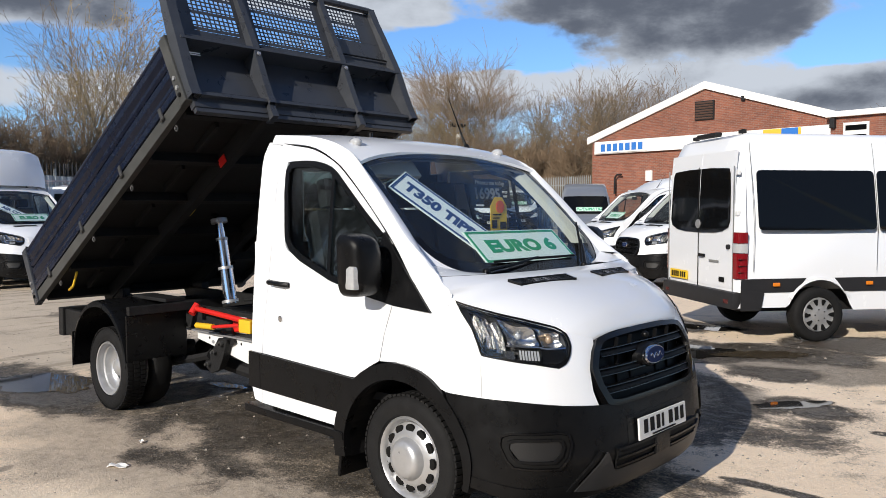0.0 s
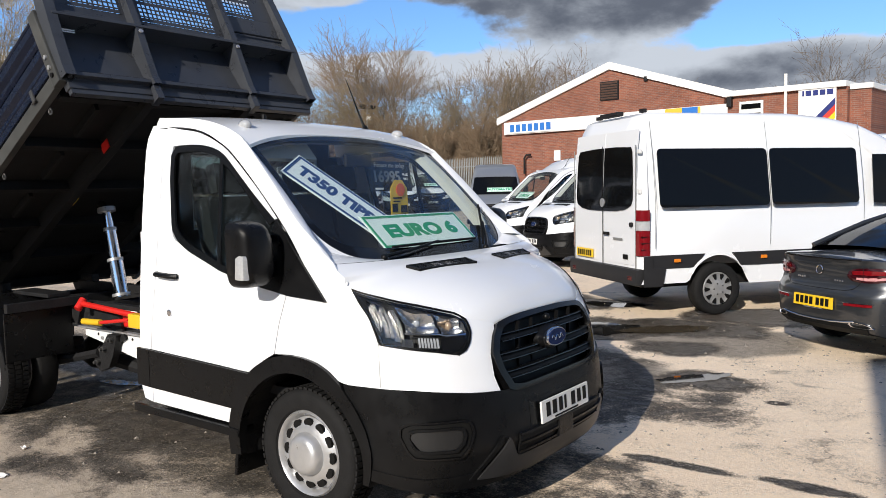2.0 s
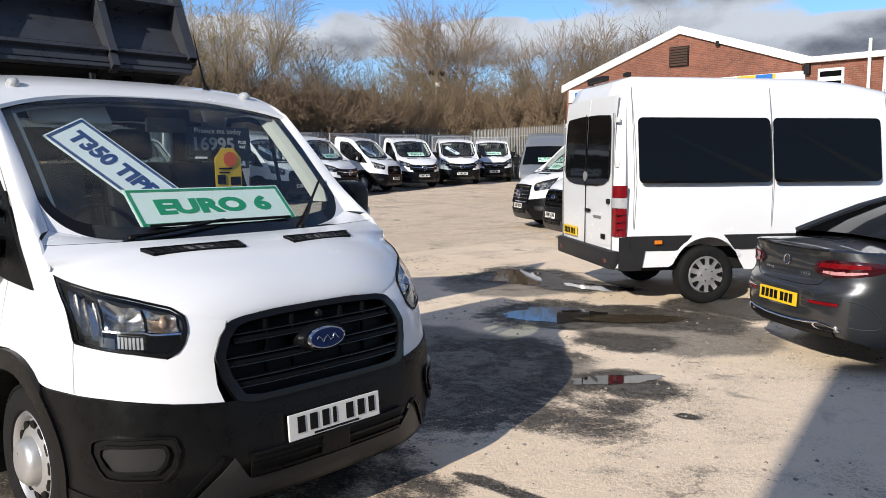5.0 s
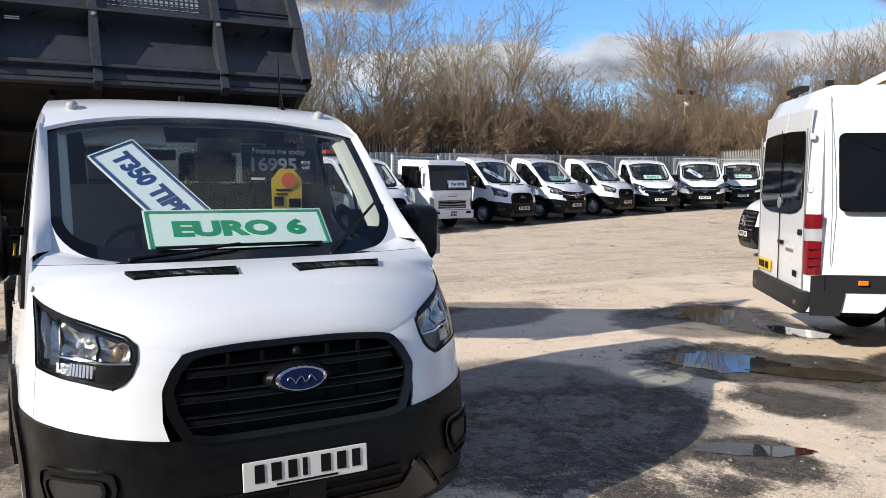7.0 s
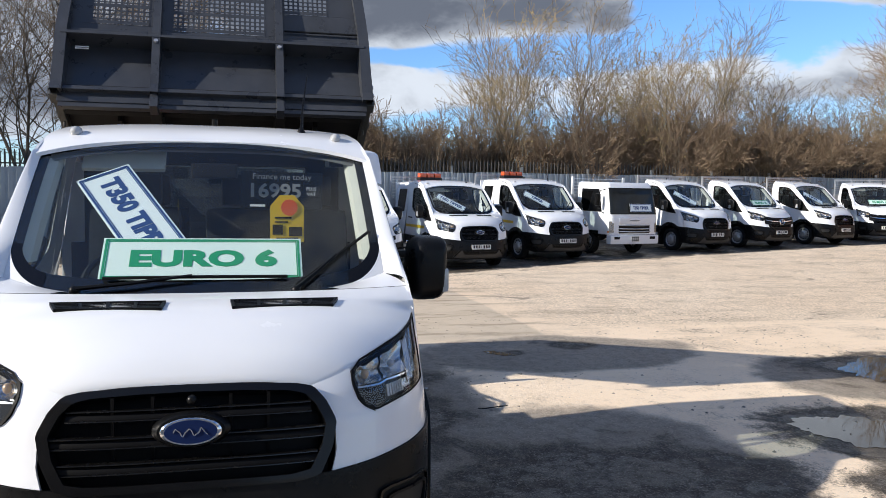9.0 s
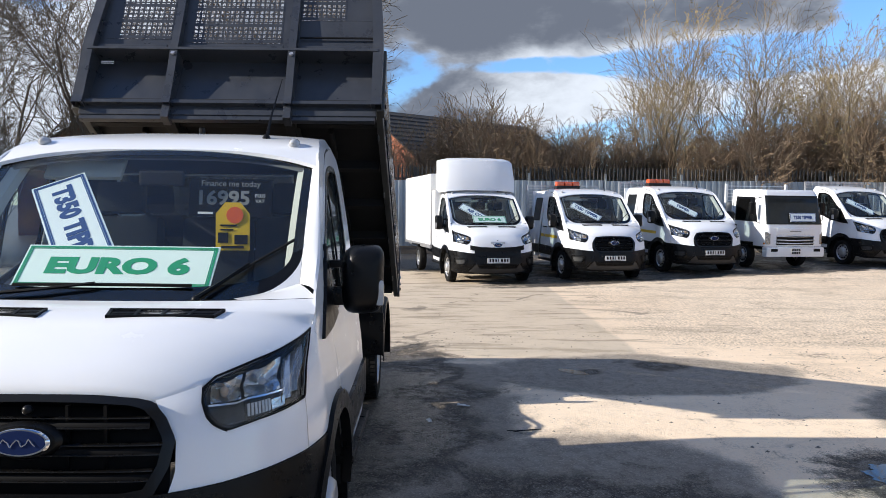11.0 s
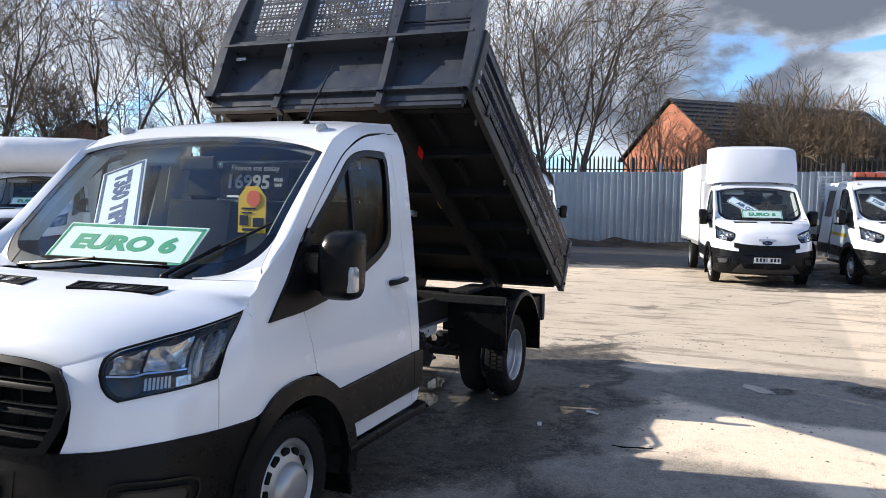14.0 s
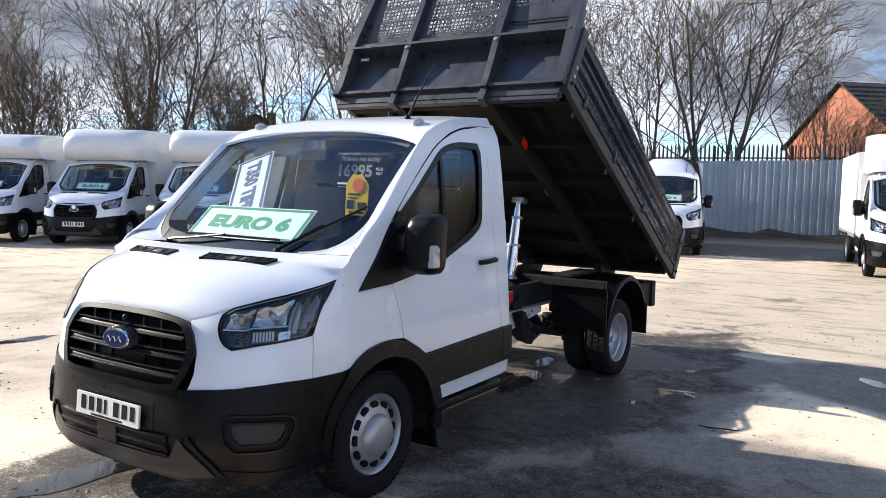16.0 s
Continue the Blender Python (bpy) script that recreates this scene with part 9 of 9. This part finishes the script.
def star_nose(v, tall=False):
    """A wider barred grille with a round ring badge, over the deep one."""
    u1, z0, z1 = (0.30, 0.60, 1.03) if tall else (0.40, 0.77, 1.00)

    def band(nm, ua, za, zb, out, mat, par, label=""):
        def at(i, j, o):
            f = abs(j / 12 - 1)
            return cab_out(f * ua, za + (zb - za) * i / 3 + (0.05 if not tall else 0.0) * f * f, o, 1 if j >= 12 else -1)
        return part(nm, slab(at, 4, 25, out, 0.02), mat, par, label, True)

    if not tall:
        band("nose_panel", 0.33, 0.98, 1.055, 0.034, WHITE, v, "white nose panel")
    face = band("grille_face", u1, z0, z1, 0.036, GRILLE_BLACK, v, "wide black barred grille")
    n = 5 if tall else 3
    for k in range(n):
        z = z0 + (z1 - z0) * (k + 0.5) / n
        band("grille_bar", u1 * 0.95, z - 0.012, z + 0.012, 0.046, CHROME if tall or k == 1 else BAR_BLACK, face)
    m = Matrix.Translation((0.985 if not tall else 0.99, 0, (z0 + z1) / 2)) @ pose(0, 0, 0, 0, 90)
    part("ring_badge", lathe(bmesh.new(), [(0.085, 0), (0.098, 0.014), (0.112, 0), (0.085, 0)], 20, m), CHROME, face, "round chrome ring badge", True)
    for k in range(3):
        a = radians(180 + 120 * k)
        part("badge_arm", tb([m @ Vector((0, 0, 0.006)), m @ Vector((0.09 * math.cos(a), 0.09 * math.sin(a), 0.006))], 0.010, 5), CHROME, face)


def screen_card(m, kind):
    """A sale board leaning inside a windscreen."""
    def w(*p):
        return m @ Vector(p)
    if kind == "euro":
        sign_board("sign_board", [w(-0.062, -0.36, 1.557), w(-0.062, 0.46, 1.557), w(0.12, -0.36, 1.385)], SIGN_GREEN, INK_GREEN, "EURO 6", 0.125, "mint green sign board inside a van windscreen", squeeze=1.3)
    else:
        sign_board("sign_board", [w(-0.46, -0.50, 1.865), w(-0.06, 0.10, 1.51), w(-0.345, -0.62, 1.74)], SIGN_BLUE, INK_BLUE, kind, 0.125, "pale blue sign board leaning inside a van windscreen", squeeze=0.95)


ROW = "row of parked vans"
for x, y, a, name, label, cat, card, kw in (
    (-14.4, 2.95, 12, "box_van", "white refrigerated box van with tall wind deflector", "van", "both", dict(body="box", length=3.7)),
    (-14.85, 5.72, 12, "tipper_truck", "white crew-cab tipper with red beacons on its roof", "truck", "T350 TIPPER", dict(body="tipper", crew=True, beacon=True, length=2.8)),
    (-16.0, 8.46, 12, "tipper_truck", "white crew-cab tipper with red beacons and yellow stripe", "truck", "TIPPER", dict(body="tipper", crew=True, beacon=True, length=2.8)),
    (-18.0, 14.2, 14, "tipper_truck", "white chassis-cab tipper with dark bumper", "truck", "TIPPER", dict(body="tipper")),
    (-19.0, 17.2, 15, "tipper_truck", "white dropside truck with a sign in its windscreen", "truck", "euro", dict(body="tipper")),
    (-20.1, 20.6, 17, "tipper_truck", "white chassis-cab tipper beside the fence", "truck", "TIPPER", dict(body="tipper")),
    (-21.2, 23.4, -18, "tipper_truck", "white tipper with a guard frame behind the cab", "truck", "euro", dict(body="tipper")),
    (-22.0, 26.85, -36, "tipper_truck", "white chassis-cab truck near the palisade fence", "truck", "TIPPER", dict(body="tipper")),
    (-22.9, 30.4, -44, "tipper_truck", "white chassis-cab truck parked at the row's end", "truck", "euro", dict(body="tipper")),
):
    m = facing(x, y, a)
    v = parked(name, m, label, cat, ROW, **kw)
    if name == "box_van":
        nose_slot(v)
    if y in (17.2, 23.4, 26.85, 30.4):
        star_nose(v)
    if card == "both":
        screen_card(m, "AIR CO")
        screen_card(m, "euro")
    else:
        screen_card(m, card)
for x, y, a, name, label, kw in (
    (-16.6, -3.0, 15, "panel_van", "white high-roof panel van parked behind the truck", dict(body="van", top=2.55)),
    (-7.86, -14.65, 32, "box_van", "white rounded-pod removal van with black grille", dict(body="luton", length=4.0, top=2.98)),
    (-9.3, -12.2, 32, "box_van", "white removal van half hidden behind the truck", dict(body="luton", length=4.0, top=3.0)),
    (-6.4, -17.0, 32, "box_van", "white removal van with dark bumper", dict(body="luton", length=4.0, top=2.8)),
    (-8.05, 13.1, 236, "panel_van", "white panel van with tall chrome grille beside the minibus", dict(body="van", top=2.42)),
    (-5.55, 10.9, 236, "panel_van", "white van with black grille beside the minibus", dict(body="van", top=2.35)),
    (2.7, 20.5, 0, "panel_van", "cream white tall panel van standing behind the minibus", dict(body="van", top=2.9)),
    (1.0, 25.8, -84, "panel_van", "white panel van facing the yard beside the fence", dict(body="van", top=2.35)),
):
    m = facing(x, y, a)
    v = parked(name, m, label, "van", "white vans across the yard", **kw)
    if name == "box_van":
        chrome_nose(v)
    if y == 13.1:
        star_nose(v, True)
    if name == "box_van" or x < -10 or y in (13.1, 25.8):
        screen_card(m, "euro")


def lorry(m):
    """A dark curtain-sided lorry, side on behind the fence."""
    root = empty("lorry", m)
    navy = material("dark_blue_curtain", (0.012, 0.020, 0.045), 0.5, var=0.3, scale=2)
    part("curtain_side", bx((0, 0, 2.1), (8.5, 2.4, 2.5), 0.04), navy, root, "dark blue curtain side")
    part("roof_frame", bx((-0.6, 0, 3.85), (7.0, 2.4, 0.12), 0.02), DARK_METAL, root)
    for x in (-3.9, -2.2, -0.5, 1.2, 2.7):
        for y in (-1.12, 1.12):
            part("roof_post", bx((x, y, 3.58), (0.12, 0.10, 0.46), 0.01), DARK_METAL, root)
    for k in range(7):
        part("strap", bx((-3.9 + 1.3 * k, -1.205, 1.9), (0.06, 0.01, 2.0)), INK, root)
    part("chassis", bx((0, 0, 0.75), (8.3, 1.0, 0.22), 0.02), DARK_METAL, root)
    for x in (-3.0, -2.0, 3.2):
        for s in (1, -1):
            wheel(root, x, s * 1.05, s, 0.48, 0.28, 0.29, "dual")
    tagged(root, "dark blue curtain-sided lorry behind the fence", "lorry")


lorry(pose(3.0, 37.0, 0, 0, 0, 4))


def flat_front_truck(m):
    """A cab-over light truck with a dropside body."""
    root = empty("tipper_truck", m)

    def section(z):
        # half width, front x and corner radius by height
        k = max(0, z - 1.15)
        return 0.87 - 0.05 * k - 0.10 * max(0, k - 0.75) ** 1.2, 0.99 - 0.03 * max(0, z - 0.7) - 0.20 * k - 0.35 * max(0, k - 0.72), 0.13

    def ring(z, out=0.0):
        w, x, r = section(z)
        pts = [(-0.62, -w - out)]
        for i in range(7):
            a = radians(90 * i / 6)
            pts.append((x - r + (r + out) * math.sin(a), -w + r - (r + out) * math.cos(a)))
        pts += [(p[0], -p[1]) for p in pts[::-1]]
        return [(p[0], p[1], z) for p in pts]

    zs = [0.62, 0.75, 0.95, 1.15, 1.3, 1.5, 1.7, 1.87, 1.97, 2.05]
    bm = grid([ring(z) for z in zs])
    top = ring(2.05)
    bm.faces.new([bm.verts.new((p[0] * 0.96 - 0.01, p[1] * 0.93, 2.10)) for p in top])
    grid([top, [(p[0] * 0.96 - 0.01, p[1] * 0.93, 2.10) for p in top]], bm)
    part("cab_shell", bm, WHITE, root, "flat white cab", True)
    part("back_wall", bx((-0.62, 0, 1.35), (0.03, 1.66, 1.46), 0.01), WHITE, root)
    zz = [1.20, 1.32, 1.50, 1.75, 1.88, 1.95]
    scr = part("windscreen", grid([ring(z, 0.006)[4:-4] for z in zz]), CAB_GLASS, root, "grey-green windscreen with dark border", True)
    for z0, z1 in ((1.20, 1.225), (1.925, 1.95)):
        part("screen_border", grid([ring(z, 0.010)[4:-4] for z in (z0, z1)]), INK, scr)
    for s in (1, -1):
        part("door_window", grid([[(x, s * (section(z)[0] + 0.006), z) for x in (-0.42, 0.2, 0.60 - (z - 1.2) * 0.3)] for z in (1.25, 1.55, 1.9)]), DARK_GLASS, root)
        part("door_seam", bx((-0.52, s * (section(1.2)[0] + 0.001), 1.2), (0.01, 0.006, 1.1)), INK, root)
        part("door_handle", bx((-0.38, s * 0.88, 1.12), (0.14, 0.03, 0.04), 0.008), PLASTIC, root)
        hl = part("headlight", grid([ring(z, 0.010)[3:8] if s < 0 else ring(z, 0.010)[-8:-3] for z in (0.68, 0.80, 0.93)] + [ring(1.0, 0.010)[3:6] + ring(0.95, 0.010)[6:8] if s < 0 else ring(0.95, 0.010)[-8:-6] + ring(1.0, 0.010)[-6:-3]]), LAMP_FACET, root, "tall grey headlight at the cab corner", True)
        part("lamp_bowl", bmesh_ball((0.955, s * 0.77, 0.80), 0.05, (0.5, 1, 1)), CLEAR_LENS, hl, smooth=True)
        part("indicator", bx((0.90, s * 0.845, 0.70), (0.06, 0.05, 0.05), 0.012), AMBER, hl)
        mir = part("mirror", bx((0.62, s * 1.06, 1.60), (0.09, 0.16, 0.34), 0.03), PLASTIC, root)
        part("mirror_arm", tb([(0.70, s * 0.86, 1.9), (0.70, s * 1.04, 1.86), (0.66, s * 1.06, 1.3), (0.70, s * 0.88, 1.22)], 0.012, 6), PLASTIC, mir)
        part("fog_lamp", bx((1.03, s * 0.64, 0.53), (0.03, 0.20, 0.08), 0.012), INK, root)
        part("wheel_arch", bx((0.0, s * 0.80, 0.66), (0.9, 0.2, 0.10), 0.03), PLASTIC, root)
        wheel(root, 0.0, s * 0.80, s)
        wheel(root, -2.5, s * 0.78, s, style="dual")
    grille = part("grille", grid([[(section(z)[1] + 0.006, y, z) for y in (-0.56, -0.3, 0, 0.3, 0.56)] for z in (0.66, 0.90)]), INK, root, "dark grille with chrome bars")
    for z in (0.71, 0.79, 0.885):
        part("grille_bar", tb([(section(z)[1] + 0.0, -0.58, z), (section(z)[1] + 0.03, 0, z - 0.012), (section(z)[1] + 0.0, 0.58, z)], 0.021 if z < 0.85 else 0.013, 6), CHROME, grille, smooth=True)
    part("nose_panel", bx((section(1.03)[1] + 0.004, 0, 1.03), (0.02, 1.1, 0.16), 0.008, None), WHITE, root, "smooth white nose panel", True)
    part("name_bar", bx((section(1.03)[1] + 0.018, 0, 1.02), (0.006, 0.34, 0.035)), INK_GREY, root)
    part("wiper", tb([(0.95, 0.5, 1.17), (0.94, 0.1, 1.24)], 0.012, 5), PLASTIC, root)
    part("wiper", tb([(0.95, -0.2, 1.17), (0.94, -0.6, 1.24)], 0.012, 5), PLASTIC, root)
    part("bumper", bx((0.94, 0, 0.48), (0.20, 1.74, 0.26), 0.04), WHITE, root, "white steel bumper", True)
    pl = part("number_plate", bx((1.055, 0.0, 0.50), (0.012, 0.30, 0.18), 0.002), PLATE_WHITE, root)
    for k in range(4):
        for z in (0.54, 0.46):
            part("plate_bar", bx((1.064, -0.10 + k * 0.066, z), (0.004, 0.045, 0.055)), INK, pl)
    part("chassis", bx((-1.4, 0, 0.55), (3.9, 0.75, 0.16), 0.02), DARK_METAL, root)
    part("bed", bx((-2.2, 0, 0.86), (3.0, 1.95, 0.12), 0.01), DARK_METAL, root)
    for s in (1, -1):
        part("drop_side", bx((-2.2, s * 0.97, 1.13), (3.0, 0.04, 0.42), 0.01), STEEL, root)
    hb = part("headboard", bx((-0.74, 0, 1.3), (0.05, 1.95, 0.85), 0.01), STEEL, root)
    for y in (-0.95, 0.95):
        part("upright", bx((-0.76, y, 1.72), (0.07, 0.07, 1.05), 0.01), WHITE_OLD, hb)
    for k in range(5):
        part("guard_bar", bx((-0.76, 0, 1.78 + k * 0.1), (0.02, 1.9, 0.025)), WHITE_OLD, hb)

    def w(*p):
        return m @ Vector(p)
    sign_board("sign_board", [w(0.955, -0.18, 1.50), w(0.955, 0.60, 1.50), w(1.0, -0.18, 1.27)], SIGN_BLUE, INK_BLUE, "T350 TIPPER", 0.115, "pale blue sign board in the flat windscreen", squeeze=0.9)
    tagged(root, "white flat-fronted dropside tipper with chrome grille bars", "truck", ROW)


flat_front_truck(facing(-17.1, 10.93, 13))
van(facing(-12.9, 21.0, 303), "silver grey van with signs in its windscreen", roof=2.5, rear=-4.3, body="van", paint=GREY_PAINT, sign2="AUTOMATIC")

# the load bed of the truck in front
tipper_chassis(truck)
tipper_bed(truck)
screen_signs()
tagged(truck, "white single-cab tipper truck with black raised load bed", "truck")

# ---- trees ----
def tree_meshes(seed, height, spread, stems, mat_twig, leafy=0.0, top=4, fork=1, thin=0.0095):
    """A bare tree: tapered limbs in one mesh, fine twigs in another."""
    rnd = random.Random(seed)
    lv, lf, tv, tf, gv, gf = [], [], [], [], [], []

    def seg(vs, fs, p, q, r0, r1, n):
        d = (q - p).normalized()
        o = d.orthogonal().normalized()
        c = d.cross(o)
        i = len(vs)
        for pt, r in ((p, r0), (q, r1)):
            for k in range(n):
                a = 2 * math.pi * k / n
                vs.append(pt + o * (r * math.cos(a)) + c * (r * math.sin(a)))
        for k in range(n):
            fs.append((i + k, i + (k + 1) % n, i + n + (k + 1) % n, i + n + k))

    def grow(p, d, length, r, level):
        steps = 5 if level < 2 else 3
        for s in range(steps):
            bend = Vector((rnd.gauss(0, 1), rnd.gauss(0, 1), rnd.gauss(0, 0.6))) * (0.10, 0.13, 0.15, 0.17, 0.18)[level]
            d2 = (d + bend + Vector((0, 0, (0.05, 0.08, 0.06, 0.03, 0.03)[level]))).normalized()
            q = p + d2 * (length / steps)
            r2 = max(r * (1 - 0.7 / steps), thin)
            if level < 3:
                seg(lv, lf, p, q, r, r2, 6 if level == 0 else 4)
            else:
                seg(tv, tf, p, q, r, r2, 3)
            if level < top and (s > 0 or level == 2):
                for _ in range({0: 2, 1: 2, 2: fork, 3: 1}[level]):
                    a = rnd.uniform(0, 6.283)
                    side = (d2.orthogonal().normalized() * math.cos(a) + d2.cross(d2.orthogonal()).normalized() * math.sin(a))
                    nd = (d2 * rnd.uniform(0.9, 1.25) + side * rnd.uniform(0.45, 0.8) * spread).normalized()
                    k = rnd.uniform(0.40, 0.58) if level < 2 else rnd.uniform(0.45, 0.65)
                    grow(q, nd, length * k, max(r2 * 0.55, thin * 1.2), level + 1)
            p, d, r = q, d2, r2
        if leafy and level >= 3:
            for _ in range(2):
                if rnd.random() < leafy:
                    c = p + Vector((rnd.gauss(0, 0.08), rnd.gauss(0, 0.08), rnd.gauss(0, 0.08)))
                    i = len(gv)
                    u, w = Vector((rnd.gauss(0, 1), rnd.gauss(0, 1), rnd.gauss(0, 1))).normalized() * 0.055, Vector((rnd.gauss(0, 1), rnd.gauss(0, 1), rnd.gauss(0, 1))).normalized() * 0.042
                    gv.extend((c - u, c + w, c + u, c - w))
                    gf.append((i, i + 1, i + 2, i + 3))

    for k in range(stems):
        a = rnd.uniform(0, 6.283)
        lean = rnd.uniform(0.05, 0.62 if fork > 1 else 0.38) if stems > 1 else 0.04
        grow(Vector((math.cos(a) * 0.15 * stems * 0.4, math.sin(a) * 0.15 * stems * 0.4, -0.05)), Vector((math.cos(a) * lean, math.sin(a) * lean, 1)).normalized(), height * rnd.uniform(0.6, 0.78), 0.012 * height / max(1, stems ** 0.35) + 0.02, 0)
    out = []
    for name, vs, fs, mat in (("trunk", lv, lf, BARK if mat_twig is TWIG else BARK_PALE), ("crown", tv, tf, mat_twig), ("leaves", gv, gf, CATKIN)):
        if not vs:
            continue
        me = bpy.data.meshes.new(name)
        me.from_pydata([tuple(v) for v in vs], [], fs)
        me.materials.append(mat)
        me.update()
        out.append((name, me))
    return out


def plant(kind, x, y, turn, size, label, name="bare_tree"):
    root = empty(name, pose(x, y, 0, 0, 0, turn))
    root.scale = (size, size, size)
    for nm, me in kind:
        o = new(nm, me)
        o.parent = root
    tagged(root, label, "tree", "bare trees behind the fence")


TREE_A = tree_meshes(11, 10.5, 1.0, 3, TWIG)
TREE_B = tree_meshes(23, 10.5, 1.0, 3, TWIG_PALE)
TREE_C = tree_meshes(37, 10.5, 0.95, 2, TWIG_PALE, 0.5)
TREE_D = tree_meshes(53, 11.5, 1.25, 5, TWIG)
TREE_E = tree_meshes(61, 11.0, 0.9, 8, TWIG_BROWN, fork=2)
SCRUB = tree_meshes(43, 5.5, 1.1, 5, TWIG)
BUSH = tree_meshes(41, 5.0, 1.1, 7, TWIG_BROWN, fork=2)
rt = random.Random(77)
LA, LB, LC, LD = "bare grey-brown deciduous tree with fine spreading twigs", "bare many-stemmed tree with upright twigs", "pale yellowish bare tree with catkins and few leaves", "low tangled leafless scrub behind the fence"
for i in range(18):
    y = 11.0 + i * 1.95 + rt.uniform(-0.6, 0.6)
    kind = (TREE_C, TREE_B, TREE_C, TREE_A)[i % 4]
    far = 0.8 if i < 8 else 0.62
    plant(kind, -32.5 + rt.uniform(-1.2, 1.2) - (2.5 if i % 2 else 0), y, rt.uniform(0, 360), rt.uniform(0.88, 1.08) * far, {id(TREE_A): LA, id(TREE_B): LB, id(TREE_C): LC}[id(kind)])
for x, y, s, k in ((-31.0, -5.2, 1.05, 3), (-33.0, -9.0, 0.95, 0), (-30.5, -12.5, 1.0, 3), (-29, -17, 0.95, 0), (-26.5, -20.5, 1.0, 3), (-23, -23.5, 0.9, 0), (-19, -26.5, 1.0, 3), (-15, -28.5, 0.8, 1), (-11, -31, 0.85, 3), (-7, -33, 0.8, 0), (-34.5, -1.8, 0.7, 1)):
    plant((TREE_A, TREE_B, None, TREE_D)[k], x, y, rt.uniform(0, 360), s, (LA, LB, "", LA)[k])
for x, y, s, k in ((-27, 37.5, 0.66, 1), (-24.0, 39.5, 0.66, 0), (-31, 42, 0.72, 1), (-27, 45, 0.78, 1), (-22.5, 44, 0.66, 1), (-18.5, 60, 0.7, 1), (-9, 62, 0.9, 0), (-3, 60, 0.75, 1)):
    plant((TREE_A, TREE_B, TREE_C)[k], x, y, rt.uniform(0, 360), s, (LA, LB, LC)[k])
for x, y, s in ((-34.0, 41.5, 0.95), (-25.5, 48, 0.8)):
    plant(TREE_E, x, y, rt.uniform(0, 360), s, "broad bare tree with a dense dome of brown twigs")
for i in range(30):
    plant(BUSH, -31 + rt.uniform(-1.4, 1), 1 + i * 1.35, rt.uniform(0, 360), rt.uniform(0.7, 1.0), LD, "scrub_bush")
for i in range(9):
    plant(SCRUB, -30 + i * 2.6, -13.5 - i * 2.3, rt.uniform(0, 360), rt.uniform(0.7, 1.0), LD, "scrub_bush")
for i in range(9):
    plant(BUSH, -28.5 + i * 1.5, 37.2 - 0.3 * i + rt.uniform(-0.6, 1.2), rt.uniform(0, 360), rt.uniform(0.7, 1.0), LD, "scrub_bush")
